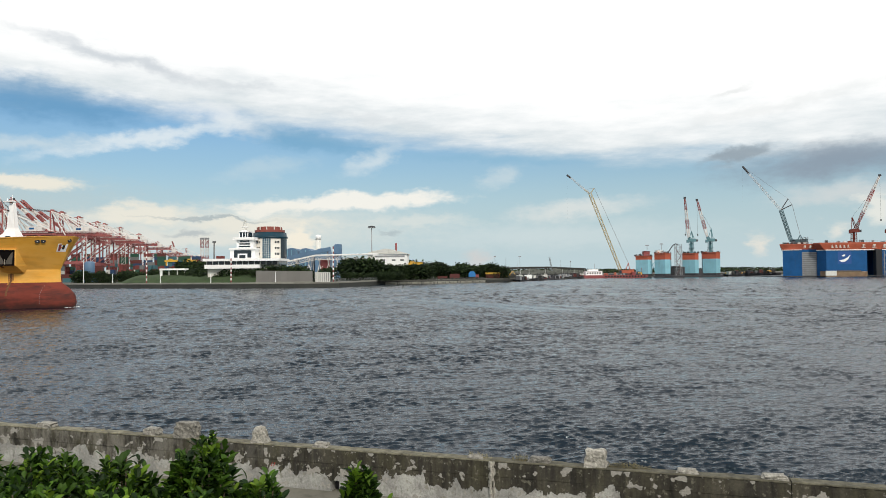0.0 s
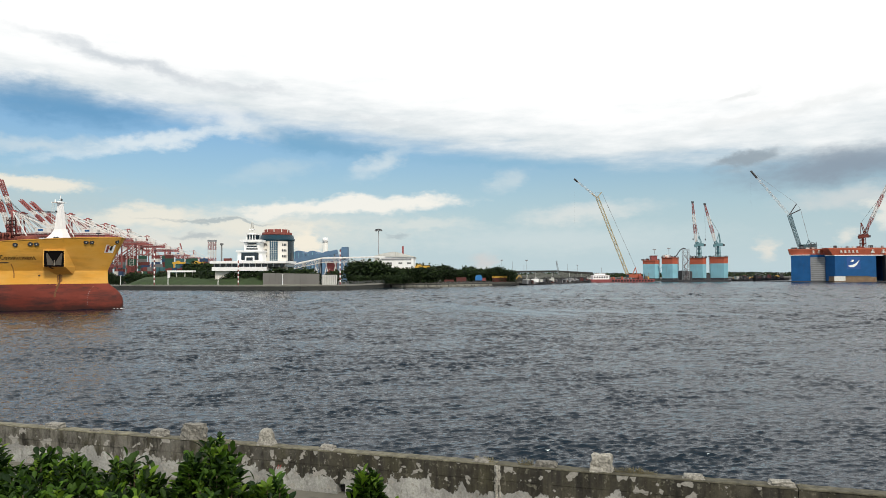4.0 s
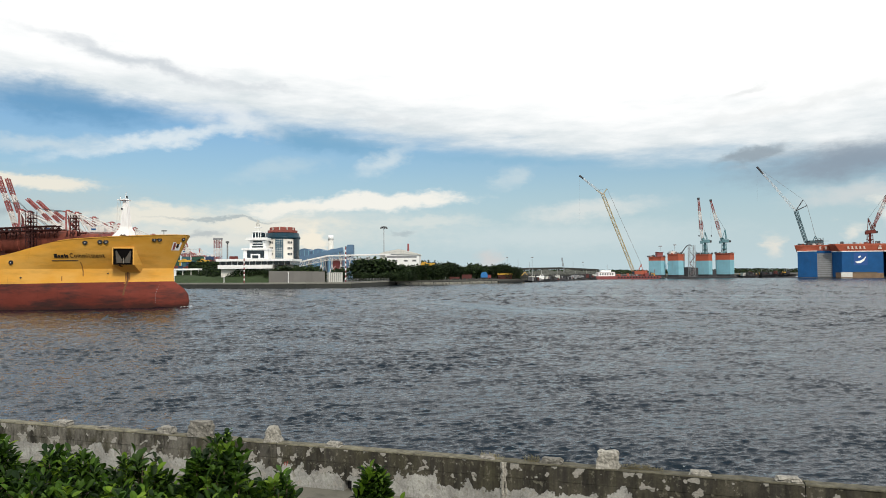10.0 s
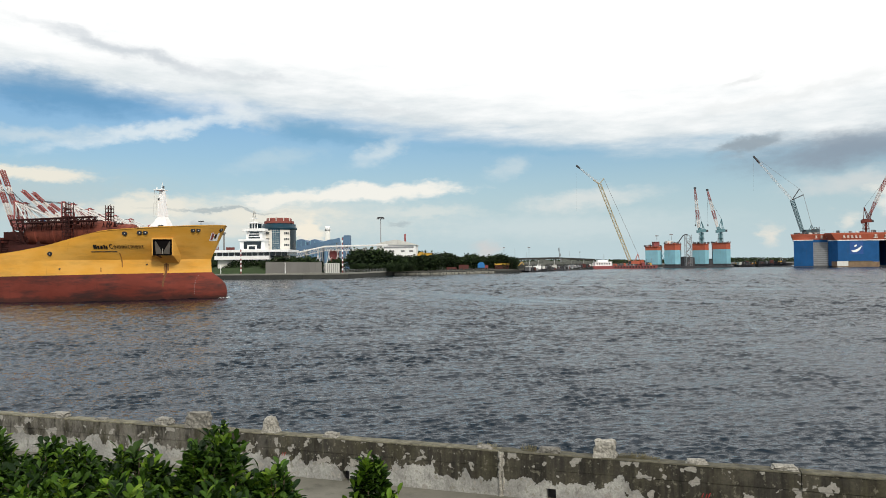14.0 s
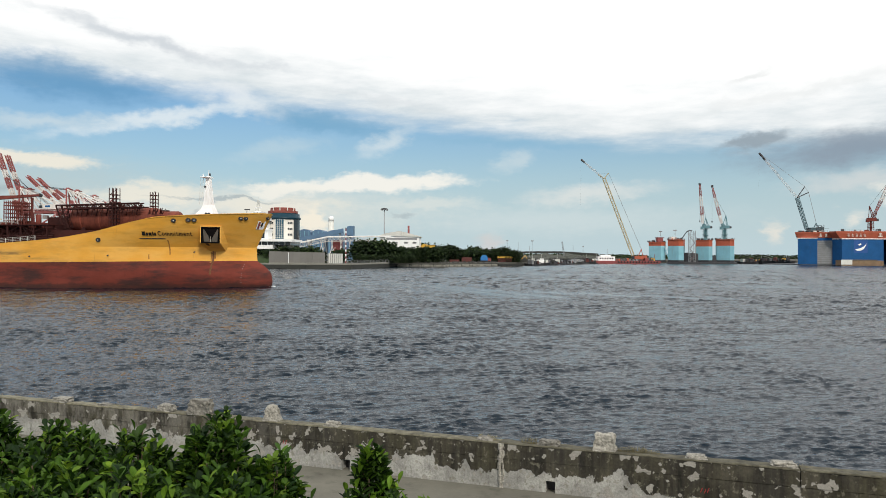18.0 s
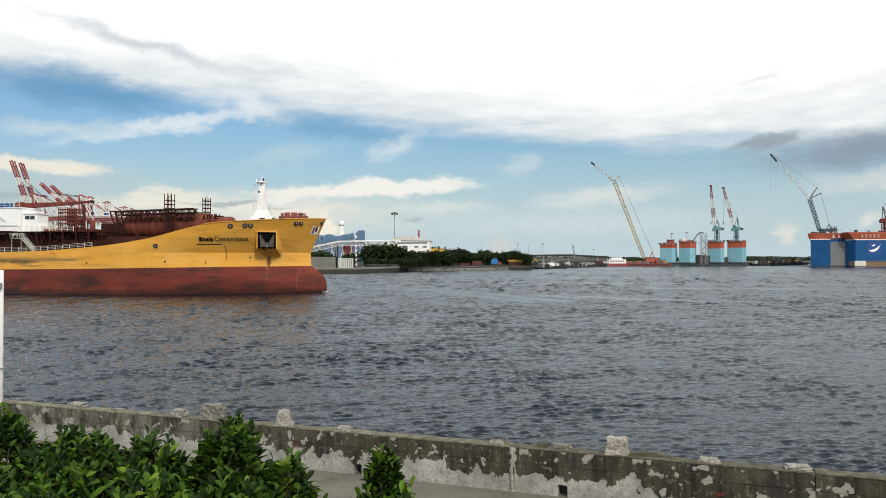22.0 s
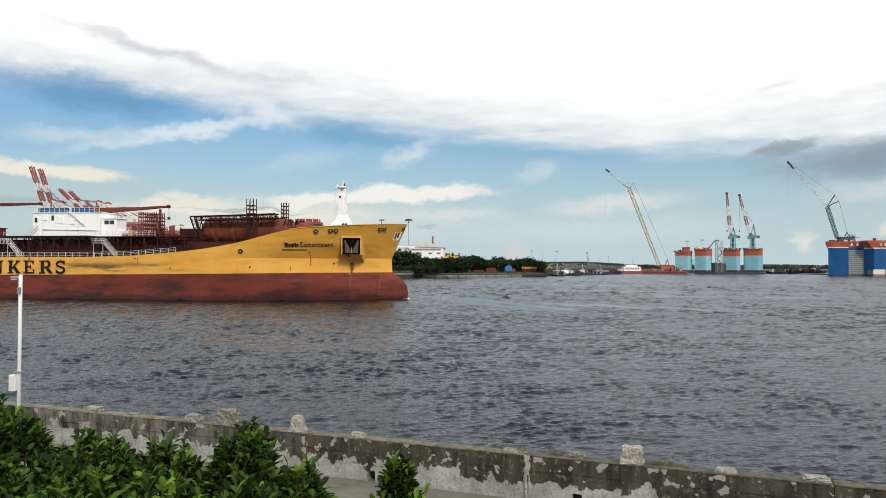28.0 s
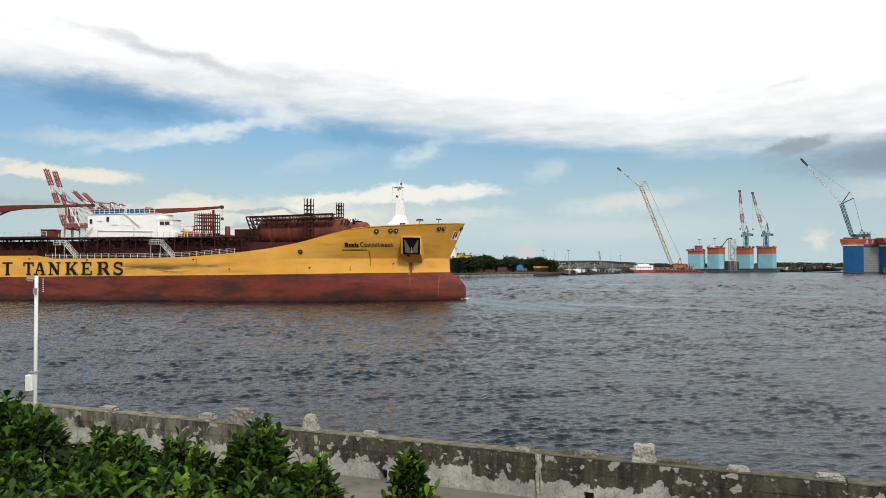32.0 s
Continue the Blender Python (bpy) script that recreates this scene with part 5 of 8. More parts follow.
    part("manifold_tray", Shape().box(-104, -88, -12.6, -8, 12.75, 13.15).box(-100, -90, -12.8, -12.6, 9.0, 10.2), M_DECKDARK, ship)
    part("deck_hut", Shape().box(-91.8, -88.6, -9.5, -7.5, 13.0, 14.6).box(-92.0, -88.4, -9.7, -7.3, 14.6, 14.75), M_DECKRED, ship)

    # rails along the deck edge
    def railing(u0, u1, v, zf, h, step, material, bars=3):
        s = Shape()
        n = max(1, int(abs(u1 - u0) / step))
        for b in range(bars):
            for i in range(n):
                a, c = u0 + (u1 - u0) * i / n, u0 + (u1 - u0) * (i + 1) / n
                zz = h * (b + 1) / bars
                s.beam((a, v, zf(a) + zz), (c, v, zf(c) + zz), 0.03, 4)
        rail = part("railing", s, material, ship)
        post = Shape().box(-0.04, 0.04, -0.04, 0.04, -0.02, h).mesh("rail_post")
        for i in range(n + 1):
            u = u0 + (u1 - u0) * i / n
            part("rail_post", post, material, rail, m=pose(u, v, zf(u)))
    railing(-85.8, -44.0, -15.3, sheer, 0.92, 1.6, M_OFFWHITE)
    railing(-104, -88, -12.5, lambda u: 13.15, 1.0, 1.4, M_OFFWHITE)
    railing(-64.5, -51.0, -11.2, lambda u: 12.72, 1.05, 1.3, M_OFFWHITE)
    railing(-92.5, -82, -8.2, lambda u: 12.72, 1.05, 1.3, M_OFFWHITE)

    def stairs(u, flip):
        s = Shape()
        for v in (-13.6, -12.9):
            s.beam((u, v, 8.5), (u - 2.7 * flip, v, 11.3), 0.07, 4)
            for h in (0.5, 0.95):
                s.beam((u, v, 8.5 + h), (u - 2.7 * flip, v, 11.3 + h), 0.04, 4)
                s.beam((u - 2.7 * flip, v, 11.3 + h), (u - 5.2 * flip, v, 11.3 + h), 0.04, 4)
            for k in range(4):
                s.beam((u - 0.9 * flip * k, v, 8.5 + 0.93 * k), (u - 0.9 * flip * k, v, 9.45 + 0.93 * k), 0.04, 4)
                s.beam((u - 2.7 * flip - 0.83 * k * flip, v, 11.3), (u - 2.7 * flip - 0.83 * k * flip, v, 12.25), 0.04, 4)
        for k in range(11):
            s.box(u - 0.25 * flip * k - 0.12, u - 0.25 * flip * k + 0.12, -13.6, -12.9, 8.56 + 0.255 * k, 8.61 + 0.255 * k)
        s.box(u - 2.7 * flip - 2.5, u - 2.7 * flip + 0.1, -13.6, -12.2, 11.24, 11.32)
        for k in (0.2, 2.3):
            s.beam((u - 2.7 * flip - k, -13.3, 8.5), (u - 2.7 * flip - k, -13.3, 11.24), 0.05, 4)
        part("gangway_stairs", s, M_OFFWHITE, ship, "white inclined steel stairs")
    stairs(-80.2, 1)
    stairs(-58.3, 1)

    # white deckhouse
    house = part("deckhouse", Shape().box(-81.5, -65.5, -8.2, -1.5, 12.2, 18.0), M_WHITE, ship, "white steel deckhouse")
    part("house_wing", Shape().box(-65.5, -62.2, -7.4, -4.0, 12.2, 16.6).box(-66.0, -62.0, -7.6, -3.8, 16.6, 16.75).box(-62.2, -61.4, -7.2, -4.6, 12.2, 14.0), M_WHITE, house)
    for u0, u1, z0, z1, v in ((-81.0, -80.4, 15.9, 16.9, -8.2), (-77.0, -76.4, 16.3, 17.3, -8.2), (-65.0, -64.0, 15.5, 16.2, -7.4), (-63.8, -62.8, 15.5, 16.2, -7.4)):
        w = part("window", Shape().box(u0 - 0.08, u1 + 0.08, v - 0.05, v - 0.004, z0 - 0.08, z1 + 0.08), M_OFFWHITE, house)
        part("pane", Shape().box(u0, u1, v - 0.07, v - 0.052, z0, z1), M_GLASS, w)
    for u0, u1, z0, z1 in ((-75.6, -74.2, 15.6, 17.0), (-72.6, -71.4, 15.4, 16.8), (-79.2, -78.0, 16.4, 17.4)):
        part("locker", Shape().box(u0, u1, -8.35, -8.204, z0, z1), M_WHITE, house)
    s = Shape()
    s.beam((-79, -8.35, 14.4), (-66, -8.35, 14.1), 0.09, 6).beam((-79, -8.35, 14.4), (-79, -8.35, 12.5), 0.09, 6).beam((-70.5, -8.35, 13.2), (-70.5, -8.35, 15.4), 0.07, 6)
    s.beam((-72.5, -8.5, 17.9), (-69.0, -8.5, 15.2), 0.13, 4).beam((-73.2, -8.5, 18.3), (-69.5, -8.5, 15.5), 0.07, 4)
    s.beam((-82.5, -8.8, 12.7), (-79.8, -8.8, 15.2), 0.16, 4).beam((-83.1, -8.8, 12.7), (-80.3, -8.8, 15.4), 0.09, 4)
    part("house_piping", s, M_OFFWHITE, house)
    s = Shape()
    for k in range(14):
        u = -81.2 + k * 1.18
        s.beam((u, -8.0, 18.0), (u, -8.0, 19.0), 0.05, 4)
    for z in (18.5, 19.0):
        s.beam((-81.2, -8.0, z), (-65.8, -8.0, z), 0.04, 4)
    part("roof_railing", s, M_OFFWHITE, house)
    part("rail_screen", Shape().box(-80.4, -72.9, -7.98, -7.93, 18.05, 18.95), M_BLUE, house, "blue canvas rail screen")
    part("rail_screen", Shape().box(-72.4, -67.4, -7.98, -7.93, 18.05, 18.9), M_BLUE, house)
    part("house_edge", Shape().box(-81.7, -65.3, -8.4, -1.3, 17.9, 18.02), M_WHITE, house)

    # deck cranes with stowed jibs
    ped = part("crane_pedestal", Shape().turned([(1.3, 12), (1.1, 18.0), (1.2, 18.4), (1.2, 19.6), (0.7, 20.0)], 14, (-73.5, 1.5)), M_DECKRED, ship)
    part("jib", Shape().loft([[(u, 1.0, z0), (u, 2.0, z0), (u, 2.0, z1), (u, 1.0, z1)] for u, z0, z1 in ((-73, 18.5, 19.6), (-70, 18.6, 19.7), (-62, 19.1, 19.75), (-55.6, 19.6, 20.0))]), M_DECKRED, ped, "stowed dark red crane jib")
    part("jib_tip", Shape().beam((-55.6, 1.2, 19.8), (-55.6, 1.8, 19.8), 0.4, 10).beam((-55.5, 1.5, 19.6), (-55.5, 1.5, 17.4), 0.04, 4).box(-55.75, -55.25, 1.3, 1.7, 16.9, 17.5), M_DARK, ped)
    part("jib_rest", Shape().box(-57.8, -57.4, 1.3, 1.7, 12.2, 19.2).beam((-58.6, 1.5, 12.2), (-57.6, 1.5, 17.8), 0.12, 4), M_DECKRED, ship)
    ped = part("crane_pedestal", Shape().turned([(1.3, 12), (1.2, 18.6), (1.5, 18.8), (1.5, 20.6), (0.9, 21.0)], 14, (-117, 1.5)), M_DECKRED, ship)
    part("jib", Shape().loft([[(u, 1.0, z0), (u, 2.0, z0), (u, 2.0, z1), (u, 1.0, z1)] for u, z0, z1 in ((-117, 19.2, 20.8), (-111, 19.6, 21.1), (-106, 20.2, 21.1), (-87.5, 20.6, 21.0))]), M_DECKRED, ped, "stowed dark red crane jib")
    part("jib_strut", Shape().beam((-117, 1.5, 17.2), (-109.5, 1.5, 19.9), 0.25, 6), M_DECKRED, ped)
    part("jib_tip", Shape().beam((-87.5, 1.2, 20.8), (-87.5, 1.8, 20.8), 0.4, 10), M_DARK, ped)
    # scaffold frame forward of the house
    s = Shape()
    for i in range(9):
        u = -59.0 + i * 0.5
        for v in (-4.0, -1.0):
            s.beam((u, v, 12.2), (u, v, 17.5), 0.10, 4)
            s.beam((u, v, 17.5), (u, v, 17.85), 0.08, 4)
    for z in (13.6, 14.4, 15.2, 16.0, 16.8, 17.4):
        for v in (-4.0, -1.0):
            s.beam((-59.0, v, z), (-55.0, v, z), 0.13, 4)
        for i in range(9):
            s.beam((-59 + i * 0.5, -4, z), (-59 + i * 0.5, -1, z), 0.07, 4)
    s.beam((-55.0, -4, 17.4), (-54.2, -4, 12.4), 0.12, 4)
    part("frame_grating", Shape().box(-56.3, -52.3, -8.5, -5.7, 15.96, 16.04).box(-56.3, -52.3, -8.5, -5.7, 14.36, 14.44), M_DECKDARK, ship)
    s.v = [(u + 2.7, v - 4.6, z) for u, v, z in s.v]
    part("pipe_frame", s, M_DECKRED, ship, "oxide red scaffold-like pipe frame")
    for u in (-59.6, -58.9):
        part("deck_davit", Shape().beam((u, -7.0, 12.72), (u, -7.0, 14.0), 0.13, 6).beam((u, -7.0, 13.9), (u + 0.8, -7.0, 14.05), 0.10, 6), M_YELLOW, ship, "small yellow deck davit")
    part("fore_platform", Shape().box(-61.5, -52.5, -6.5, 6.5, 12.2, 13.5), M_DECKRED, ship)

    # water broken by the bow
    rnd2 = random.Random(3)
    s = Shape()
    for k in range(16):
        u = -0.9 - abs(rnd2.gauss(0, 0.5))
        b = half_beam(u, 0.1) + abs(rnd2.gauss(0, 0.22))
        if u > -1.2:
            b = rnd2.uniform(0, 0.9)
        r = rnd2.uniform(0.03, 0.13)
        a = rnd2.uniform(0, 3)
        for sd in (-1, 1):
            s.add([(u + 0.5 + r * 2.2 * math.cos(q + a), sd * (b + r * math.sin(q + a)), 0.02) for q in (0, 1.25, 2.5, 3.77, 5.0)] + [(u + 0.5, sd * b, 0.02 + r * 0.7)],
                  [(0, 1, 5), (1, 2, 5), (2, 3, 5), (3, 4, 5), (4, 0, 5)])
    tagged(part("bow_foam", s, M_FOAM, ship, "thin white foam along the bow"), kind="stuff")
    return ship


ship = build_ship()

# ---- the far shores ----
solid("far_shore", Shape().plate([(-700, 585), (-199, 381), (-149, 358), (-101, 339), (-68, 331), (-48, 333), (-33.5, 402), (-8, 398), (25, 436), (44, 468), (118, 618), (320, 760), (1500, 1000), (1500, 3600), (-1500, 3600), (-1500, 800)], -3.0, 2.2),
      M_EARTH, "flat harbour land with quays", "ground", "structure")


def quay_edge(points, top, name_label, cap):
    ob = thing("quay_edge", name_label, "quay", kind="structure")
    for (xa, ya), (xb, yb) in zip(points, points[1:]):
        d = Vector((xb - xa, yb - ya, 0))
        n = max(1, int(d.length / 12))
        for i in range(n):
            a = Vector((xa, ya, 0)) + d * (i / n + 0.0012)
            b = Vector((xa, ya, 0)) + d * ((i + 1) / n - 0.0012)
            o = Vector((-d.y, d.x, 0)).normalized()
            part("quay_cap", Shape().plate([tuple((a - o * 0.25)[:2]), tuple((b - o * 0.25)[:2]), tuple((b + o * 2.2)[:2]), tuple((a + o * 2.2)[:2])], top - 0.7, top), cap, ob)
            part("quay_wall", Shape().plate([tuple((a - o * 0.1)[:2]), tuple((b - o * 0.1)[:2]), tuple((b + o * 1.5)[:2]), tuple((a + o * 1.5)[:2])], -2, top - 0.704), M_QUAY_FACE, ob)


quay_edge([(-380, 455), (-199, 380), (-149, 357), (-101, 338), (-68, 330), (-48, 332), (-33, 401)], 2.6, "long concrete quay edge with dark wet face", M_QUAY)
quay_edge([(-33, 400), (-8, 396), (25, 434)], 1.75, "low dark concrete quay edge", M_ROCK)
quay_edge([(26, 436), (44, 466), (118, 616)], 1.3, "low rough quay edge", M_ROCK)


# grass bank behind the quay
def build_bank():
    rnd = random.Random(2)
    s = Shape()
    rows = []
    for i in range(26):
        x = -172 + i * 3.2
        base = 372 + (x + 172) * -0.27 + 3
        k = min(1.0, (x + 172) / 10)
        rows.append([(x, base, 2.2), (x, base + 4, 2.3 + 2.2 * k + rnd.uniform(-0.2, 0.2)), (x, base + 11, 2.3 + 4.2 * k + rnd.uniform(-0.3, 0.3)), (x, base + 26, 2.3 + 3.9 * k)])
    n = 4
    s.add([p for r in rows for p in r], [(i * n + j, (i + 1) * n + j, (i + 1) * n + j + 1, i * n + j + 1) for i in range(len(rows) - 1) for j in range(n - 1)])
    solid("grass_bank", s, M_GRASS, "mown green grass bank behind the quay", "grass", "structure", smooth=True)


build_bank()


# ---- trees ----
def leaf_material(name, dark, light, rough=0.6):
    mat = bpy.data.materials.new(name)
    mat.use_nodes = True
    t = mat.node_tree
    link = t.links.new
    b = t.nodes["Principled BSDF"]
    b.inputs["Roughness"].default_value = rough
    b.inputs["Specular IOR Level"].default_value = 0.22
    geo = t.nodes.new("ShaderNodeNewGeometry")
    mix = t.nodes.new("ShaderNodeMix")
    mix.data_type = "RGBA"
    p = t.nodes.new("ShaderNodeMath")
    p.operation = "POWER"
    link(geo.outputs["Random Per Island"], p.inputs[0])
    p.inputs[1].default_value = 2.0
    link(p.outputs[0], mix.inputs[0])
    mix.inputs[6].default_value, mix.inputs[7].default_value = (*dark, 1), (*light, 1)
    info = t.nodes.new("ShaderNodeObjectInfo")
    hsv = t.nodes.new("ShaderNodeHueSaturation")
    r = t.nodes.new("ShaderNodeMapRange")
    link(info.outputs["Random"], r.inputs[0])
    r.inputs[3].default_value, r.inputs[4].default_value = 0.75, 1.25
    link(r.outputs[0], hsv.inputs["Value"])
    link(mix.outputs[2], hsv.inputs["Color"])
    link(hsv.outputs[0], b.inputs["Base Color"])
    tr = t.nodes.new("ShaderNodeBsdfTranslucent")
    link(hsv.outputs[0], tr.inputs[0])
    ms = t.nodes.new("ShaderNodeMixShader")
    ms.inputs[0].default_value = 0.25
    link(b.outputs[0], ms.inputs[1])
    link(tr.outputs[0], ms.inputs[2])
    link(ms.outputs[0], t.nodes["Material Output"].inputs[0])
    return mat


M_TREE = leaf_material("tree leaves", (0.008, 0.018, 0.007), (0.042, 0.070, 0.020))


def make_tree(seed, height, spread, clumps):
    rnd = random.Random(seed)
    ob = thing("tree", "dense dark green broadleaf tree", "tree", (0, 0, -50), group="trees on the far shore")
    s = Shape().beam((0, 0, 0), (0.3, 0, height * 0.45), 0.35, 7, 0.22)
    limbs = []
    for k in range(6):
        a = k * 1.05 + rnd.uniform(-0.3, 0.3)
        tip = (math.cos(a) * spread * 0.6, math.sin(a) * spread * 0.6, height * rnd.uniform(0.55, 0.85))
        s.beam((0.2, 0, height * rnd.uniform(0.25, 0.42)), tip, 0.16, 5, 0.05)
        limbs.append(tip)
    limbs.append((0, 0, height * 0.85))
    part("trunk", s, M_BARK, ob)
    s = Shape()
    for k in range(clumps):
        c = Vector(rnd.choice(limbs))
        d = Vector((rnd.gauss(0, 1), rnd.gauss(0, 1), rnd.gauss(0, 0.8))).normalized() * (rnd.random() ** 0.4) * spread * 0.55
        p = c + d
        if k % 3 == 0:
            p = Vector((p.x * 1.1, p.y * 1.1, rnd.uniform(0.3, height * 0.6)))
        p.z = max(p.z, 0.3) if p.z < height * 0.94 else height * (1.04 - 0.34 * rnd.random())
        r = rnd.uniform(0.3, 0.95)
        a = Vector((rnd.gauss(0, 1), rnd.gauss(0, 1), rnd.gauss(0, 0.6))).normalized()
        b = a.cross(Vector((rnd.gauss(0, 1), rnd.gauss(0, 1), rnd.gauss(0, 1)))).normalized()
        s.add([p - a * r, p + b * r * 0.7, p + a * r, p - b * r * 0.7 + a * 0.2, p + a.cross(b) * r * 0.4], [(0, 1, 4), (1, 2, 4), (2, 3, 4), (3, 0, 4)])
    tagged(part("crown", s, M_TREE, ob), kind="stuff")
    return ob


def build_trees():
    rnd = random.Random(8)
    kinds = [make_tree(21, 11, 5.6, 760), make_tree(22, 9, 5.0, 680), make_tree(23, 7, 4.4, 600), make_tree(24, 12.5, 5.6, 800)]
    spots = []
    for i in range(24):
        x = -53 + i * 1.9
        spots.append((x, 402 + rnd.uniform(-3, 9) + max(0, (x + 40)) * 0.5, (12.4 if x < -36 else 8.6) * rnd.uniform(0.85, 1.08)))
    for i in range(40):
        x = -26 + i * 1.68
        spots.append((x, 465 + rnd.uniform(-8, 14), (10.8 - 0.06 * i) * rnd.uniform(0.68, 1.15)))
    for i in range(9):
        spots.append((-132 + i * 4.6 + rnd.uniform(-1, 1), 372 + rnd.uniform(-2, 6), 6.5 * rnd.uniform(0.6, 1.1)))
    for i in range(12):
        spots.append((-190 + i * 4.4, 384 + rnd.uniform(-2, 10), 5.5 * rnd.uniform(0.7, 1.2)))
    for i in range(22):
        spots.append((-54 + i * 1.5 + rnd.uniform(-0.5, 0.5), 390 + rnd.uniform(-3, 4) + max(0, -40 + i), 4.2 * rnd.uniform(0.7, 1.2)))
    for i in range(22):
        spots.append((-215 + i * 4.6 + rnd.uniform(-1, 1), 425 + rnd.uniform(-8, 12), 6.8 * rnd.uniform(0.7, 1.2)))
    for i in range(14):
        spots.append((-166 + i * 4.0, 388 + rnd.uniform(-2, 6), 6.5 * rnd.uniform(0.7, 1.2)))
    for x in (-93, -89, -85, -80, -76, -72, -68, -58):
        spots.append((x, 362 + rnd.uniform(-3, 3), 8.2 * rnd.uniform(0.75, 1.1)))
    for i in range(13):
        spots.append((-113 + i * 3.0 + rnd.uniform(-1, 1), 368 + rnd.uniform(-2, 2), (7.0 if i < 7 else 7.4) * rnd.uniform(0.8, 1.15)))
    for i in range(7):
        spots.append((-158 + i * 3.6 + rnd.uniform(-1, 1), 436 + rnd.uniform(-3, 3), 12.5 * rnd.uniform(0.8, 1.1)))
    heights = {0: 11, 1: 9, 2: 7, 3: 12.5}
    first = True
    for i, (x, y, h) in enumerate(spots):
        k = rnd.randrange(4)
        ob = kinds[i] if i < 4 else None
        if ob is None:
            ob = copy_thing(kinds[k], pose(0, 0, 0))
        else:
            k = i
        f = h / heights[k]
        ob.matrix_world = pose(x, y, 2.1, 0, 0, rnd.uniform(0, 360)) @ Matrix.Diagonal((f, f, f, 1))


build_trees()


def far_woods():
    rnd = random.Random(77)
    s = Shape()
    for k in range(11000):
        x = rnd.uniform(-60, 900)
        y = 1000 + rnd.uniform(-25, 25) + x * 0.1
        top = 8.0 + 2.2 * noise.noise((x * 0.02, 1.3, 0)) + 1.2 * noise.noise((x * 0.11, 4.0, 0))
        z = rnd.uniform(1.5, max(3.0, top))
        r = rnd.uniform(0.7, 1.5)
        a = rnd.uniform(0, 6.3)
        s.add([(x - r, y, z), (x + r * math.cos(a), y - 0.6, z + r * 0.8), (x + r, y + 0.5, z), (x, y - 0.4, z - r)], [(0, 1, 2), (0, 2, 3)])
    solid("far_woods", s, M_TREE, "low line of distant dark trees", "trees", "stuff")


far_woods()


# ---- things along the far quay ----
def striped_pole(x, y, top, n):
    ob = thing("marker_pole", "tall red and white banded harbour marker pole", "pole", (x, y, 2.55), group="marker poles on the quay")
    h = (top - 2.55) / n
    for k in range(n):
        part("band", Shape().turned([(0.3, k * h), (0.3, (k + 1) * h - 0.01)], 10), (M_CRANERED, M_WHITE)[k % 2], ob, smooth=True)
    part("cap", Shape().turned([(0.3, n * h), (0.12, n * h + 0.5)], 8), M_DARK, ob)


striped_pole(-101.5, 346, 13.9, 11)
striped_pole(-51.2, 337, 18.8, 15)
striped_pole(-148.5, 362, 19.4, 15)
for x, y, z in ((-112.5, 350, 7.0), (-79.5, 343, 7.3), (-140, 358, 7.8), (-170, 372, 7.0), (-192, 386, 14.0)):
    ob = thing("lamp_post", "slim white post on the far quay", "post", (x, y, 2.2), group="white posts on the far quay")
    part("pole", Shape().turned([(0.17, 0), (0.14, z - 2.2)], 8), M_WHITE, ob)
    part("post_head", Shape().box(-0.35, 0.35, -0.2, 0.2, z - 2.2, z - 1.9), M_OFFWHITE, ob)

ob = thing("block_wall", "plain grey concrete block wall on the quay", "wall", (-90, 347.5, 2.2))
for k in range(9):
    part("wall_panel", Shape().box(k * 3.02, k * 3.02 + 2.98, 0, 0.35, 0, 5.9 - k * 0.06), M_WALLGREY, ob)
part("wall_foot", Shape().box(0, 27.2, -0.3, 0.8, 0, 0.5), M_QUAY, ob)
ob = thing("site_container", "white metal site container", "container", (-61.6, 348, 2.2))
part("body", Shape().box(0, 6.9, 0, 2.5, 0.2, 4.9), M_OFFWHITE, ob)
for k in range(7):
    part("rib", Shape().box(0.3 + k, 0.5 + k, -0.12, -0.004, 0.4, 4.7), M_GREYBOX, ob)
ob = thing("wire_fence", "low grey wire fence at the quay", "fence", (-54, 350, 2.2))
for k in range(18):
    part("fence_post", Shape().box(k * 1.3 - 0.05, k * 1.3 + 0.05, -0.05 + k * 2.6, 0.05 + k * 2.6, 0, 1.8), M_GREY, ob)
s = Shape()
for k in range(5):
    s.beam((0, 0, 0.3 + k * 0.35), (22.1, 44.2, 0.3 + k * 0.35), 0.03, 3)
part("wires", s, M_GREY, ob)
ob = thing("shelter", "white flat-roofed open shelter", "shelter", (-148, 378, 5.5))
part("roof", Shape().box(0, 13.5, -1, 4, 3.4, 4.3), M_WHITE, ob)
for x in (0.3, 4.6, 9, 13):
    part("column", Shape().box(x - 0.2, x + 0.2, 0, 0.4, -1.5, 3.396), M_OFFWHITE, ob)
part("wall_end", Shape().box(0.1, 1.4, -0.6, -0.2, -1.5, 3.396), M_WHITE, ob)



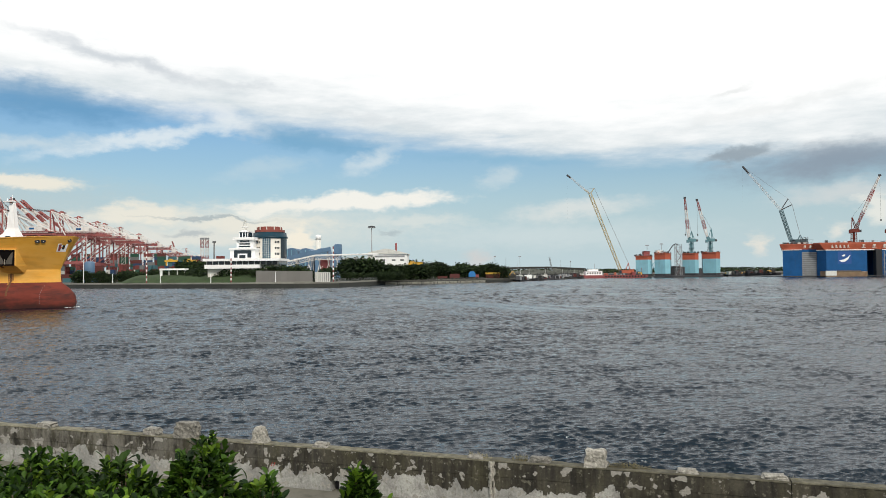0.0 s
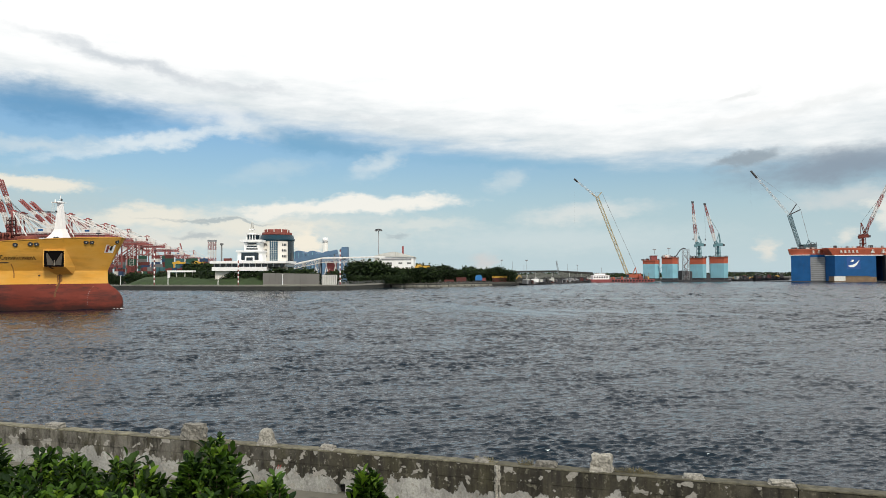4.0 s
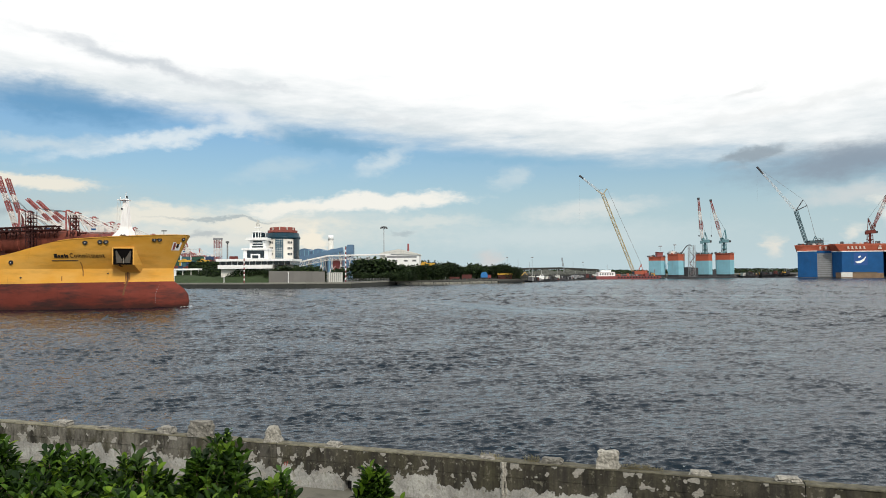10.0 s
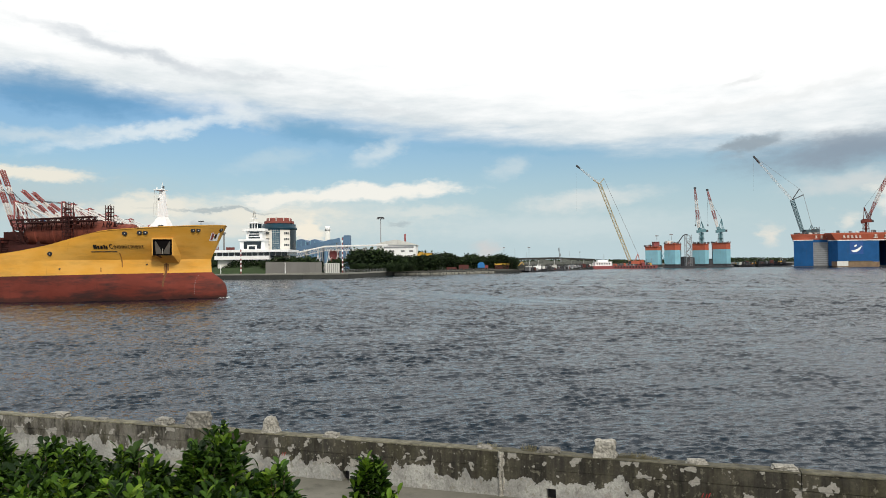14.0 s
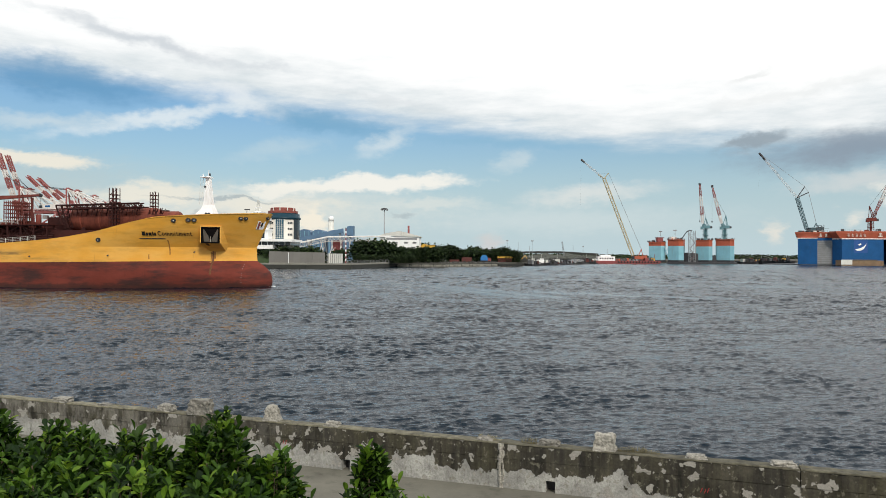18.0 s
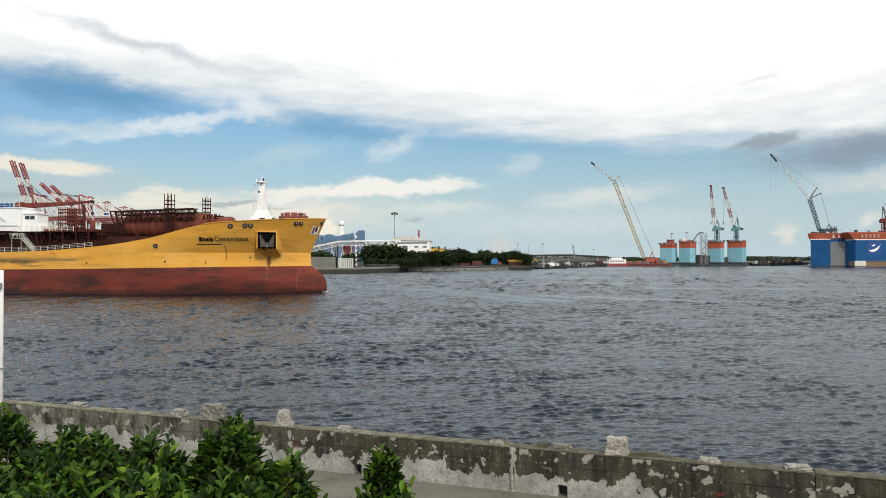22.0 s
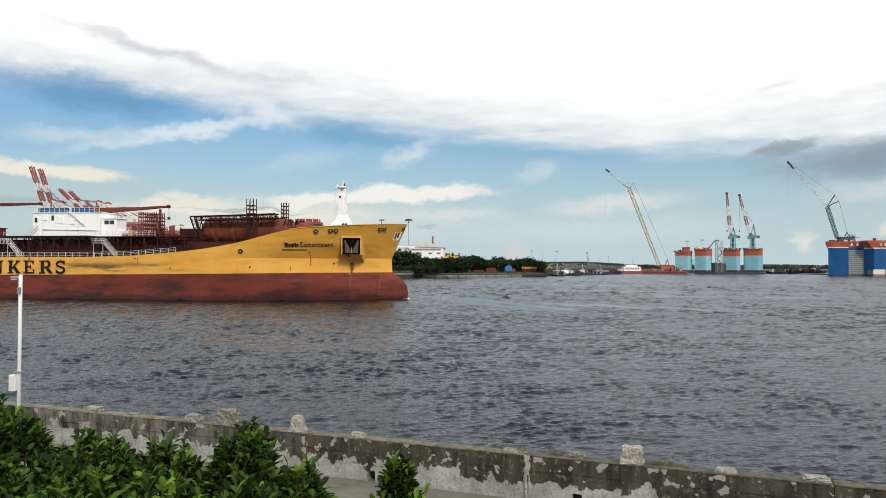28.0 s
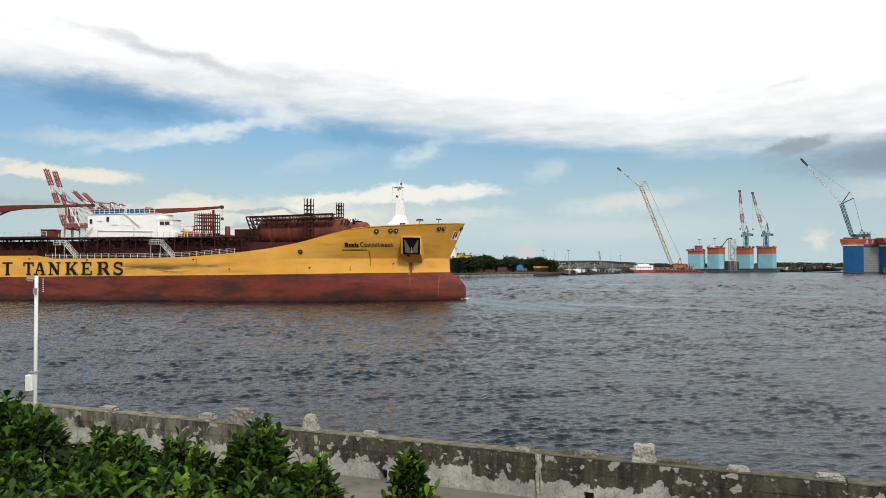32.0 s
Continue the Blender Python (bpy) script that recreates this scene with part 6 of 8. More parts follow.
# ---- harbour office ----
def build_office():
    ob = thing("harbour_office", "white stepped harbour office with a round glass tower", "building", (0, 0, 2.2))
    z = lambda h: h - 2.2
    wing = part("podium", Shape().box(-119.5, -83, 367, 386, 0, z(9.4)), M_STONE, ob)
    part("podium_band", Shape().box(-120.4, -92.5, 364.5, 387, z(9.4), z(11.3)), M_WHITE, wing)
    part("podium_glass", Shape().box(-120.0, -83.2, 365.6, 386.5, z(11.304), z(13.1)), M_GLASS, wing)
    for k in range(13):
        part("mullion", Shape().box(-119.6 + k * 3, -119.35 + k * 3, 365.3, 365.596, z(11.304), z(13.1)), M_OFFWHITE, wing)
    part("podium_roof", Shape().box(-121, -82.5, 363.6, 388, z(13.104), z(14.35)), M_WHITE, wing)
    # stepped bridge-like front
    step = part("lower_tier", Shape().box(-108.4, -95.7, 368, 384, z(14.354), z(19.0)), M_WHITE, ob)
    part("tier_roof", Shape().box(-109, -95.2, 367.2, 384.5, z(19.004), z(19.8)), M_WHITE, step)
    part("tier_glass", Shape().box(-106.4, -97.6, 367.8, 367.996, z(14.9), z(18.6)), M_GLASS, step)
    part("porch", Shape().box(-104.4, -99.6, 367.2, 367.79, z(14.4), z(16.9)), M_WHITE, step)
    part("porch_glass", Shape().box(-103.6, -100.4, 367.1, 367.196, z(14.6), z(16.2)), M_GLASS, step)
    mid = part("middle_tier", Shape().box(-105.4, -97.2, 369, 382, z(19.804), z(24.0)), M_WHITE, ob)
    for k in range(3):
        part("window_band", Shape().box(-104.2 + 0.3 * k, -98.4 - 0.3 * k, 368.9, 368.996, z(20.2 + k * 1.35), z(20.95 + k * 1.35)), M_GLASS, mid)
    part("tier_roof", Shape().box(-107, -96, 367.5, 383, z(24.004), z(25.3)), M_WHITE, mid)
    top = part("lookout", Shape().box(-104.0, -99.8, 370, 378, z(25.304), z(28.0)), M_GLASS, ob)
    for x in (-104.1, -102.6, -101.2, -99.9):
        part("column", Shape().box(x - 0.15, x + 0.15, 369.7, 369.996, z(25.304), z(28.0)), M_WHITE, top)
    part("lookout_roof", Shape().box(-104.5, -99.4, 369.3, 378.5, z(28.004), z(28.5)), M_WHITE, top)
    lantern = part("lantern", Shape().box(-103.3, -100.7, 371, 374, z(28.504), z(28.9)).box(-103.4, -100.6, 370.8, 374.2, z(30.6), z(30.95)), M_WHITE, top)
    for x in (-103.15, -102.3, -101.6, -100.85):
        part("lantern_post", Shape().beam((x, 371.1, z(28.9)), (x, 371.1, z(30.6)), 0.11, 4), M_OFFWHITE, lantern)
    part("lantern_rail", Shape().box(-103.3, -100.7, 370.9, 371.0, z(29.5), z(29.65)).box(-103.3, -100.7, 370.9, 371.0, z(30.0), z(30.12)), M_OFFWHITE, lantern)
    part("mast_frame", Shape().truss((-102, 372, z(30.95)), (-102, 372, z(34.4)), 1.5, 0.7, 4, 0.1).beam((-103.0, 372, z(32.4)), (-101.0, 372, z(32.4)), 0.1, 4).beam((-102.8, 372, z(33.4)), (-101.2, 372, z(33.4)), 0.08, 4), M_OFFWHITE, top, "thin lattice signal mast")
    part("antenna", Shape().turned([(0.07, z(34.4)), (0.05, z(36.4))], 6, (-102, 372)), M_OFFWHITE, top)
    # round tower
    tower = part("round_tower", Shape().turned([(8.7, 0), (8.7, z(25.0))], 40, (-92, 384)), M_STONE, ob, "beige clad round tower", True)
    def arc(a0, a1, r, z0, z1, name, mat, parent, n=8):
        s = Shape()
        v = []
        for i in range(n + 1):
            a = radians(a0 + (a1 - a0) * i / n)
            v += [(-92 + math.sin(a) * r, 384 - math.cos(a) * r, z0), (-92 + math.sin(a) * r, 384 - math.cos(a) * r, z1)]
        s.add(v, [(2 * i, 2 * i + 2, 2 * i + 3, 2 * i + 1) for i in range(n)])
        return part(name, s, mat, parent)
    arc(-12, 16, 8.85, z(14.4), z(25.2), "glass_strip", M_BLUEGLASS, tower)
    for k in range(9):
        arc(-12, 16, 8.9, z(15.3 + k * 1.15), z(15.4 + k * 1.15), "glazing_bar", M_OFFWHITE, tower, 6)
    for a in (-12, -5, 2, 9, 16):
        arc(a - 0.4, a + 0.4, 8.9, z(14.4), z(25.2), "glazing_bar", M_OFFWHITE, tower, 1)
    arc(52, 118, 8.85, z(8), z(25.2), "side_glass", M_GLASS, tower, 12)
    arc(-118, -60, 8.85, z(14.4), z(25.2), "side_glass", M_GLASS, tower, 12)
    for lv in range(3):
        for base in (-38, 30):
            for j in range(3):
                a = base + j * 6.0
                arc(a, a + 4.2, 8.86, z(16.4 + lv * 3.05), z(17.5 + lv * 3.05), "window", M_GLASS, tower, 2)
    ringp = part("glass_crown", Shape().turned([(8.8, z(25.0)), (9.35, z(25.3)), (9.35, z(26.1)), (9.0, z(26.2)), (8.6, z(28.1)), (6.5, z(28.4))], 40, (-92, 384)), M_TEALGLASS, ob, "blue glass crown storey", True)
    drum = part("roof_drum", Shape().turned([(7.9, z(28.4)), (7.9, z(29.6)), (6.6, z(29.65)), (6.6, z(31.0)), (6.2, z(31.3))], 16, (-92, 384)), M_ROOFRED, ob, "red brown roof drum")
    for k in range(5):
        a = radians(-66 + k * 33)
        part("rib", Shape().beam((-92 + math.sin(a) * 6.8, 384 - math.cos(a) * 6.8, z(28.4)), (-92 + math.sin(a) * 6.8, 384 - math.cos(a) * 6.8, z(31.4)), 0.3, 4), M_STONE, drum)


build_office()


# ---- works behind the office ----
ob = thing("chimney", "tall pale banded works chimney", "chimney", (-96.6, 560, 2.2))
part("shaft", Shape().turned([(2.4, 0), (2.1, 30)], 16), M_OFFWHITE, ob, smooth=True)
part("top_band", Shape().turned([(2.15, 30), (2.1, 33.6), (1.7, 33.8)], 16), M_WHITE, ob, smooth=True)
for x, c in ((-200, M_CRANERED), (-196, M_CRANEWHITE)):
    ob = thing("lattice_mast", "red and white lattice works mast", "mast", (x, 600, 2.2), group="works masts")
    for k in range(5):
        part("mast_stage", Shape().truss((0, 0, k * 6.6), (0, 0, k * 6.6 + 6.5), 2.2, 2.2, 3, 0.2), (M_CRANERED, M_CRANEWHITE)[k % 2], ob)
    part("mast_head", Shape().box(-1.6, 1.6, -1, 1, 33, 34.5), M_GREY, ob)
ob = thing("chimney", "thin grey works chimney", "chimney", (-190, 600, 2.2))
part("shaft", Shape().turned([(0.7, 0), (0.6, 31)], 12), M_GREYBOX, ob, smooth=True)
part("platform", Shape().turned([(0.6, 30.0), (1.5, 30.2), (1.5, 31.6), (0.6, 31.8)], 10), M_GREYBOX, ob)
for x, w, top in ((-100.3, 8.2, 23.3), (-91.2, 8.4, 23.1), (-80.5, 8.6, 22.9)):
    ob = thing("storage_dome", "blue sheeted storage hall with a bulging roof", "storage hall", (x, 485, 2.2), group="blue storage halls")
    r = w / 2
    part("shell", Shape().prism([(-r, 0), (-r, top - 6), (-r * 0.9, top - 3.8), (-r * 0.55, top - 2.5), (0, top - 2.1), (r * 0.55, top - 2.5), (r * 0.9, top - 3.8), (r, top - 6), (r, 0)], -6, 12), M_SHEDBLUE, ob)
    for k in (-0.5, 0, 0.5):
        part("rib", Shape().box(r * k * 1.4 - 0.1, r * k * 1.4 + 0.1, -6.15, -6.004, 0, top - 3.4), M_SKYBLUE, ob)
ob = thing("transfer_tower", "blue sheeted conveyor transfer tower", "tower", (-70, 480, 2.2))
part("body", Shape().prism([(-2.6, 0), (-2.6, 21), (-1.2, 23.3), (2.4, 23.3), (2.4, 0)], -3, 4), M_SHEDBLUE, ob)
part("window", Shape().box(-1.5, 1.2, -3.1, -3.004, 15, 17), M_GLASS, ob)
ob = thing("conveyor", "blue inclined conveyor gallery on trestles", "conveyor", (0, 425, 0))
part("gallery", Shape().beam((-93, 0, 15.0), (-66, 0, 20.8), 1.7, 4), M_SHEDBLUE, ob)
for x, h in ((-86, 16), (-77, 18), (-68, 20)):
    part("trestle", Shape().beam((x - 1.5, 0, 2), (x, 0, h), 0.3, 4).beam((x + 1.5, 0, 2), (x, 0, h), 0.3, 4), M_GREY, ob)
ob = thing("conveyor", "white lattice conveyor bridge on trestles", "conveyor", (0, 403, 0))
part("bridge_deck", Shape().beam((-89, 0, 12.7), (-71, 0, 16.5), 0.55, 4).beam((-71, 0, 16.5), (-36, 0, 17.0), 0.55, 4), M_WHITE, ob)
part("bridge_truss", Shape().truss((-89, 0, 11.4), (-71, 0, 15.2), 2.2, 2.2, 9, 0.18).truss((-71, 0, 15.2), (-40, 0, 15.6), 2.4, 2.4, 14, 0.18), M_CRANEWHITE, ob)
for x in (-82, -75, -69, -64, -59, -54, -48):
    part("trestle", Shape().beam((x - 1.8, 0, 2), (x + 0.6, 0, 15), 0.25, 4).beam((x + 2.4, 0, 2), (x - 0.6, 0, 15), 0.25, 4).beam((x - 1.6, 0, 7), (x + 2.0, 0, 10.5), 0.16, 4), M_CRANEWHITE, ob)
part("red_frame", Shape().box(-69, -64, 3, 6, 8, 14.6), M_CRANERED, ob)
part("chute", Shape().beam((-89, 0, 12.6), (-95, 0, 10.2), 0.7, 4), M_YELLOW, ob)
ob = thing("light_mast", "tall floodlight mast with a lamp platform", "light mast", (-42.4, 430, 2.2))
part("shaft", Shape().turned([(0.38, 0), (0.2, 31.6)], 10), M_GREY, ob, smooth=True)
part("lamp_ring", Shape().turned([(0.4, 31.0), (2.0, 31.3), (2.0, 31.9), (0.4, 32.3)], 14), M_DARK, ob)
for k in range(8):
    a = k * math.pi / 4
    part("floodlight", Shape().box(2.0 * math.cos(a) - 0.3, 2.0 * math.cos(a) + 0.3, 2.0 * math.sin(a) - 0.3, 2.0 * math.sin(a) + 0.3, 30.8, 31.4), M_GREY, ob)
ob = thing("warehouse", "white warehouse with a low pitched grey roof", "warehouse", (0, 432, 2.2))
part("hall", Shape().box(-41, -21.2, -10, 16, 0, 15.2), M_WHITE, ob)
part("side_hall", Shape().box(-44, -41.004, -9, 16, 0, 15.8), M_OFFWHITE, ob)
part("roof", Shape().prism([(-44.2, 15.9), (-40.5, 17.0), (-33, 18.3), (-29, 17.6), (-20.6, 15.3), (-20.6, 14.9), (-44.2, 15.5)], -10.6, 16), M_OFFWHITE, ob)
part("window_strip", Shape().box(-40, -22.5, -10.09, -10.004, 13.2, 14.3), M_GREY, ob)
for x in (-36, -30, -25):
    part("louvre", Shape().box(x, x + 2.2, -10.08, -10.004, 11, 12), M_GREYBOX, ob)
ob = thing("chimney", "slim dark red works chimney", "chimney", (-28.3, 436, 17.0))
part("shaft", Shape().turned([(0.6, 0), (0.55, 7.2)], 10), M_CRANERED, ob, smooth=True)
ob = thing("loader", "yellow loading machine among the trees", "machine", (-18, 440, 2.2))
part("body", Shape().box(-3, 5.6, -1.5, 1.5, 8, 10.2), M_YELLOW, ob)
part("cab", Shape().box(-2, 0.5, -1.6, 1.6, 10.204, 10.9), M_YELLOW, ob)
part("leg", Shape().box(-2.6, -2.0, -1, 1, 0, 7.996), M_YELLOW, ob)
part("leg", Shape().box(3.0, 3.6, -1, 1, 0, 7.996), M_YELLOW, ob)


# ---- clutter on the low quay ----
def container(name_label, mat, x, y, z, l=6.0, h=2.5, group="containers in the yard", turn=0.0):
    ob = thing("container", name_label, "container", (x, y, z), turn, group)
    part("body", Shape().box(0, l, 0, 2.4, 0, h), mat, ob)
    s = Shape()
    k = 0.3
    while k < l - 0.3:
        s.box(k, k + 0.18, -0.05, -0.004, 0.15, h - 0.15)
        k += 0.45
    part("corrugation", s, mat, ob)
    return ob


for x, y, c, l, h in ((-22, 440, M_BROWNBOX, 5.5, 2.4), (-15.5, 441, M_GREYBOX, 5, 2.0), (-9.5, 441, M_GREYBOX, 4, 1.6), (-3.5, 442, M_BROWNBOX, 6, 1.6), (4.0, 443, M_BROWNBOX, 6, 3.0), (-27, 439, M_GREYBOX, 4, 1.8)):
    container("faded steel container on the low quay", c, x, y, 2.2, l, h, "containers on the low quay")
M_TARP = surface("blue tarpaulin", (0.02, 0.16, 0.42), 0.5, vary=0.2, scale=1, bump=0.3)
ob = thing("lorry", "small lorry with a blue tarpaulin and red cab", "lorry", (15.5, 442, 2.2))
part("tarpaulin", Shape().prism([(0, 1.2), (0, 3.2), (1.0, 4.4), (3.2, 4.6), (4.2, 3.0), (4.2, 1.2)], -1.2, 1.2), M_TARP, ob)
part("cab", Shape().box(4.3, 6.2, -1.1, 1.1, 0.6, 2.6), M_CRANERED, ob)
part("chassis", Shape().box(0, 6.2, -1, 1, 0.5, 1.19), M_DARK, ob)
for u in (1, 2.2, 5.2):
    part("wheel", Shape().beam((u, -1.15, 0.5), (u, -0.9, 0.5), 0.5, 12), M_RUBBER, ob)
ob = thing("site_shed", "long brown shed with a yellow roof", "shed", (27.2, 459, 2.2))
part("wall", Shape().box(0, 8.6, 0, 4, 0, 2.6), M_BROWNBOX, ob)
part("roof", Shape().box(-0.3, 8.9, -0.3, 4.3, 2.604, 3.7), M_YELLOW, ob)
ob = thing("excavator", "small yellow tracked excavator with raised arm", "excavator", (42.6, 475, 2.2))
part("tracks", Shape().box(-1.6, 1.6, -1.2, 1.2, 0, 0.8), M_DARK, ob)
part("house", Shape().box(-1.3, 1.1, -1.1, 1.1, 0.9, 2.5), M_YELLOW, ob)
part("boom", Shape().beam((0.8, 0, 2.0), (3.2, 0, 4.3), 0.3, 4).beam((3.2, 0, 4.3), (4.6, 0, 2.2), 0.22, 4), M_YELLOW, ob)
part("bucket", Shape().prism([(4.2, 1.2), (5.0, 1.3), (4.9, 2.2), (4.4, 2.2)], -0.5, 0.5), M_DARK, ob)
rnd = random.Random(41)
s = Shape()
for k in range(900):
    x = rnd.uniform(42, 118)
    y = 470 + (x - 42) * 2.0 + rnd.uniform(-6, 30)
    r = rnd.uniform(0.3, 1.0)
    h = rnd.uniform(0.3, 2.4) * (0.6 + 0.6 * noise.noise((x * 0.07, 0, 0)) + 0.3)
    s.slab(x, y, 1.0, 2.2 + h, r * 2, r * 1.6, -r * rnd.uniform(0.2, 0.6))
solid("rubble_bank", s, M_ROCK, "heaped dark rubble and scrap along the shore", "rubble", "stuff")
rnd = random.Random(43)
s = Shape()
for k in range(160):
    x = rnd.uniform(-28, 26)
    y = 404 + (x > -8) * (x + 8) * 1.1 + rnd.uniform(1, 30)
    r = rnd.uniform(0.3, 0.9)
    s.slab(x, y, 1.5, 2.2 + rnd.uniform(0.2, 1.0), r * 2, r * 1.6, -r * rnd.uniform(0.2, 0.5))
solid("rubble_bank", s, M_ROCK, "scattered stones and scrap on the low quay", "rubble", "stuff")


M_FLOAT = surface("weathered grey float", (0.19, 0.185, 0.155), 0.85, vary=0.35, scale=1.6, bump=0.3, dirt=(0.05, 0.05, 0.04), dirt_amount=0.7)


def mooring_float(x, y, l, turn, mat):
    """A long weathered concrete float with rounded ends, timber fenders and two bollards."""
    ob = thing("mooring_float", "long weathered grey concrete float moored along the low quay", "pontoon", (x, y, 0), turn, "floats along the low quay")
    rings = [[(u, -1.2 * w, -0.4), (u, 1.2 * w, -0.4), (u, 1.4 * w, 0.5), (u, 1.2 * w, z), (u, -1.2 * w, z), (u, -1.4 * w, 0.5)] for u, w, z in ((0, 0.6, 1.0), (0.5, 0.95, 1.35), (l * 0.5, 1.0, 1.42), (l - 0.5, 0.95, 1.35), (l, 0.6, 1.0))]
    part("float_body", Shape().loft(rings), mat, ob)
    for u in (0.2, 0.8):
        part("bollard", Shape().turned([(0.14, 1.3), (0.14, 1.73), (0.22, 1.78), (0.22, 1.88)], 7, (l * u, 0)), M_DARK, ob)
        part("fender", Shape().box(l * u - 0.14, l * u + 0.14, -1.62, -1.404, 0.3, 1.2), M_BLACK, ob)


rnd = random.Random(61)
for k in range(11):
    u = k * 6.6
    x, y = (-31.5 + u, 396.2 - u * 0.16) if u < 22 else (-8 + (u - 22) * 0.655, 392.6 + (u - 22) * 0.755)
    mooring_float(x, y - 1.2, rnd.uniform(5.9, 6.6), (-9 if u < 22 else 49) + rnd.uniform(-3, 3), M_FLOAT)


def boat(x, y, l, hull, house, lab, turn=0.0, h=1.6):
    ob = thing("work_boat", lab, "boat", (x, y, 0), turn, "moored work boats")
    b = l * 0.14
    rings = [[(u * l, -b * w, -0.5), (u * l, b * w, -0.5), (u * l, b * w * 1.1, z), (u * l, -b * w * 1.1, z)] for u, w, z in ((-0.5, 0.8, h), (-0.3, 1, h * 0.9), (0.25, 1, h), (0.42, 0.6, h * 1.3), (0.5, 0.08, h * 1.5))]
    part("hull", Shape().loft(rings), hull, ob)
    part("wheelhouse", Shape().box(-l * 0.25, l * 0.12, -b * 0.7, b * 0.7, h * 0.9, h + 2.2).box(-l * 0.05, l * 0.1, -b * 0.5, b * 0.5, h + 2.2, h + 3.0), house, ob)
    part("window", Shape().box(-l * 0.04, l * 0.09, -b * 0.52, -b * 0.504, h + 2.4, h + 2.85), M_GLASS, ob)
    part("mast", Shape().beam((0, 0, h + 3), (0, 0, h + 6.0), 0.08, 5), M_OFFWHITE, ob)


boat(57, 480, 13, M_BLACK, M_WHITE, "small white-topped work boat moored at the shore", 8)
boat(72, 510, 12, M_DARK, M_OFFWHITE, "small dark work boat moored at the shore", -5)
boat(90, 545, 12, M_BLACK, M_GREY, "small grey-topped work boat moored at the shore", 15)
boat(50, 468, 11, M_DARK, M_OFFWHITE, "small dark work boat moored at the shore", 4)
boat(104, 574, 14, M_BLACK, M_BROWNBOX, "small brown-topped work boat moored at the shore", -8)
boat(120, 616, 16, M_BLACK, M_OFFWHITE, "small dark work boat moored at the shore", 3)
boat(138, 640, 13, M_BROWNBOX, M_DARK, "small rusty work boat moored at the shore", 10)


def pole_at(x, y, top, lab, head=0.0):
    ob = thing("mast_pole", lab, "pole", (x, y, 2.0), group="distant poles")
    part("shaft", Shape().turned([(0.17, 0), (0.11, top - 2)], 6), M_GREY, ob)
    if head:
        part("head", Shape().box(-head, head, -0.4, 0.4, top - 2, top - 1.2), M_GREY, ob)


for x, y, top, hd in ((69, 650, 19, 1.2), (47, 655, 19.3, 1.0), (56.4, 650, 18.4, 0), (66.5, 650, 15, 0), (130, 800, 18, 0), (141, 800, 16, 0.8), (78, 900, 17, 0)):
    pole_at(x, y, top, "thin distant pole on the shore", hd)
ob = thing("site_crane", "small distant lattice crane", "crane", (99, 655, 2))
part("boom", Shape().truss((0, 0, 0), (-2.6, 0, 17), 1.2, 0.8, 8, 0.14), M_GREY, ob)
ob = thing("bridge_deck", "long low distant dark viaduct", "viaduct", (0, 760, 0))
part("deck", Shape().prism([(50, 9.0), (75, 10.6), (110, 10.8), (150, 8.6), (150, 6.4), (110, 8.6), (75, 8.4), (50, 7.0)], 0, 6), M_ROCK, ob)
for x in range(60, 135, 12):
    part("pier", Shape().box(x, x + 1.4, 1, 4, 2.0, 8.8), M_ROCK, ob)




def spoil_heap():
    """Long grey heaps of dredged stone below the viaduct, built up of tipped loads."""
    rnd = random.Random(52)
    s = Shape()
    for k in range(520):
        x = rnd.uniform(52, 142)
        y = 640 + rnd.uniform(0, 60)
        top = (2.6 + (y - 640) * 0.065) * (0.85 + 0.6 * noise.noise((x * 0.06, y * 0.05, 0))) * min(1.0, 0.45 + (x - 50) / 30, 0.35 + (144 - x) / 25)
        r = rnd.uniform(1.6, 3.4)
        s.slab(x, y, 1.5, 2.0 + max(0.5, top), r * 2, r * 1.8, -r * rnd.uniform(0.45, 0.75))
    solid("spoil_heap", s, M_HEAP, "grey heaps of dredged stone below the viaduct", "spoil", "stuff")


M_HEAP = surface("grey dredged stone", (0.075, 0.08, 0.07), 0.95, vary=0.45, scale=2.5, bump=0.6, dirt=(0.04, 0.045, 0.035), dirt_amount=0.6)
spoil_heap()


# ---- container yard and ship-to-shore cranes ----
M_BOXBLUE = surface("dark blue container paint", (0.018, 0.05, 0.12), 0.6, vary=0.25, scale=5, bump=0.1)
M_BOXRED = surface("dull red container paint", (0.17, 0.035, 0.03), 0.6, vary=0.25, scale=5, bump=0.1)
M_BOXTEAL = surface("teal container paint", (0.04, 0.12, 0.14), 0.6, vary=0.25, scale=5, bump=0.1)


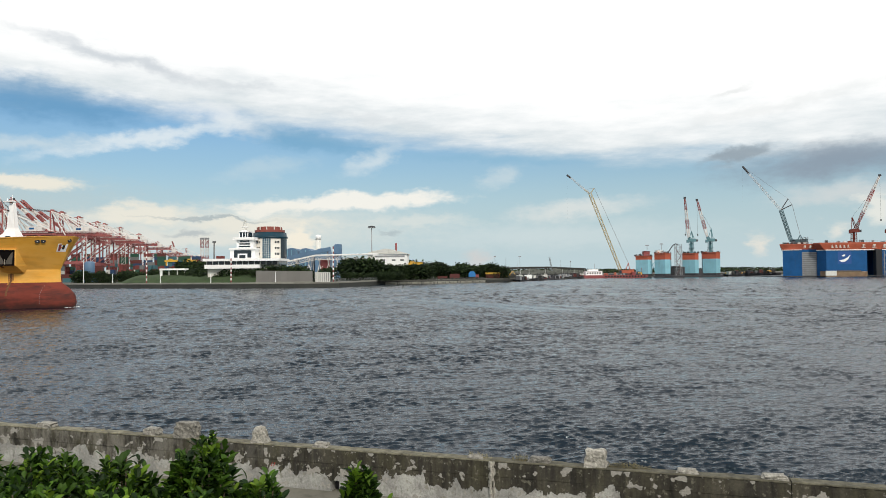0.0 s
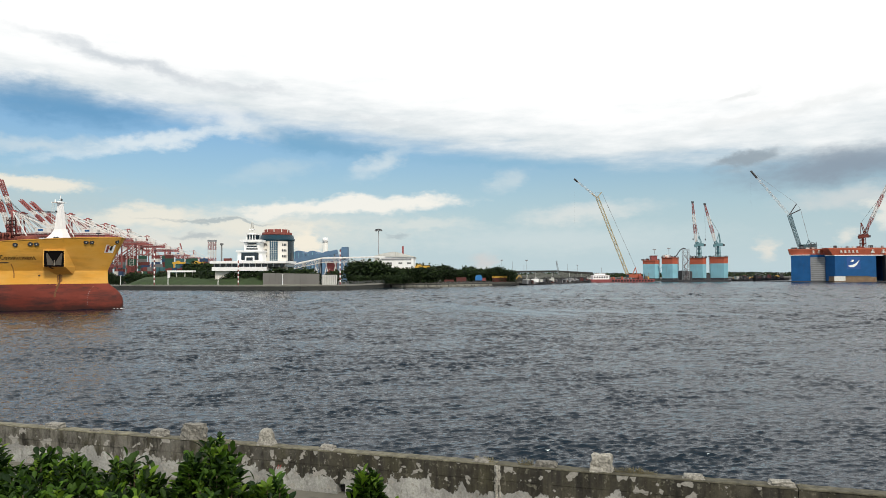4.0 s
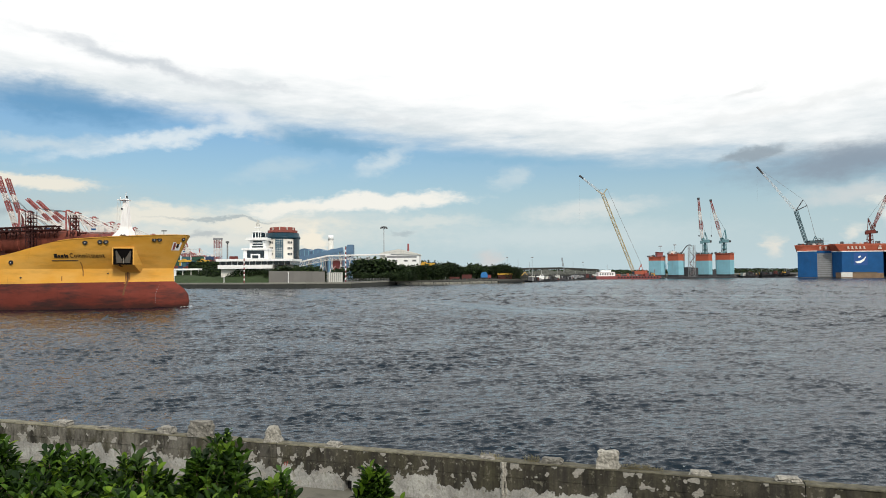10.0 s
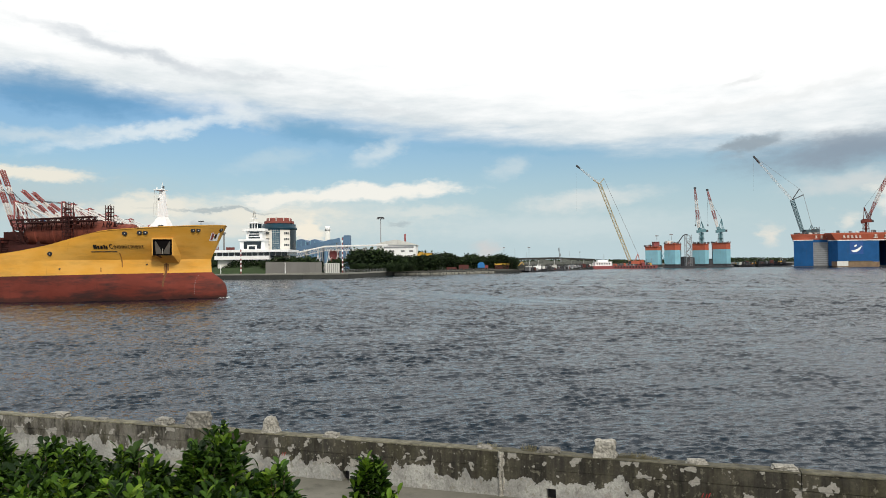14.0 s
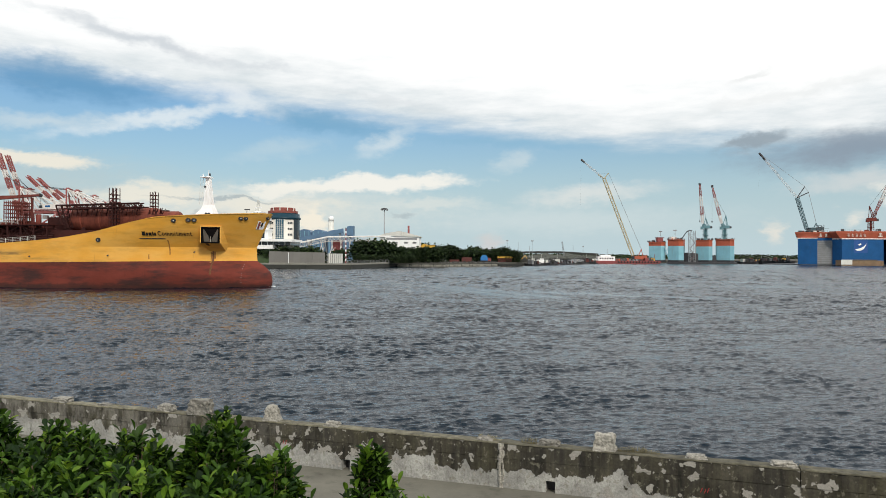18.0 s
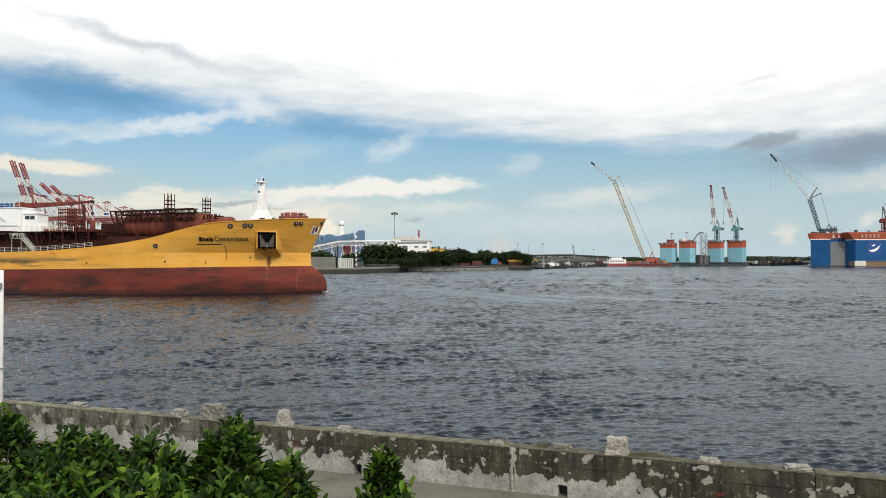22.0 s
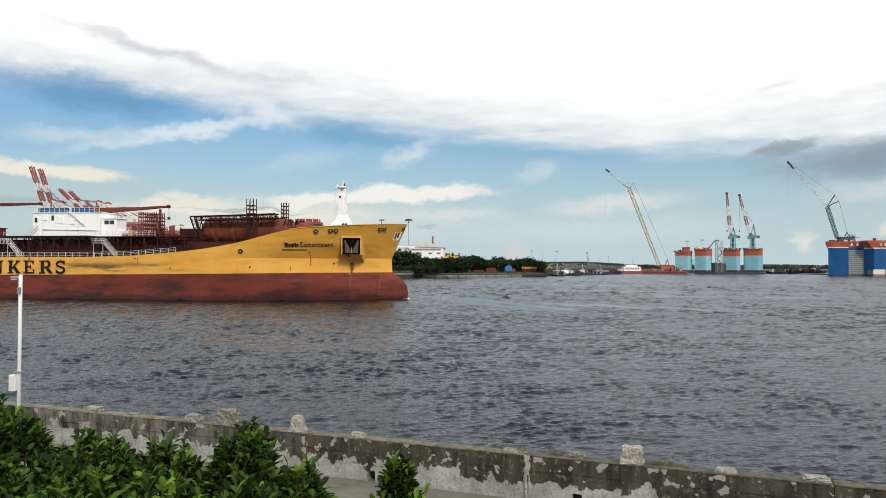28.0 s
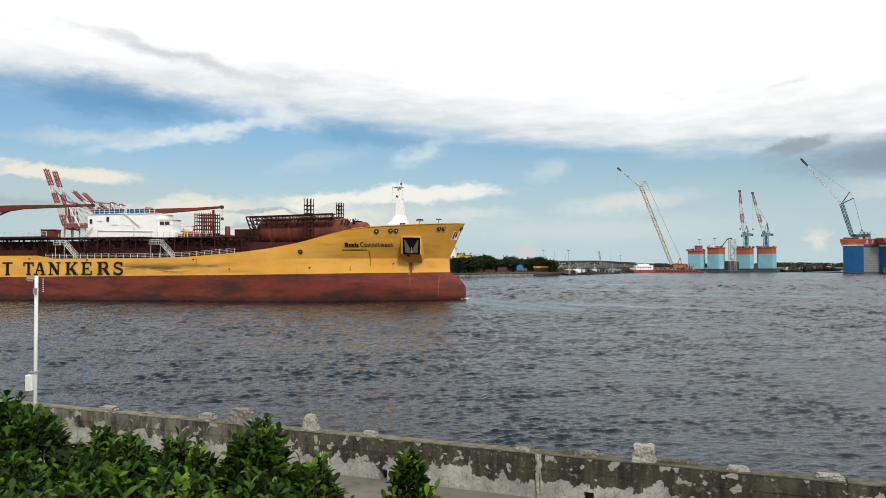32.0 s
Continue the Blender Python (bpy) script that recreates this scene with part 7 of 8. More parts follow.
def build_yard():
    rnd = random.Random(19)
    paints = [(M_BROWNBOX, "brown"), (M_GREEN, "green"), (M_GREYBOX, "grey"), (M_BOXBLUE, "dark blue"), (M_BOXRED, "dull red"), (M_OFFWHITE, "white"), (M_BOXTEAL, "teal")]
    ends = [container(n + " freight container seen end on", m, -520, 500, 2.2, 2.44, 2.6) for m, n in paints]
    first = [container(n + " corrugated freight container in a stack", m, -500, 500, 2.2, 6.1, 2.6) for m, n in paints]
    used, far = set(), {}
    for row in range(3):
        for col in range(22 if row < 2 else 26):
            x = -262 + col * 6.3 + row * 3 - (row == 2) * 60
            y = 462 + row * 34 + (col % 3) * 5 + (row == 2) * 30
            for lv in range(rnd.randint(2, 4) + row * 2 - (row == 1)):
                k = rnd.choice((0, 0, 0, 1, 1, 1, 2, 3, 4, 4, 4, 5, 6, 6))
                if row == 2:
                    far.setdefault(k, Shape()).box(x, x + 6.1, y, y + 2.4, 2.2 + lv * 2.62, 4.8 + lv * 2.62)
                    continue
                kit, step = (ends, 2) if (col * 7 + row) % 3 else (first, 1)
                for n in range(step):
                    k = k if n == 0 else rnd.choice((0, 1, 2, 3, 4, 6))
                    ob = kit[k] if (step, k) not in used else copy_thing(kit[k], pose(0, 0, 0))
                    used.add((step, k))
                    ob.matrix_world = pose(x + n * 2.9 + rnd.uniform(-0.1, 0.1), y, 2.2 + lv * 2.62, 0, 0, 0)
    rear = thing("container_stacks", "far stacks of freight containers in mixed faded colours", "containers", kind="stuff")
    for k, sh in far.items():
        tagged(part("stack", sh, paints[k][0], rear), kind="stuff")
    for x0, y0 in ((-199, 520), (-187, 524)):
        ob = thing("yard_crane", "yellow rubber-tyred yard crane", "crane", (x0, y0, 2.2), group="yellow yard cranes")
        for x in (0, 7):
            part("leg", Shape().box(x - 0.4, x + 0.4, -0.5, 0.5, 0, 13.4), M_YELLOW, ob)
        part("girder", Shape().box(-1, 8, -0.9, 0.9, 13.404, 14.8), M_YELLOW, ob)
        part("trolley", Shape().box(2, 4, -1.2, 1.2, 14.804, 15.6), M_YELLOW, ob)
    ob = thing("blue_silo", "blue upright tank by the quay", "tank", (-220, 450, 2.2))
    part("shell", Shape().turned([(3.0, 0), (3.0, 12), (2.2, 13)], 16), M_SHEDBLUE, ob, smooth=True)


build_yard()


def make_sts(boom_up, lab, reach=38):
    """A ship-to-shore crane; x runs along its boom towards the land, y along the quay."""
    ob = thing("quay_crane", lab, "crane", (0, 0, -200), group="ship-to-shore cranes")
    for x in (0, 22):
        for y in (-8, 8):
            part("leg", Shape().beam((x, y, 0), (x, y * 0.8, 31), 0.62, 4), M_STSRED, ob)
        part("portal_beam", Shape().box(x - 0.8, x + 0.8, -8, 8, 11, 12.8), M_STSRED, ob)
        part("sill_beam", Shape().box(x - 0.8, x + 0.8, -9, 9, 1.2, 2.8), M_STSRED, ob)
        part("portal_beam", Shape().box(x - 0.7, x + 0.7, -6.5, 6.5, 29, 30.6), M_STSRED, ob)
    for y in (-7.6, 7.6):
        part("side_beam", Shape().box(0.9, 21.1, y - 0.7, y + 0.7, 12.2, 13.6), M_STSRED, ob)
        part("diagonal", Shape().beam((0.5, y, 13.6), (21.5, y * 0.86, 29), 0.5, 5), M_STSRED, ob)
    for y in (-3.2, 3.2):
        part("girder", Shape().box(-2, 31, y - 0.45, y + 0.45, 31.0, 32.2), M_STSRED, ob)
        part("girder_tie", Shape().truss((-2, y, 32.8), (31, y, 32.8), 1.1, 1.1, 12, 0.12), M_STSRED, ob)
    part("machinery_house", Shape().box(13, 23, -3.2, 3.2, 33.604, 36.6), M_CRANEWHITE, ob, "pale machinery house")
    part("house_stripe", Shape().box(15, 18, -3.28, -3.204, 34.6, 35.8), M_BLUE, ob)
    part("walkway", Shape().box(-2, 28, -4.6, -4.1, 32.6, 32.75).box(-2, 28, -4.65, -4.55, 33.5, 33.6), M_CRANEWHITE, ob)
    for y in (-5, 5):
        part("apex_leg", Shape().beam((0, y, 31), (-1, y * 0.4, 47.5), 0.55, 5), M_STSRED, ob)
        part("apex_leg", Shape().beam((9, y, 31), (-0.5, y * 0.4, 47), 0.4, 5), M_CRANEWHITE, ob)
        part("backstay", Shape().beam((-0.5, y * 0.4, 47.2), (30, y * 0.6, 33), 0.3, 5), M_CRANEWHITE, ob)
        part("backstay", Shape().beam((-0.5, y * 0.4, 47.2), (17, y * 0.6, 33), 0.28, 5), M_CRANEWHITE, ob)
    part("apex_platform", Shape().box(-3.0, 2.0, -2.2, 2.2, 47.0, 47.5).box(-1.4, 0.6, -1.2, 1.2, 47.504, 48.3), M_STSRED, ob)
    c, s = math.cos(radians(boom_up)), math.sin(radians(boom_up))
    tip = lambda d, y, up=0.0: (-2 - d * c - up * s, y, 31.7 + d * s - up * c * -1)
    for y in (-2.0, 2.0):
        q = reach / 38
        cuts = ((0, 7 * q, M_STSRED), (7.02 * q, 15 * q, M_CRANEWHITE), (15.02 * q, 22 * q, M_STSRED), (22.02 * q, 27 * q, M_CRANEWHITE), (27.02 * q, 38 * q, M_STSRED))
        for a, b, m in cuts:
            part("boom_section", Shape().truss(tip(a, y), tip(b, y), 1.4, 1.4, 4, 0.26), m, ob)
        if boom_up > 20:
            part("forestay", Shape().beam(tip(reach * 0.7, y, 1.0), (-1, y * 0.4, 47.4), 0.16, 4), M_DARK, ob)
        else:
            part("forestay", Shape().beam(tip(reach * 0.5, y, 1.0), (-1, y * 0.4, 47.4), 0.25, 4).beam(tip(reach * 0.9, y, 1.0), (-1, y * 0.4, 47.4), 0.25, 4), M_CRANEWHITE, ob)
    sh = Shape()
    for k in range(8):
        sh.beam(tip(3 + k * reach / 8.4, -2.0), tip(3 + k * reach / 8.4, 2.0), 0.4, 4)
    part("boom_ties", sh, M_STSRED, ob)
    sh = Shape()
    for k in range(5):
        z = 13 + k * 3.4
        sh.box(20.4, 23.6, -10.5, -9.0, z, z + 0.2).beam((20.4, -10.4, z), (23.6, -10.4, z + 3.4), 0.12, 4)
    sh.beam((20.6, -10.4, 13), (20.6, -10.4, 30), 0.12, 4).beam((23.4, -10.4, 13), (23.4, -10.4, 30), 0.12, 4)
    part("stair_tower", sh, M_CRANEWHITE, ob)
    part("cab", Shape().box(8, 11, -1.5, 1.5, 27.6, 29.9), M_CRANEWHITE, ob)
    for x in (0, 22):
        for y in (-8, 8):
            part("bogie", Shape().box(x - 0.6, x + 0.6, y - 3, y + 3, 0, 1.19), M_DARK, ob)
    return ob


def build_cranes():
    a = make_sts(71.9, "red and white quay crane with its boom raised", 40)
    b = make_sts(45.4, "red and white quay crane with its boom half raised", 33.3)
    c = make_sts(4, "red and white quay crane with its boom lowered", 36)
    d = make_sts(37.6, "red and white quay crane with its boom partly raised", 32.8)
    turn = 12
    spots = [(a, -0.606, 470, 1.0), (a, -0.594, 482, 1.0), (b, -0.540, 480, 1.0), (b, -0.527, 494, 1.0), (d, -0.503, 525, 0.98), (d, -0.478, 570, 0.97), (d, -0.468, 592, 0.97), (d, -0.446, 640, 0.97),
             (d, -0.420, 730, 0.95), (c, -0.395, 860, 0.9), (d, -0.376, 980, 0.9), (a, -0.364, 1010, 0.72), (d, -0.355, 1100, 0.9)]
    placed = set()
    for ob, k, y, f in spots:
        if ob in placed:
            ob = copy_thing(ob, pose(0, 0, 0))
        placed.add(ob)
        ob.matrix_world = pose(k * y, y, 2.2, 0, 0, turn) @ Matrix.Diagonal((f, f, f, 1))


build_cranes()


# ---- floating docks and their cranes ----
def wing_wall(ob, outline, z_band, z_top, base=0.0, name="wing_wall"):
    cx = sum(p[0] for p in outline) / len(outline)
    cy = sum(p[1] for p in outline) / len(outline)
    w = part(name, Shape().plate(outline, base, z_band), M_SKYBLUE, ob, "sky blue dock wing wall")
    grow = [(cx + (x - cx) * 1.03, cy + (y - cy) * 1.03) for x, y in outline]
    part("orange_band", Shape().plate(outline, z_band + 0.004, z_top - 0.5), M_ORANGE, w, "orange top band")
    part("deck_edge", Shape().plate(grow, z_top - 0.496, z_top), M_ORANGE, w)
    s = Shape()
    n = len(outline)
    for i in range(n):
        a, b = Vector((*grow[i], 0)), Vector((*grow[(i + 1) % n], 0))
        m = max(2, int((b - a).length / 3))
        for k in range(m):
            p, q = a + (b - a) * k / m, a + (b - a) * (k + 1) / m
            s.beam((p.x, p.y, z_top), (p.x, p.y, z_top + 1.1), 0.06, 4)
            s.beam((p.x, p.y, z_top + 1.1), (q.x, q.y, z_top + 1.1), 0.05, 4)
    part("handrail", s, M_GREY, w)
    part("tide_stain", Shape().plate([(cx + (x - cx) * 1.004, cy + (y - cy) * 1.004) for x, y in outline], base, base + 1.6), M_DARK, w)
    rnd = random.Random(int(cx))
    (ax, ay), (bx, by) = outline[0], outline[2]
    for k in range(13):
        f = (k + 0.5) / 13
        gx, gy = ax + (bx - ax) * f + 1.2, ay + (by - ay) * f + rnd.uniform(2.5, 9)
        part("deck_gear", Shape().slab(gx, gy, z_top, z_top + rnd.uniform(0.5, 1.9), rnd.uniform(0.5, 1.5), 1.4), (M_DARK, M_GREY, M_DARK, M_ORANGE, M_BLACK)[k % 5], w)
    for k in range(3):
        gx = ax + (bx - ax) * (0.2 + 0.3 * k)
        part("bollard_post", Shape().beam((gx, ay + 6, z_top), (gx, ay + 6, z_top + rnd.uniform(1.5, 3.4)), 0.14, 5), M_DARK, w)
    return w


dock = thing("floating_dock", "sky blue floating dock with orange wing wall tops", "floating dock", group="sky blue floating docks")
wing_wall(dock, [(160, 601), (168.5, 595), (172.0, 597), (184, 636), (173, 642)], 14.8, 17.9, 1.5)
wing_wall(dock, [(174.5, 597), (181.5, 591), (186.2, 593.5), (199.5, 632), (189, 638)], 14.7, 20.0, 1.5)
part("control_house", Shape().box(167.0, 171.6, 600, 606, 17.9, 21.6).box(166.7, 172.0, 599.5, 606.5, 21.6, 21.9), M_CRANERED, dock)
part("control_house", Shape().box(178, 182.4, 600, 606, 20.0, 22.4), M_OFFWHITE, dock)
part("light_pole", Shape().beam((170, 602, 22.8), (170, 602, 27), 0.18, 6).box(168.6, 171.4, 601.8, 602.2, 26.4, 27.2), M_GREY, dock)
part("light_pole", Shape().beam((182, 602, 23), (182, 602, 28), 0.18, 6).box(180.6, 183.4, 601.8, 602.2, 27.4, 28.2), M_GREY, dock)
part("pontoon", Shape().plate([(172, 592), (187, 586), (202, 634), (187, 640)], -2, 1.496), M_DARK, dock)
part("end_stairs", Shape().beam((171.5, 596, 13.5), (175, 596, 4.0), 0.35, 4).beam((175, 596, 13.5), (171.5, 596, 9), 0.25, 4), M_SKYBLUE, dock)
dock = thing("floating_dock", "sky blue floating dock carrying two slewing cranes", "floating dock", group="sky blue floating docks")
wing_wall(dock, [(203, 613), (211.5, 607), (215.2, 609), (229, 650), (217, 656)], 14.6, 20.0, 1.5)
wing_wall(dock, [(220, 613), (229.0, 606.5), (233.3, 608.8), (248, 650), (235, 657)], 15.2, 20.6, 1.5)
part("pontoon", Shape().plate([(187.5, 599), (232, 599), (252, 652), (206, 660)], -2, 1.496), M_DARK, dock)
part("docked_hull", Shape().loft([[(x, 612, z) for x, z in ((191, 1.5), (220, 1.5), (219, 6.5), (210, 8.0), (196, 9.5), (191.5, 9.0))], [(x, 650, z) for x, z in ((205, 1.5), (230, 1.5), (229, 6.5), (220, 8.0), (208, 9.5), (205, 9.0))]]), M_DARK, dock, "dark scaffolded hull on the dock floor")

ob = thing("scaffold_tower", "brown lattice access tower beside the dock", "tower", (197.2, 606, 1.5))
part("frame", Shape().truss((0, 0, 0), (0, 0, 26), 4.6, 4.4, 9, 0.22), M_GREY, ob)
for k in range(4):
    part("stair_flight", Shape().beam((2 - 4 * ((k + 1) % 2), -1, 1 + 5 * k), (2 - 4 * (k % 2), -1, 6 + 5 * k), 0.3, 4), M_BROWNBOX, ob)
s = Shape()
pts = [(-10.5, 0, 18.2), (-8, 0, 20), (-6, 0, 23), (-4.2, 0, 25.4), (-2.2, 0, 26.4), (0, 0, 26)]
for a, b in zip(pts, pts[1:]):
    s.beam(a, b, 0.4, 6)
part("hose_boom", s, M_DARK, ob)


def slewing_crane(x, y, base, cab_z, apex, tip, foot, mats, lab):
    ob = thing("slewing_crane", lab, "crane", (x, y, base), group="slewing dock cranes")
    m_body, m_jib = mats
    h = cab_z - base
    part("pedestal", Shape().turned([(1.5, 0), (0.8, 1), (0.8, h), (1.8, h + 0.3)], 12), m_body, ob, smooth=True)
    part("tower_frame", Shape().truss((0, 0, 0), (0, 0, h), 3.2, 2.8, 5, 0.2), m_body, ob)
    part("gallery", Shape().turned([(2.6, h * 0.45), (2.6, h * 0.45 + 0.2)], 12), m_body, ob)
    part("machinery_house", Shape().box(-2.2, 3.4, -2, 2, h + 0.3, h + 2.8), m_body, ob)
    part("cab", Shape().box(-4.6, -2.6, -2.9, -1.2, h - 0.6, h + 1.8), m_body, ob)
    part("counterweight", Shape().box(3.5, 5.2, -1.6, 1.6, h + 0.4, h + 2.2), M_DARK, ob)
    ax, az = apex[0] - x, apex[1] - base
    part("a_frame", Shape().beam((2, -1.4, h + 3), (ax, -0.4, az), 0.3, 5).beam((2, 1.4, h + 3), (ax, 0.4, az), 0.3, 5).beam((-1.6, 0, h + 3), (ax, 0, az), 0.25, 5), m_body, ob)
    fx, fz, tx, tz = foot[0] - x, foot[1] - base, tip[0] - x, tip[1] - base
    P = lambda k: (fx + (tx - fx) * k, 0, fz + (tz - fz) * k)
    cuts = ((0, 0.22, 1.2, 1.9), (0.22, 0.45, 1.9, 1.9), (0.45, 0.7, 1.9, 1.6), (0.7, 1.0, 1.6, 0.8))
    for i, (a, b, w0, w1) in enumerate(cuts):
        part("jib_section", Shape().truss(P(a), P(b), w0, w1, 5, 0.2), m_jib[i % 2], ob)
    part("jib_foot", Shape().truss((fx * 0.4, 0, h + 2.4), P(0), 2.4, 1.3, 4, 0.2), m_body, ob)
    part("jib_head", Shape().box(tx - 0.9, tx + 0.9, -0.6, 0.6, tz - 0.7, tz + 0.9), M_DARK, ob)
    part("luffing_rope", Shape().beam((ax, 0, az), P(0.75), 0.09, 4), M_DARK, ob)
    part("hoist_rope", Shape().beam((tx, 0, tz), (tx, 0, max(h * 0.3, tz * 0.35)), 0.06, 4), M_DARK, ob)
    part("hook_block", Shape().slab(tx, 0, max(h * 0.3, tz * 0.35) - 1.4, max(h * 0.3, tz * 0.35), 0.7, 0.7), M_DARK, ob)


slewing_crane(210.4, 612, 20.0, 29.5, (210.6, 38.6), (205.6, 67), (208.2, 33.5), (M_TEAL, (M_CRANEWHITE, M_STSRED)), "blue green dock crane with a red and white jib")
slewing_crane(226.4, 612, 20.6, 29.5, (227.4, 40.8), (215.9, 65.3), (224.0, 34.0), (M_TEAL, (M_CRANEWHITE, M_STSRED)), "blue green dock crane with a raised red and white jib")


def lattice_crane(x, y, base, foot, knee, horns, tip, mats, lab, back):
    """A crawler crane with main boom, luffing jib and strut pair."""
    ob = thing("crawler_crane", lab, "crane", (x, y, base))
    L = lambda p: (p[0] - x, 0, p[1] - base)
    part("tracks", Shape().box(-4, 4, -3.4, -2, 0, 1.3).box(-4, 4, 2, 3.4, 0, 1.3), M_DARK, ob)
    part("superstructure", Shape().box(-3.6, 5.6, -1.9, 1.9, 1.4, 4.0), mats[1], ob)
    part("cab", Shape().box(-4.4, -2.4, -2.9, -1.91, 1.6, 3.8), M_GLASS, ob)
    part("counterweight", Shape().box(5.7, 8.0, -2.2, 2.2, 1.2, 4.4), mats[1], ob)
    part("main_boom", Shape().truss(L(foot), L(knee), 2.0, 2.2, 22, 0.22), mats[0], ob, "lattice main boom")
    part("jib", Shape().truss(L(knee), L(tip), 1.5, 0.9, 12, 0.075), mats[2], ob, "thin lattice jib")
    part("jib_head", Shape().beam(L(tip), L((tip[0] - (tip[0] - knee[0]) * 0.16, tip[1] - (tip[1] - knee[1]) * 0.16)), 0.8, 5), M_DARK, ob)
    s = Shape()
    for hx in horns:
        s.beam(L(knee), L(hx), 0.4, 5)
    part("jib_backstay_frame", s, mats[3], ob)
    part("pendants", Shape().beam(L(horns[0]), L(tip), 0.1, 4).beam(L(horns[1]), L(back), 0.16, 4).beam(L(horns[0]), L(horns[1]), 0.1, 4), M_GREY, ob)
    part("gantry", Shape().beam((1.5, 0, 4.0), L(back), 0.35, 5).beam((5.0, 0, 4.0), L(back), 0.3, 5), mats[1], ob)
    part("hoist_rope", Shape().beam(L(tip), L((tip[0] - 0.3, tip[1] - (tip[1] - base) * 0.45)), 0.03, 4), M_GREY, ob)


# crane barge
barge = thing("crane_barge", "low red work barge with a white cabin", "barge", (0, 595, 0))
part("hull", Shape().loft([[(x, -8, z), (x, 8, z), (x, 8, 2.4), (x, -8, 2.4)] for x, z in ((112.5, 1.0), (116, -1), (162, -1), (166, 1.0))]), M_CRANERED, barge)
part("cabin", Shape().box(116.5, 130, -4, 4, 2.4, 5.6), M_WHITE, barge)
part("cabin_roof", Shape().box(116.2, 130.3, -4.3, 4.3, 5.604, 5.9).box(119, 127, -3, 3, 5.9, 7.2), M_WHITE, barge)
for k in range(6):
    part("cabin_window", Shape().box(117.6 + k * 2, 118.6 + k * 2, -4.06, -4.004, 3.6, 4.8), M_GLASS, barge)
part("mast", Shape().beam((124.5, 0, 7.2), (124.5, 0, 12), 0.15, 5), M_GREY, barge)
for k in range(14):
    part("fender", Shape().beam((132 + k * 2.4, -8.2, 1.3), (132 + k * 2.4, -7.9, 1.3), 0.8, 10), M_RUBBER, barge)
for k, (x, w, h, c) in enumerate(((133, 3, 1.6, M_ORANGE), (138, 4, 1.2, M_DARK), (156, 3, 2.6, M_CRANERED), (161, 3, 2.0, M_YELLOW))):
    part("deck_gear", Shape().slab(x, -2, 2.4, 2.4 + h, w, 3), c, barge)
rnd = random.Random(61)
for k in range(26):
    x = 131 + k * 1.25 + rnd.uniform(-0.5, 0.5)
    part("deck_gear", Shape().slab(x, rnd.uniform(-6, 3), 2.4, 2.4 + rnd.uniform(0.6, 2.2) + (k > 17) * rnd.uniform(0, 2.4), rnd.uniform(0.7, 2.0), 2.0, rnd.uniform(-0.3, 0)), (M_DARK, M_CRANERED, M_BLACK, M_GREY, M_BROWNBOX, M_ORANGE, M_DARK)[rnd.randrange(7)], barge)
for k in range(9):
    x = 150 + rnd.uniform(-6, 14)
    part("deck_derrick", Shape().beam((x, 0, 2.4), (x + rnd.uniform(-1.5, 1.5), 0, 5 + rnd.uniform(0, 4)), 0.16, 5), (M_DARK, M_OFFWHITE, M_CRANERED)[k % 3], barge)
lattice_crane(148.5, 595, 2.4, (145.6, 6.8), (121.8, 69.6), [(116.8, 73.2), (125.4, 74.3)], (102.9, 85.5), (M_CRANEYEL, M_ORANGE, M_CRANEWHITE, M_CRANEYEL), "pale yellow lattice crawler crane with a long boom", (152.4, 12.0))

# great blue dock
big = thing("floating_dock", "large deep blue floating dock with an orange upper band", "floating dock", (0, 556, 0))
w = part("wing_wall", Shape().plate([(264, 6), (276, 0), (300, 50), (288, 56)], 0, 20.4), M_BLUE, big, "deep blue dock wing wall")
part("white_line", Shape().plate([(263.6, 6), (276, -0.3), (300.4, 50), (288, 56.4)], 20.404, 20.9), M_WHITE, w)
part("orange_band", Shape().loft([[(264, 6, 20.904), (293, 3, 20.904), (300, 50, 20.904), (287, 56, 20.904)], [(261.5, 5, 24.6), (293.2, 2.6, 24.6), (300, 50, 24.6), (286, 57, 24.6)], [(261.3, 5, 25.4), (293.2, 2.6, 25.4), (300, 50, 25.4), (286, 57, 25.4)]]), M_ORANGE, w)
gate = part("dock_gate", Shape().box(275.2, 293, 2.6, 4, 0, 18.9), M_GREY, big, "grey ribbed dock gate")
for k in range(12):
    part("gate_rib", Shape().box(275.4, 292.8, 2.3, 2.596, 1.0 + k * 1.5, 1.35 + k * 1.5), M_GREYBOX, gate)
part("gate_head", Shape().box(275.2, 293, 2.4, 5, 18.904, 20.9), M_BLUE, gate)
w = part("wing_wall", Shape().plate([(288.4, 2), (291.5, -6), (322.5, -6), (345, 44), (312, 50)], 0, 19.8), M_BLUE, big, "deep blue dock wing wall")
part("white_line", Shape().plate([(288, 2), (291.2, -6.3), (345, -6.3), (345, 44), (312, 50)], 19.804, 20.4), M_WHITE, w)
part("orange_band", Shape().loft([[(288.4, 2, 20.404), (290, -6, 20.404), (364, -6, 20.404), (364, 44, 20.404), (312, 50, 20.404)], [(285.4, 1, 24.9), (286.4, -7, 24.9), (364, -7, 24.9), (364, 44, 24.9), (312, 50, 24.9)], [(285.2, 1, 25.8), (286.2, -7, 25.8), (364, -7, 25.8), (364, 44, 25.8), (312, 50, 25.8)]]), M_ORANGE, w)
part("emblem_field", Shape().box(300.4, 310.6, -6.06, -6.004, 9.6, 19.0), surface("dark blue field", (0.012, 0.075, 0.27), 0.5, vary=0.15, scale=4), w)
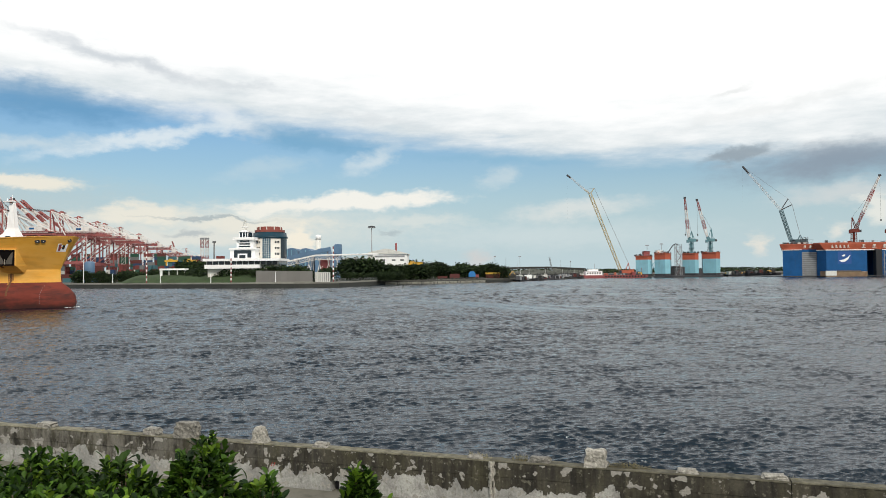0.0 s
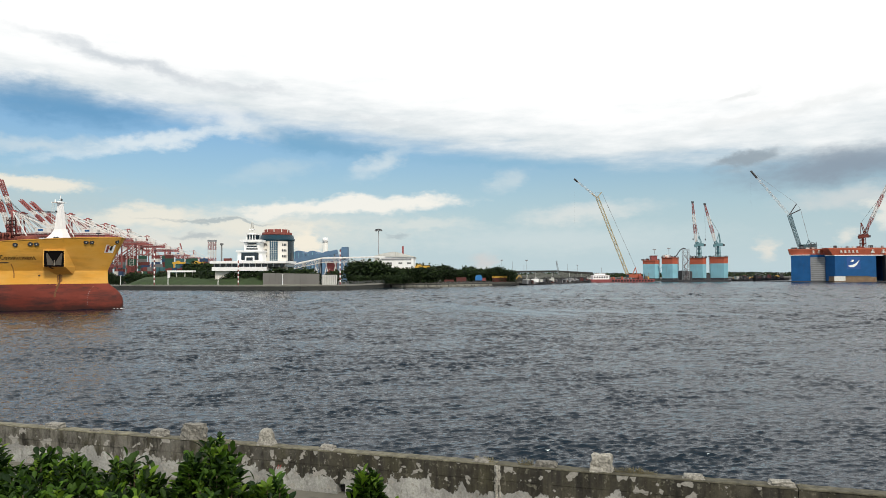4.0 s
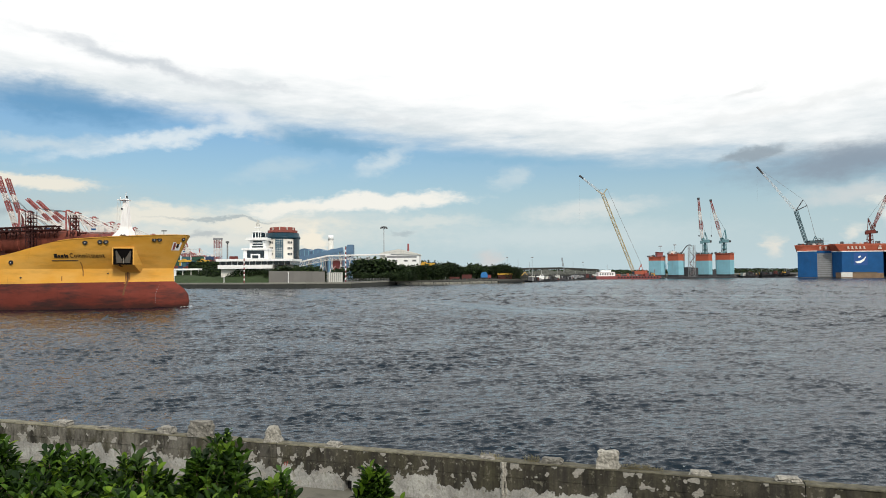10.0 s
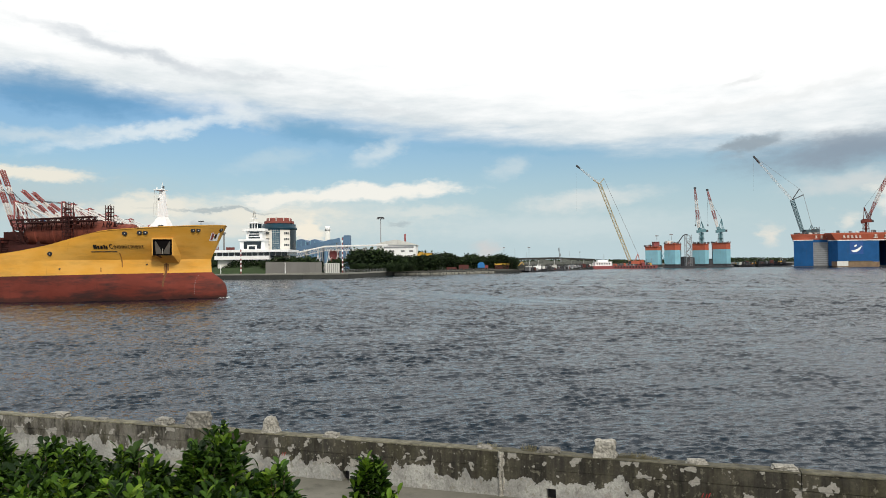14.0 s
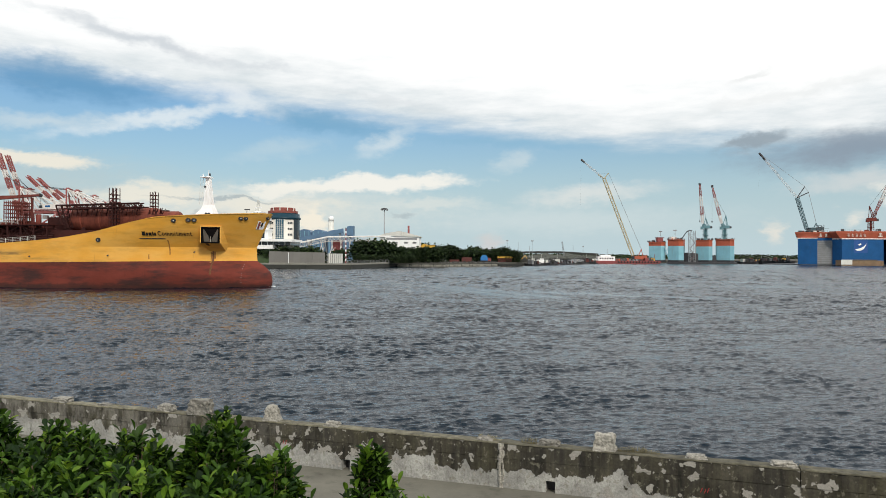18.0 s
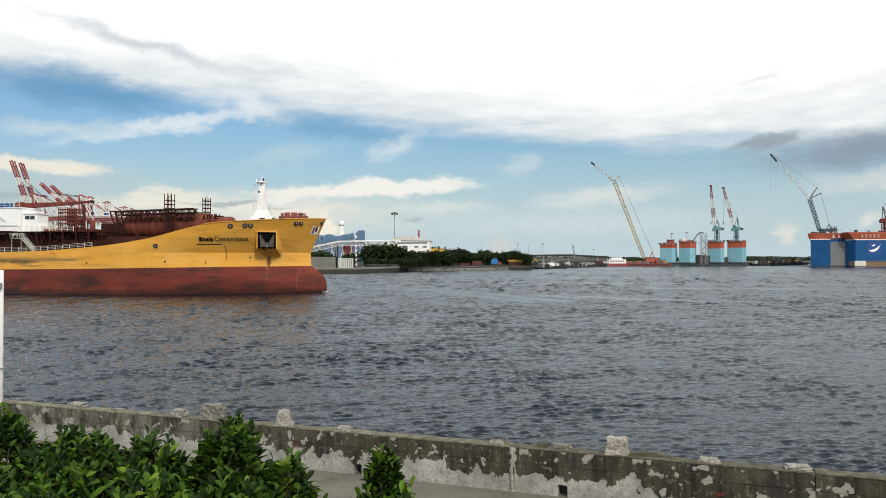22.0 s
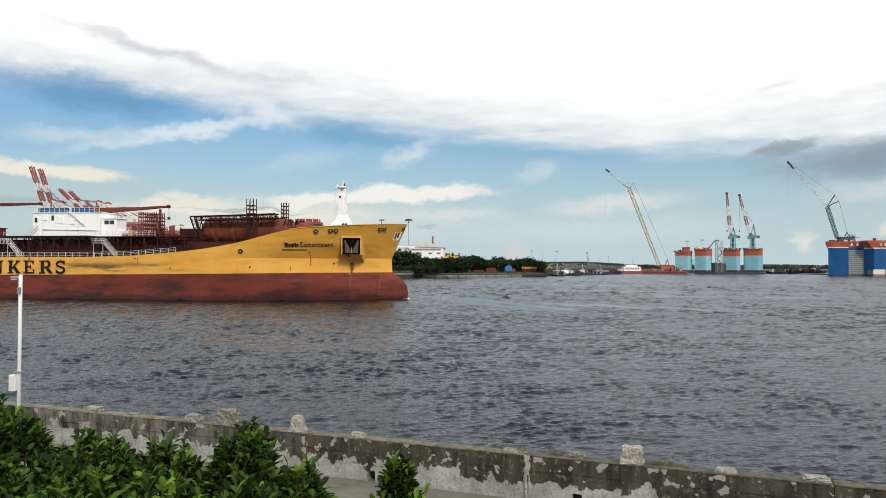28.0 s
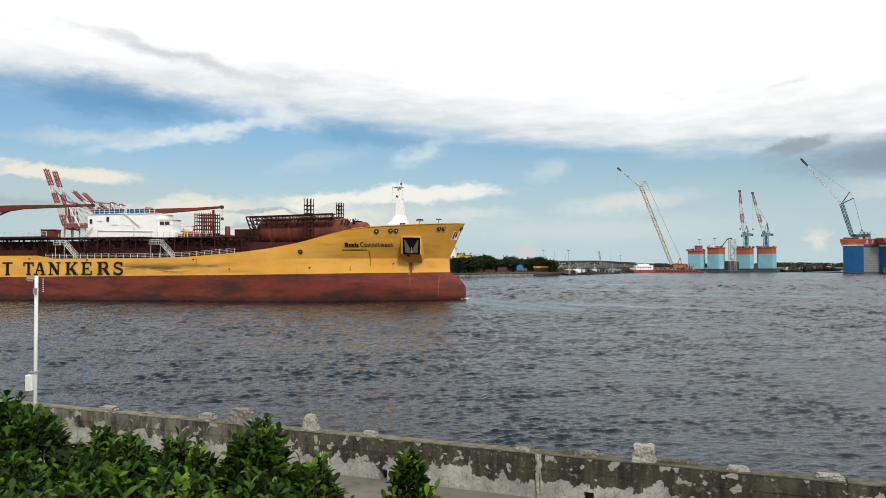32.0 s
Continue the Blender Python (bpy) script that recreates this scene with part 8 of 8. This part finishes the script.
part("emblem", Shape().prism([(301.2, 12.2), (303.0, 11.0), (305.6, 11.2), (308.0, 12.8), (309.8, 16.4), (307.6, 14.4), (305.0, 13.0)], -6.14, -6.064), M_WHITE, w, "plain white rising sweep")
part("emblem", Shape().prism([(303.2, 15.6), (304.6, 15.0), (306.0, 16.0), (305.2, 16.9)], -6.14, -6.064), M_WHITE, w)
rnd = random.Random(31)
for x, yy, zz in ((278.6, 3.0, 22.0), (282.8, 2.9, 22.0), (287.2, 2.8, 22.0)):
    for k in range(3):
        part("sign_bar", Shape().box(x + 0.2 * k, x + 2.0 - 0.15 * k, yy - 0.75, yy - 0.62, zz + 0.85 * k, zz + 0.4 + 0.85 * k), M_STONE, big)
    part("sign_bar", Shape().box(x + 0.8, x + 1.2, yy - 0.78, yy - 0.752, zz, zz + 2.2), M_STONE, big)
for k in range(5):
    for j in range(3):
        part("sign_bar", Shape().box(295 + k * 3.0, 296.8 + k * 3.0 - 0.3 * j, -7.3, -7.1, 21.9 + 0.8 * j, 22.2 + 0.8 * j), M_STONE, big)
    part("sign_bar", Shape().box(295.7 + k * 3.0, 296.0 + k * 3.0, -7.34, -7.304, 21.9, 24.0), M_STONE, big)
for k in range(4):
    for j in range(3):
        part("sign_bar", Shape().box(318 + k * 8.0 + 0.3 * j, 321 + k * 8.0 - 0.2 * j, -7.3, -7.1, 21.7 + j, 22.2 + j), M_STONE, big)
    part("sign_bar", Shape().box(319.2 + k * 8.0, 319.7 + k * 8.0, -7.34, -7.304, 21.7, 24.4), M_STONE, big)
part("dark_tower", Shape().box(328, 332.5, -8.5, -4.5, -1, 20.38), M_BLACK, big)
part("far_wall", Shape().box(333, 364, -6, 20, 0, 19.8), M_BLUE, big)
part("open_frame", Shape().truss((336, -7, 0), (336, -7, 19), 5, 5, 6, 0.3).truss((345, -7, 0), (345, -7, 19), 5, 5, 6, 0.3), M_GREY, big)
part("pontoon", Shape().box(260, 364, -9, 60, -2, 0.6), M_DARK, big)
s = Shape()
for k in range(36):
    x = 263 + k * 2.8
    y = 3.4 if x < 286 else -6.6
    z = 25.4 if x < 286 else 25.8
    s.beam((x, y, z), (x, y, z + 1.1), 0.07, 4).beam((x, y, z + 1.1), (x + 2.8, y, z + 1.1), 0.05, 4)
part("handrail", s, M_GREY, big)
for k in range(22):
    x = 266 + rnd.uniform(0, 88)
    y, z = (8, 25.4) if x < 290 else (-2, 25.8)
    part("deck_gear", Shape().slab(x, y + rnd.uniform(0, 4), z, z + rnd.uniform(0.7, 2.2), rnd.uniform(0.8, 3.0), 1.5), (M_DARK, M_OFFWHITE, M_GREY, M_DECKRED)[k % 4], big)
part("deck_frame", Shape().truss((283, 10, 25.4), (283, 10, 31), 4, 4, 3, 0.18).beam((277, 10, 28.6), (290, 10, 28.6), 0.15, 4), M_DARK, big)
ob = thing("rusty_barge", "rusty flat cargo barge moored before the dock", "barge", (284, 541, 0))
part("hull", Shape().loft([[(x, -4, z0), (x, 4, z0), (x, 4, z1), (x, -4, z1)] for x, z0, z1 in ((0, 0.5, 4.2), (2, -1, 4.0), (9, -1, 3.6), (29, -1, 3.4), (31, 0.6, 3.8))]), surface("rusty barge plating", (0.22, 0.15, 0.09), 0.8, vary=0.35, scale=3, dirt=RUST, dirt_amount=0.8, streaks=1), ob)
part("bow_plate", Shape().box(-0.2, 8, -4.2, -4.004, 0.8, 4.4), M_OFFWHITE, ob)
part("cargo", Shape().loft([[(10, -3, 3.4), (28, -3, 3.4), (28, 3, 3.4), (10, 3, 3.4)], [(12, -2, 4.6), (27, -2, 4.4), (27, 2, 4.4), (12, 2, 4.6)]]), M_BARK, ob)

lattice_crane(281.2, 575, 25.4, (277.2, 28.0), (269.6, 53.0), [(275.6, 61.8), (278.6, 57.2)], (239.8, 88.3), (M_DARKTEAL, M_DARKTEAL, M_CRANEWHITE, M_DARK), "blue green lattice crane on the dock with a white jib", (284.5, 33.0))
slewing_crane(318.6, 560, 25.8, 33.6, (317.5, 45.4), (340.0, 78), (322.5, 41.5), (M_DECKRED, (M_STSRED, M_CRANEWHITE)), "red dock crane with a red and white jib")
slewing_crane(346.5, 560, 25.8, 33.6, (345.6, 45.4), (372.0, 76), (350.0, 41.5), (M_DECKRED, (M_STSRED, M_CRANEWHITE)), "red dock crane beside its twin")

# low barges between the docks
for x, y, l, h, c in ((248, 640, 30, 2.2, M_DARK), (276, 652, 26, 2.8, M_BLACK)):
    ob = thing("flat_barge", "low dark flat barge with yellow deck gear", "barge", (x, y, 0), group="barges between the docks")
    part("hull", Shape().loft([[(u, -5, z0), (u, 5, z0), (u, 5, h), (u, -5, h)] for u, z0 in ((0, 0.8), (3, -1), (l - 3, -1), (l, 0.8))]), c, ob)
    for k in range(6):
        part("deck_gear", Shape().slab(3 + k * l / 7, 0, h, h + 1.0 + (k % 3) * 0.9, 2.4, 3), (M_YELLOW, M_DARK, M_BROWNBOX, M_YELLOW)[k % 4], ob)
    part("derrick", Shape().beam((l * 0.7, 0, h), (l * 0.7, 0, h + 5), 0.2, 5).beam((l * 0.7, 0, h + 5), (l * 0.95, 0, h + 3), 0.12, 5), M_GREY, ob)


# a crowd of dark work barges and dredging gear along the shore
def scrap_barge(x, y, l, h, mat, turn, seed):
    rnd = random.Random(seed)
    ob = thing("work_barge", "dark moored work barge cluttered with dredging gear", "barge", (x, y, 0), turn, "work barges along the shore")
    part("hull", Shape().loft([[(u, -3.5, z0), (u, 3.5, z0), (u, 3.5, h), (u, -3.5, h)] for u, z0 in ((0, 0.6), (2, -1), (l - 2, -1), (l, 0.6))]), mat, ob)
    for k in range(12):
        part("deck_gear", Shape().slab(rnd.uniform(1.5, l - 1.5), rnd.uniform(-2.5, 2), h, h + rnd.uniform(0.3, 2.4), rnd.uniform(0.4, 1.8), 1.6, rnd.uniform(-0.3, 0)), (M_DARK, M_BLACK, M_ROCK, M_BROWNBOX, M_GREY, M_ROCK)[rnd.randrange(6)], ob)
    part("cabin", Shape().box(l * 0.12, l * 0.3, -2, 2, h, h + 2.4).box(l * 0.11, l * 0.31, -2.2, 2.2, h + 2.404, h + 2.6), rnd.choice((M_DARK, M_OFFWHITE, M_GREY)), ob)
    part("derrick", Shape().beam((l * 0.6, 0, h), (l * 0.62, 0, h + rnd.uniform(3, 6)), 0.14, 5).beam((l * 0.62, 0, h + 3), (l * 0.62 + rnd.uniform(-4, 4), 0, h + rnd.uniform(3, 5.5)), 0.1, 5), M_DARK, ob)


rnd = random.Random(88)
for k in range(15):
    x = 47 + k * 4.4
    scrap_barge(x + rnd.uniform(-1, 1), 456 + (x - 42) * 2.0 + rnd.uniform(-4, 2), rnd.uniform(7, 11), rnd.uniform(0.5, 1.2), (M_BLACK, M_DARK, M_ROCK)[k % 3], rnd.uniform(10, 60), 300 + k)
for k in range(5):
    scrap_barge(244 + k * 8.5, 628 + rnd.uniform(-4, 4), rnd.uniform(10, 15), rnd.uniform(1.4, 2.6), (M_BLACK, M_DARK)[k % 2], rnd.uniform(-10, 10), 340 + k)


# ---- shrubs on the terrace ----
def shrub_material():
    mat = leaf_material("glossy shrub leaves", (0.006, 0.022, 0.003), (0.070, 0.15, 0.012), 0.6)
    return mat


M_SHRUB = shrub_material()
M_NEWLEAF = leaf_material("young shrub leaves", (0.05, 0.12, 0.008), (0.19, 0.30, 0.025), 0.6)
M_TWIG = surface("shrub twigs", (0.11, 0.085, 0.055), 0.9, vary=0.3, scale=0.1, bump=0.5)


def leaf_points(length, width):
    """Half outlines of an obovate leaf with a folded midrib: along, across, lift."""
    rows = [(0.0, 0.02), (0.3, 0.55), (0.62, 1.0), (0.86, 0.78), (1.0, 0.12)]
    return [(length * a, width * 0.5 * w, -0.25 * length * a * a) for a, w in rows]


def add_leaf(s, base, way, up, length, width):
    way, up = way.normalized(), up.normalized()
    side = way.cross(up).normalized()
    up = side.cross(way)
    v = []
    for a, w, dz in leaf_points(length, width):
        c = base + way * a + up * dz
        fold = up * (w * 0.35)
        v += [c - side * w + fold, c, c + side * w + fold]
    f = []
    for i in range(4):
        for j in range(2):
            p = i * 3 + j
            f.append((p, p + 1, p + 4, p + 3))
    s.add(v, f)


def rosette(s, rnd, p, out, n, size):
    a = out.cross(Vector((0.3, 0.2, 1))).normalized()
    b = a.cross(out).normalized()
    turn = rnd.uniform(0, 6.28)
    for k in range(n):
        w = turn + k * 2.4
        lift = rnd.uniform(0.9, 2.6) * (0.5 + 0.6 * k / n)
        way = (a * math.cos(w) + b * math.sin(w)) + out * lift
        add_leaf(s, p - out * 0.012 * (n - k), way, out, size * rnd.uniform(0.7, 1.15), size * rnd.uniform(0.42, 0.56))


def make_shrub(x, y, base, top, r, count, seed, lean=0.0, cone=False):
    rnd = random.Random(seed)
    ob = thing("shrub", "leafy green garden shrub with broad glossy leaves" if not cone else "small upright green shrub standing alone", "shrub", (x, y, base), group="shrubs on the terrace")
    h = top - base
    s, young, st = Shape(), Shape(), Shape()
    lone = Shape()
    add_leaf(lone, Vector((0, 0, 0)), Vector((1, 0, 0.2)), Vector((0, 0, 1)), 0.075, 0.034)
    leaf = lone.mesh("leaf")
    tips = []
    for k in range(int(count * 1.12)):
        a = rnd.uniform(0, 6.283)
        q = rnd.random()
        v = rnd.random() ** 0.62
        if cone:
            rr, zz = r * (1.0 - 0.86 * v ** 1.7) * (0.35 + 0.65 * math.sqrt(q)), h * (0.2 + 0.78 * v)
        else:
            dome = math.sqrt(max(0.0, 1 - (v * 0.98) ** 2.4))
            rr, zz = r * (0.25 + 0.75 * dome) * math.sqrt(0.12 + 0.88 * q), h * (0.18 + 0.82 * v * (1 - 0.22 * q))
        lump = 1 + 0.22 * noise.noise((math.cos(a) * 2.1 + seed, math.sin(a) * 2.1, zz * 4.0))
        p = Vector((math.cos(a) * rr * lump, math.sin(a) * rr * lump, zz * (1 + 0.07 * noise.noise((math.cos(a) * 3, math.sin(a) * 3 + seed, 0)))))
        out = (Vector((p.x, p.y, 0)) / max(r, 0.01) * 0.8 + Vector((rnd.uniform(-0.3, 0.3), rnd.uniform(-0.3, 0.3), 1.15))).normalized()
        fresh = zz > h * 0.6 and rnd.random() < 0.22
        rosette(young if fresh else s, rnd, p, out, 9 if fresh else 8, rnd.uniform(0.056, 0.09))
        if zz > h * 0.6:
            tips.append((p, out))
        if k % 5 == 0:
            st.beam((p.x * 0.25, p.y * 0.25, h * 0.12), p, 0.007, 4, 0.004)
    for k in range(5):
        a = rnd.uniform(0, 6.28)
        st.beam((0, 0, 0), (math.cos(a) * r * 0.35, math.sin(a) * r * 0.35, h * 0.6), 0.018, 6, 0.008)
    tagged(part("brushwood", st, M_TWIG, ob, "thin brown stems"), kind="stuff")
    tagged(part("foliage", s, M_SHRUB, ob, "mature dark green leaves"), kind="stuff")
    if young.v:
        tagged(part("young_foliage", young, M_NEWLEAF, ob, "bright young leaves"), kind="stuff")
    # a few single leaves that stand off the outline
    for p, out in rnd.sample(tips, min(len(tips), 26)):
        q = (out + Vector((rnd.uniform(-0.7, 0.7), rnd.uniform(-0.7, 0.7), 0.5))).normalized()
        m = Matrix.Translation(p + out * 0.03) @ q.to_track_quat("X", "Z").to_matrix().to_4x4() @ Matrix.Diagonal((1.1, 1.1, 1.1, 1))
        part("leaf", leaf, M_NEWLEAF if rnd.random() < 0.4 else M_SHRUB, ob, m=m)
    return ob


for i, row in enumerate([
    (-3.95, 4.75, 6.12, 0.58, 380), (-3.22, 4.7, 6.10, 0.48, 400), (-2.60, 4.7, 5.90, 0.54, 380), (-2.05, 4.6, 5.86, 0.46, 330), (-1.50, 4.5, 6.03, 0.36, 320), (-1.14, 4.5, 5.76, 0.30, 220),
    (-3.65, 4.05, 5.93, 0.55, 320), (-2.95, 4.05, 5.88, 0.55, 320), (-2.35, 4.1, 5.80, 0.52, 320), (-1.80, 4.05, 5.80, 0.46, 280), (-1.33, 4.1, 5.74, 0.36, 240), (-1.08, 4.15, 5.60, 0.26, 140),
    (-3.1, 3.55, 5.84, 0.5, 240), (-2.5, 3.55, 5.80, 0.5, 240), (-1.95, 3.55, 5.78, 0.46, 220), (-1.45, 3.6, 5.72, 0.4, 200),
]):
    make_shrub(row[0], row[1], 4.55, row[2], row[3], row[4], 100 + i)
make_shrub(-0.52, 4.5, 4.55, 5.77, 0.33, 210, 140, cone=True)
make_shrub(-0.17, 4.45, 4.55, 5.45, 0.13, 34, 141, cone=True)
make_shrub(-0.74, 4.35, 4.55, 5.42, 0.12, 30, 142, cone=True)

# dry weeds in the cracks of the coping
for i, (x, h, n) in enumerate(((-0.32, 0.14, 26), (-0.12, 0.10, 18), (2.55, 0.13, 60), (2.35, 0.11, 50), (2.78, 0.08, 40), (0.55, 0.14, 50), (-9.2, 0.06, 14), (5.2, 0.08, 16), (-6.1, 0.04, 8))):
    rnd = random.Random(900 + i)
    s = Shape()
    for k in range(n):
        a, b = rnd.uniform(-0.14, 0.14), rnd.uniform(-0.04, 0.04)
        s.beam((a, b, 0), (a + rnd.uniform(-0.06, 0.06), b + rnd.uniform(-0.03, 0.03), h * rnd.uniform(0.4, 1.0)), 0.004, 3, 0.001)
        q = rnd.uniform(0.5, 1.0)
        add_leaf(s, Vector((a, b, h * q * 0.6)), Vector((rnd.uniform(-1, 1), rnd.uniform(-1, 1), 0.6)), Vector((0, 0, 1)), 0.03, 0.014)
    ob = part("weed", s, surface("dry weeds", (0.17, 0.15, 0.08), 0.9, vary=0.4, scale=0.1, bump=0), None)
    ob.matrix_world = m_wall @ pose(x, 0.14, 0.855)
    tagged(ob, "small dry weed tuft on the parapet", "weed", "weeds on the parapet")


# ---- what moves ----
def motions():
    rows = []
    for k in range(17):
        t = 2.0 * k
        x = -78.98 + 2.23272 * t + 0.00318 * t * t
        rows.append((t, pose(x, 156.84 - 0.12215 * (x + 80.28), 0, 0, 0, -6.964)))
    walk(ship, rows)
    walk(water, [(0.0, pose(0, 0, 0)), (16.0, pose(-5.0, -6.0, 0)), (32.0, pose(-10.0, -12.0, 0))])


motions()
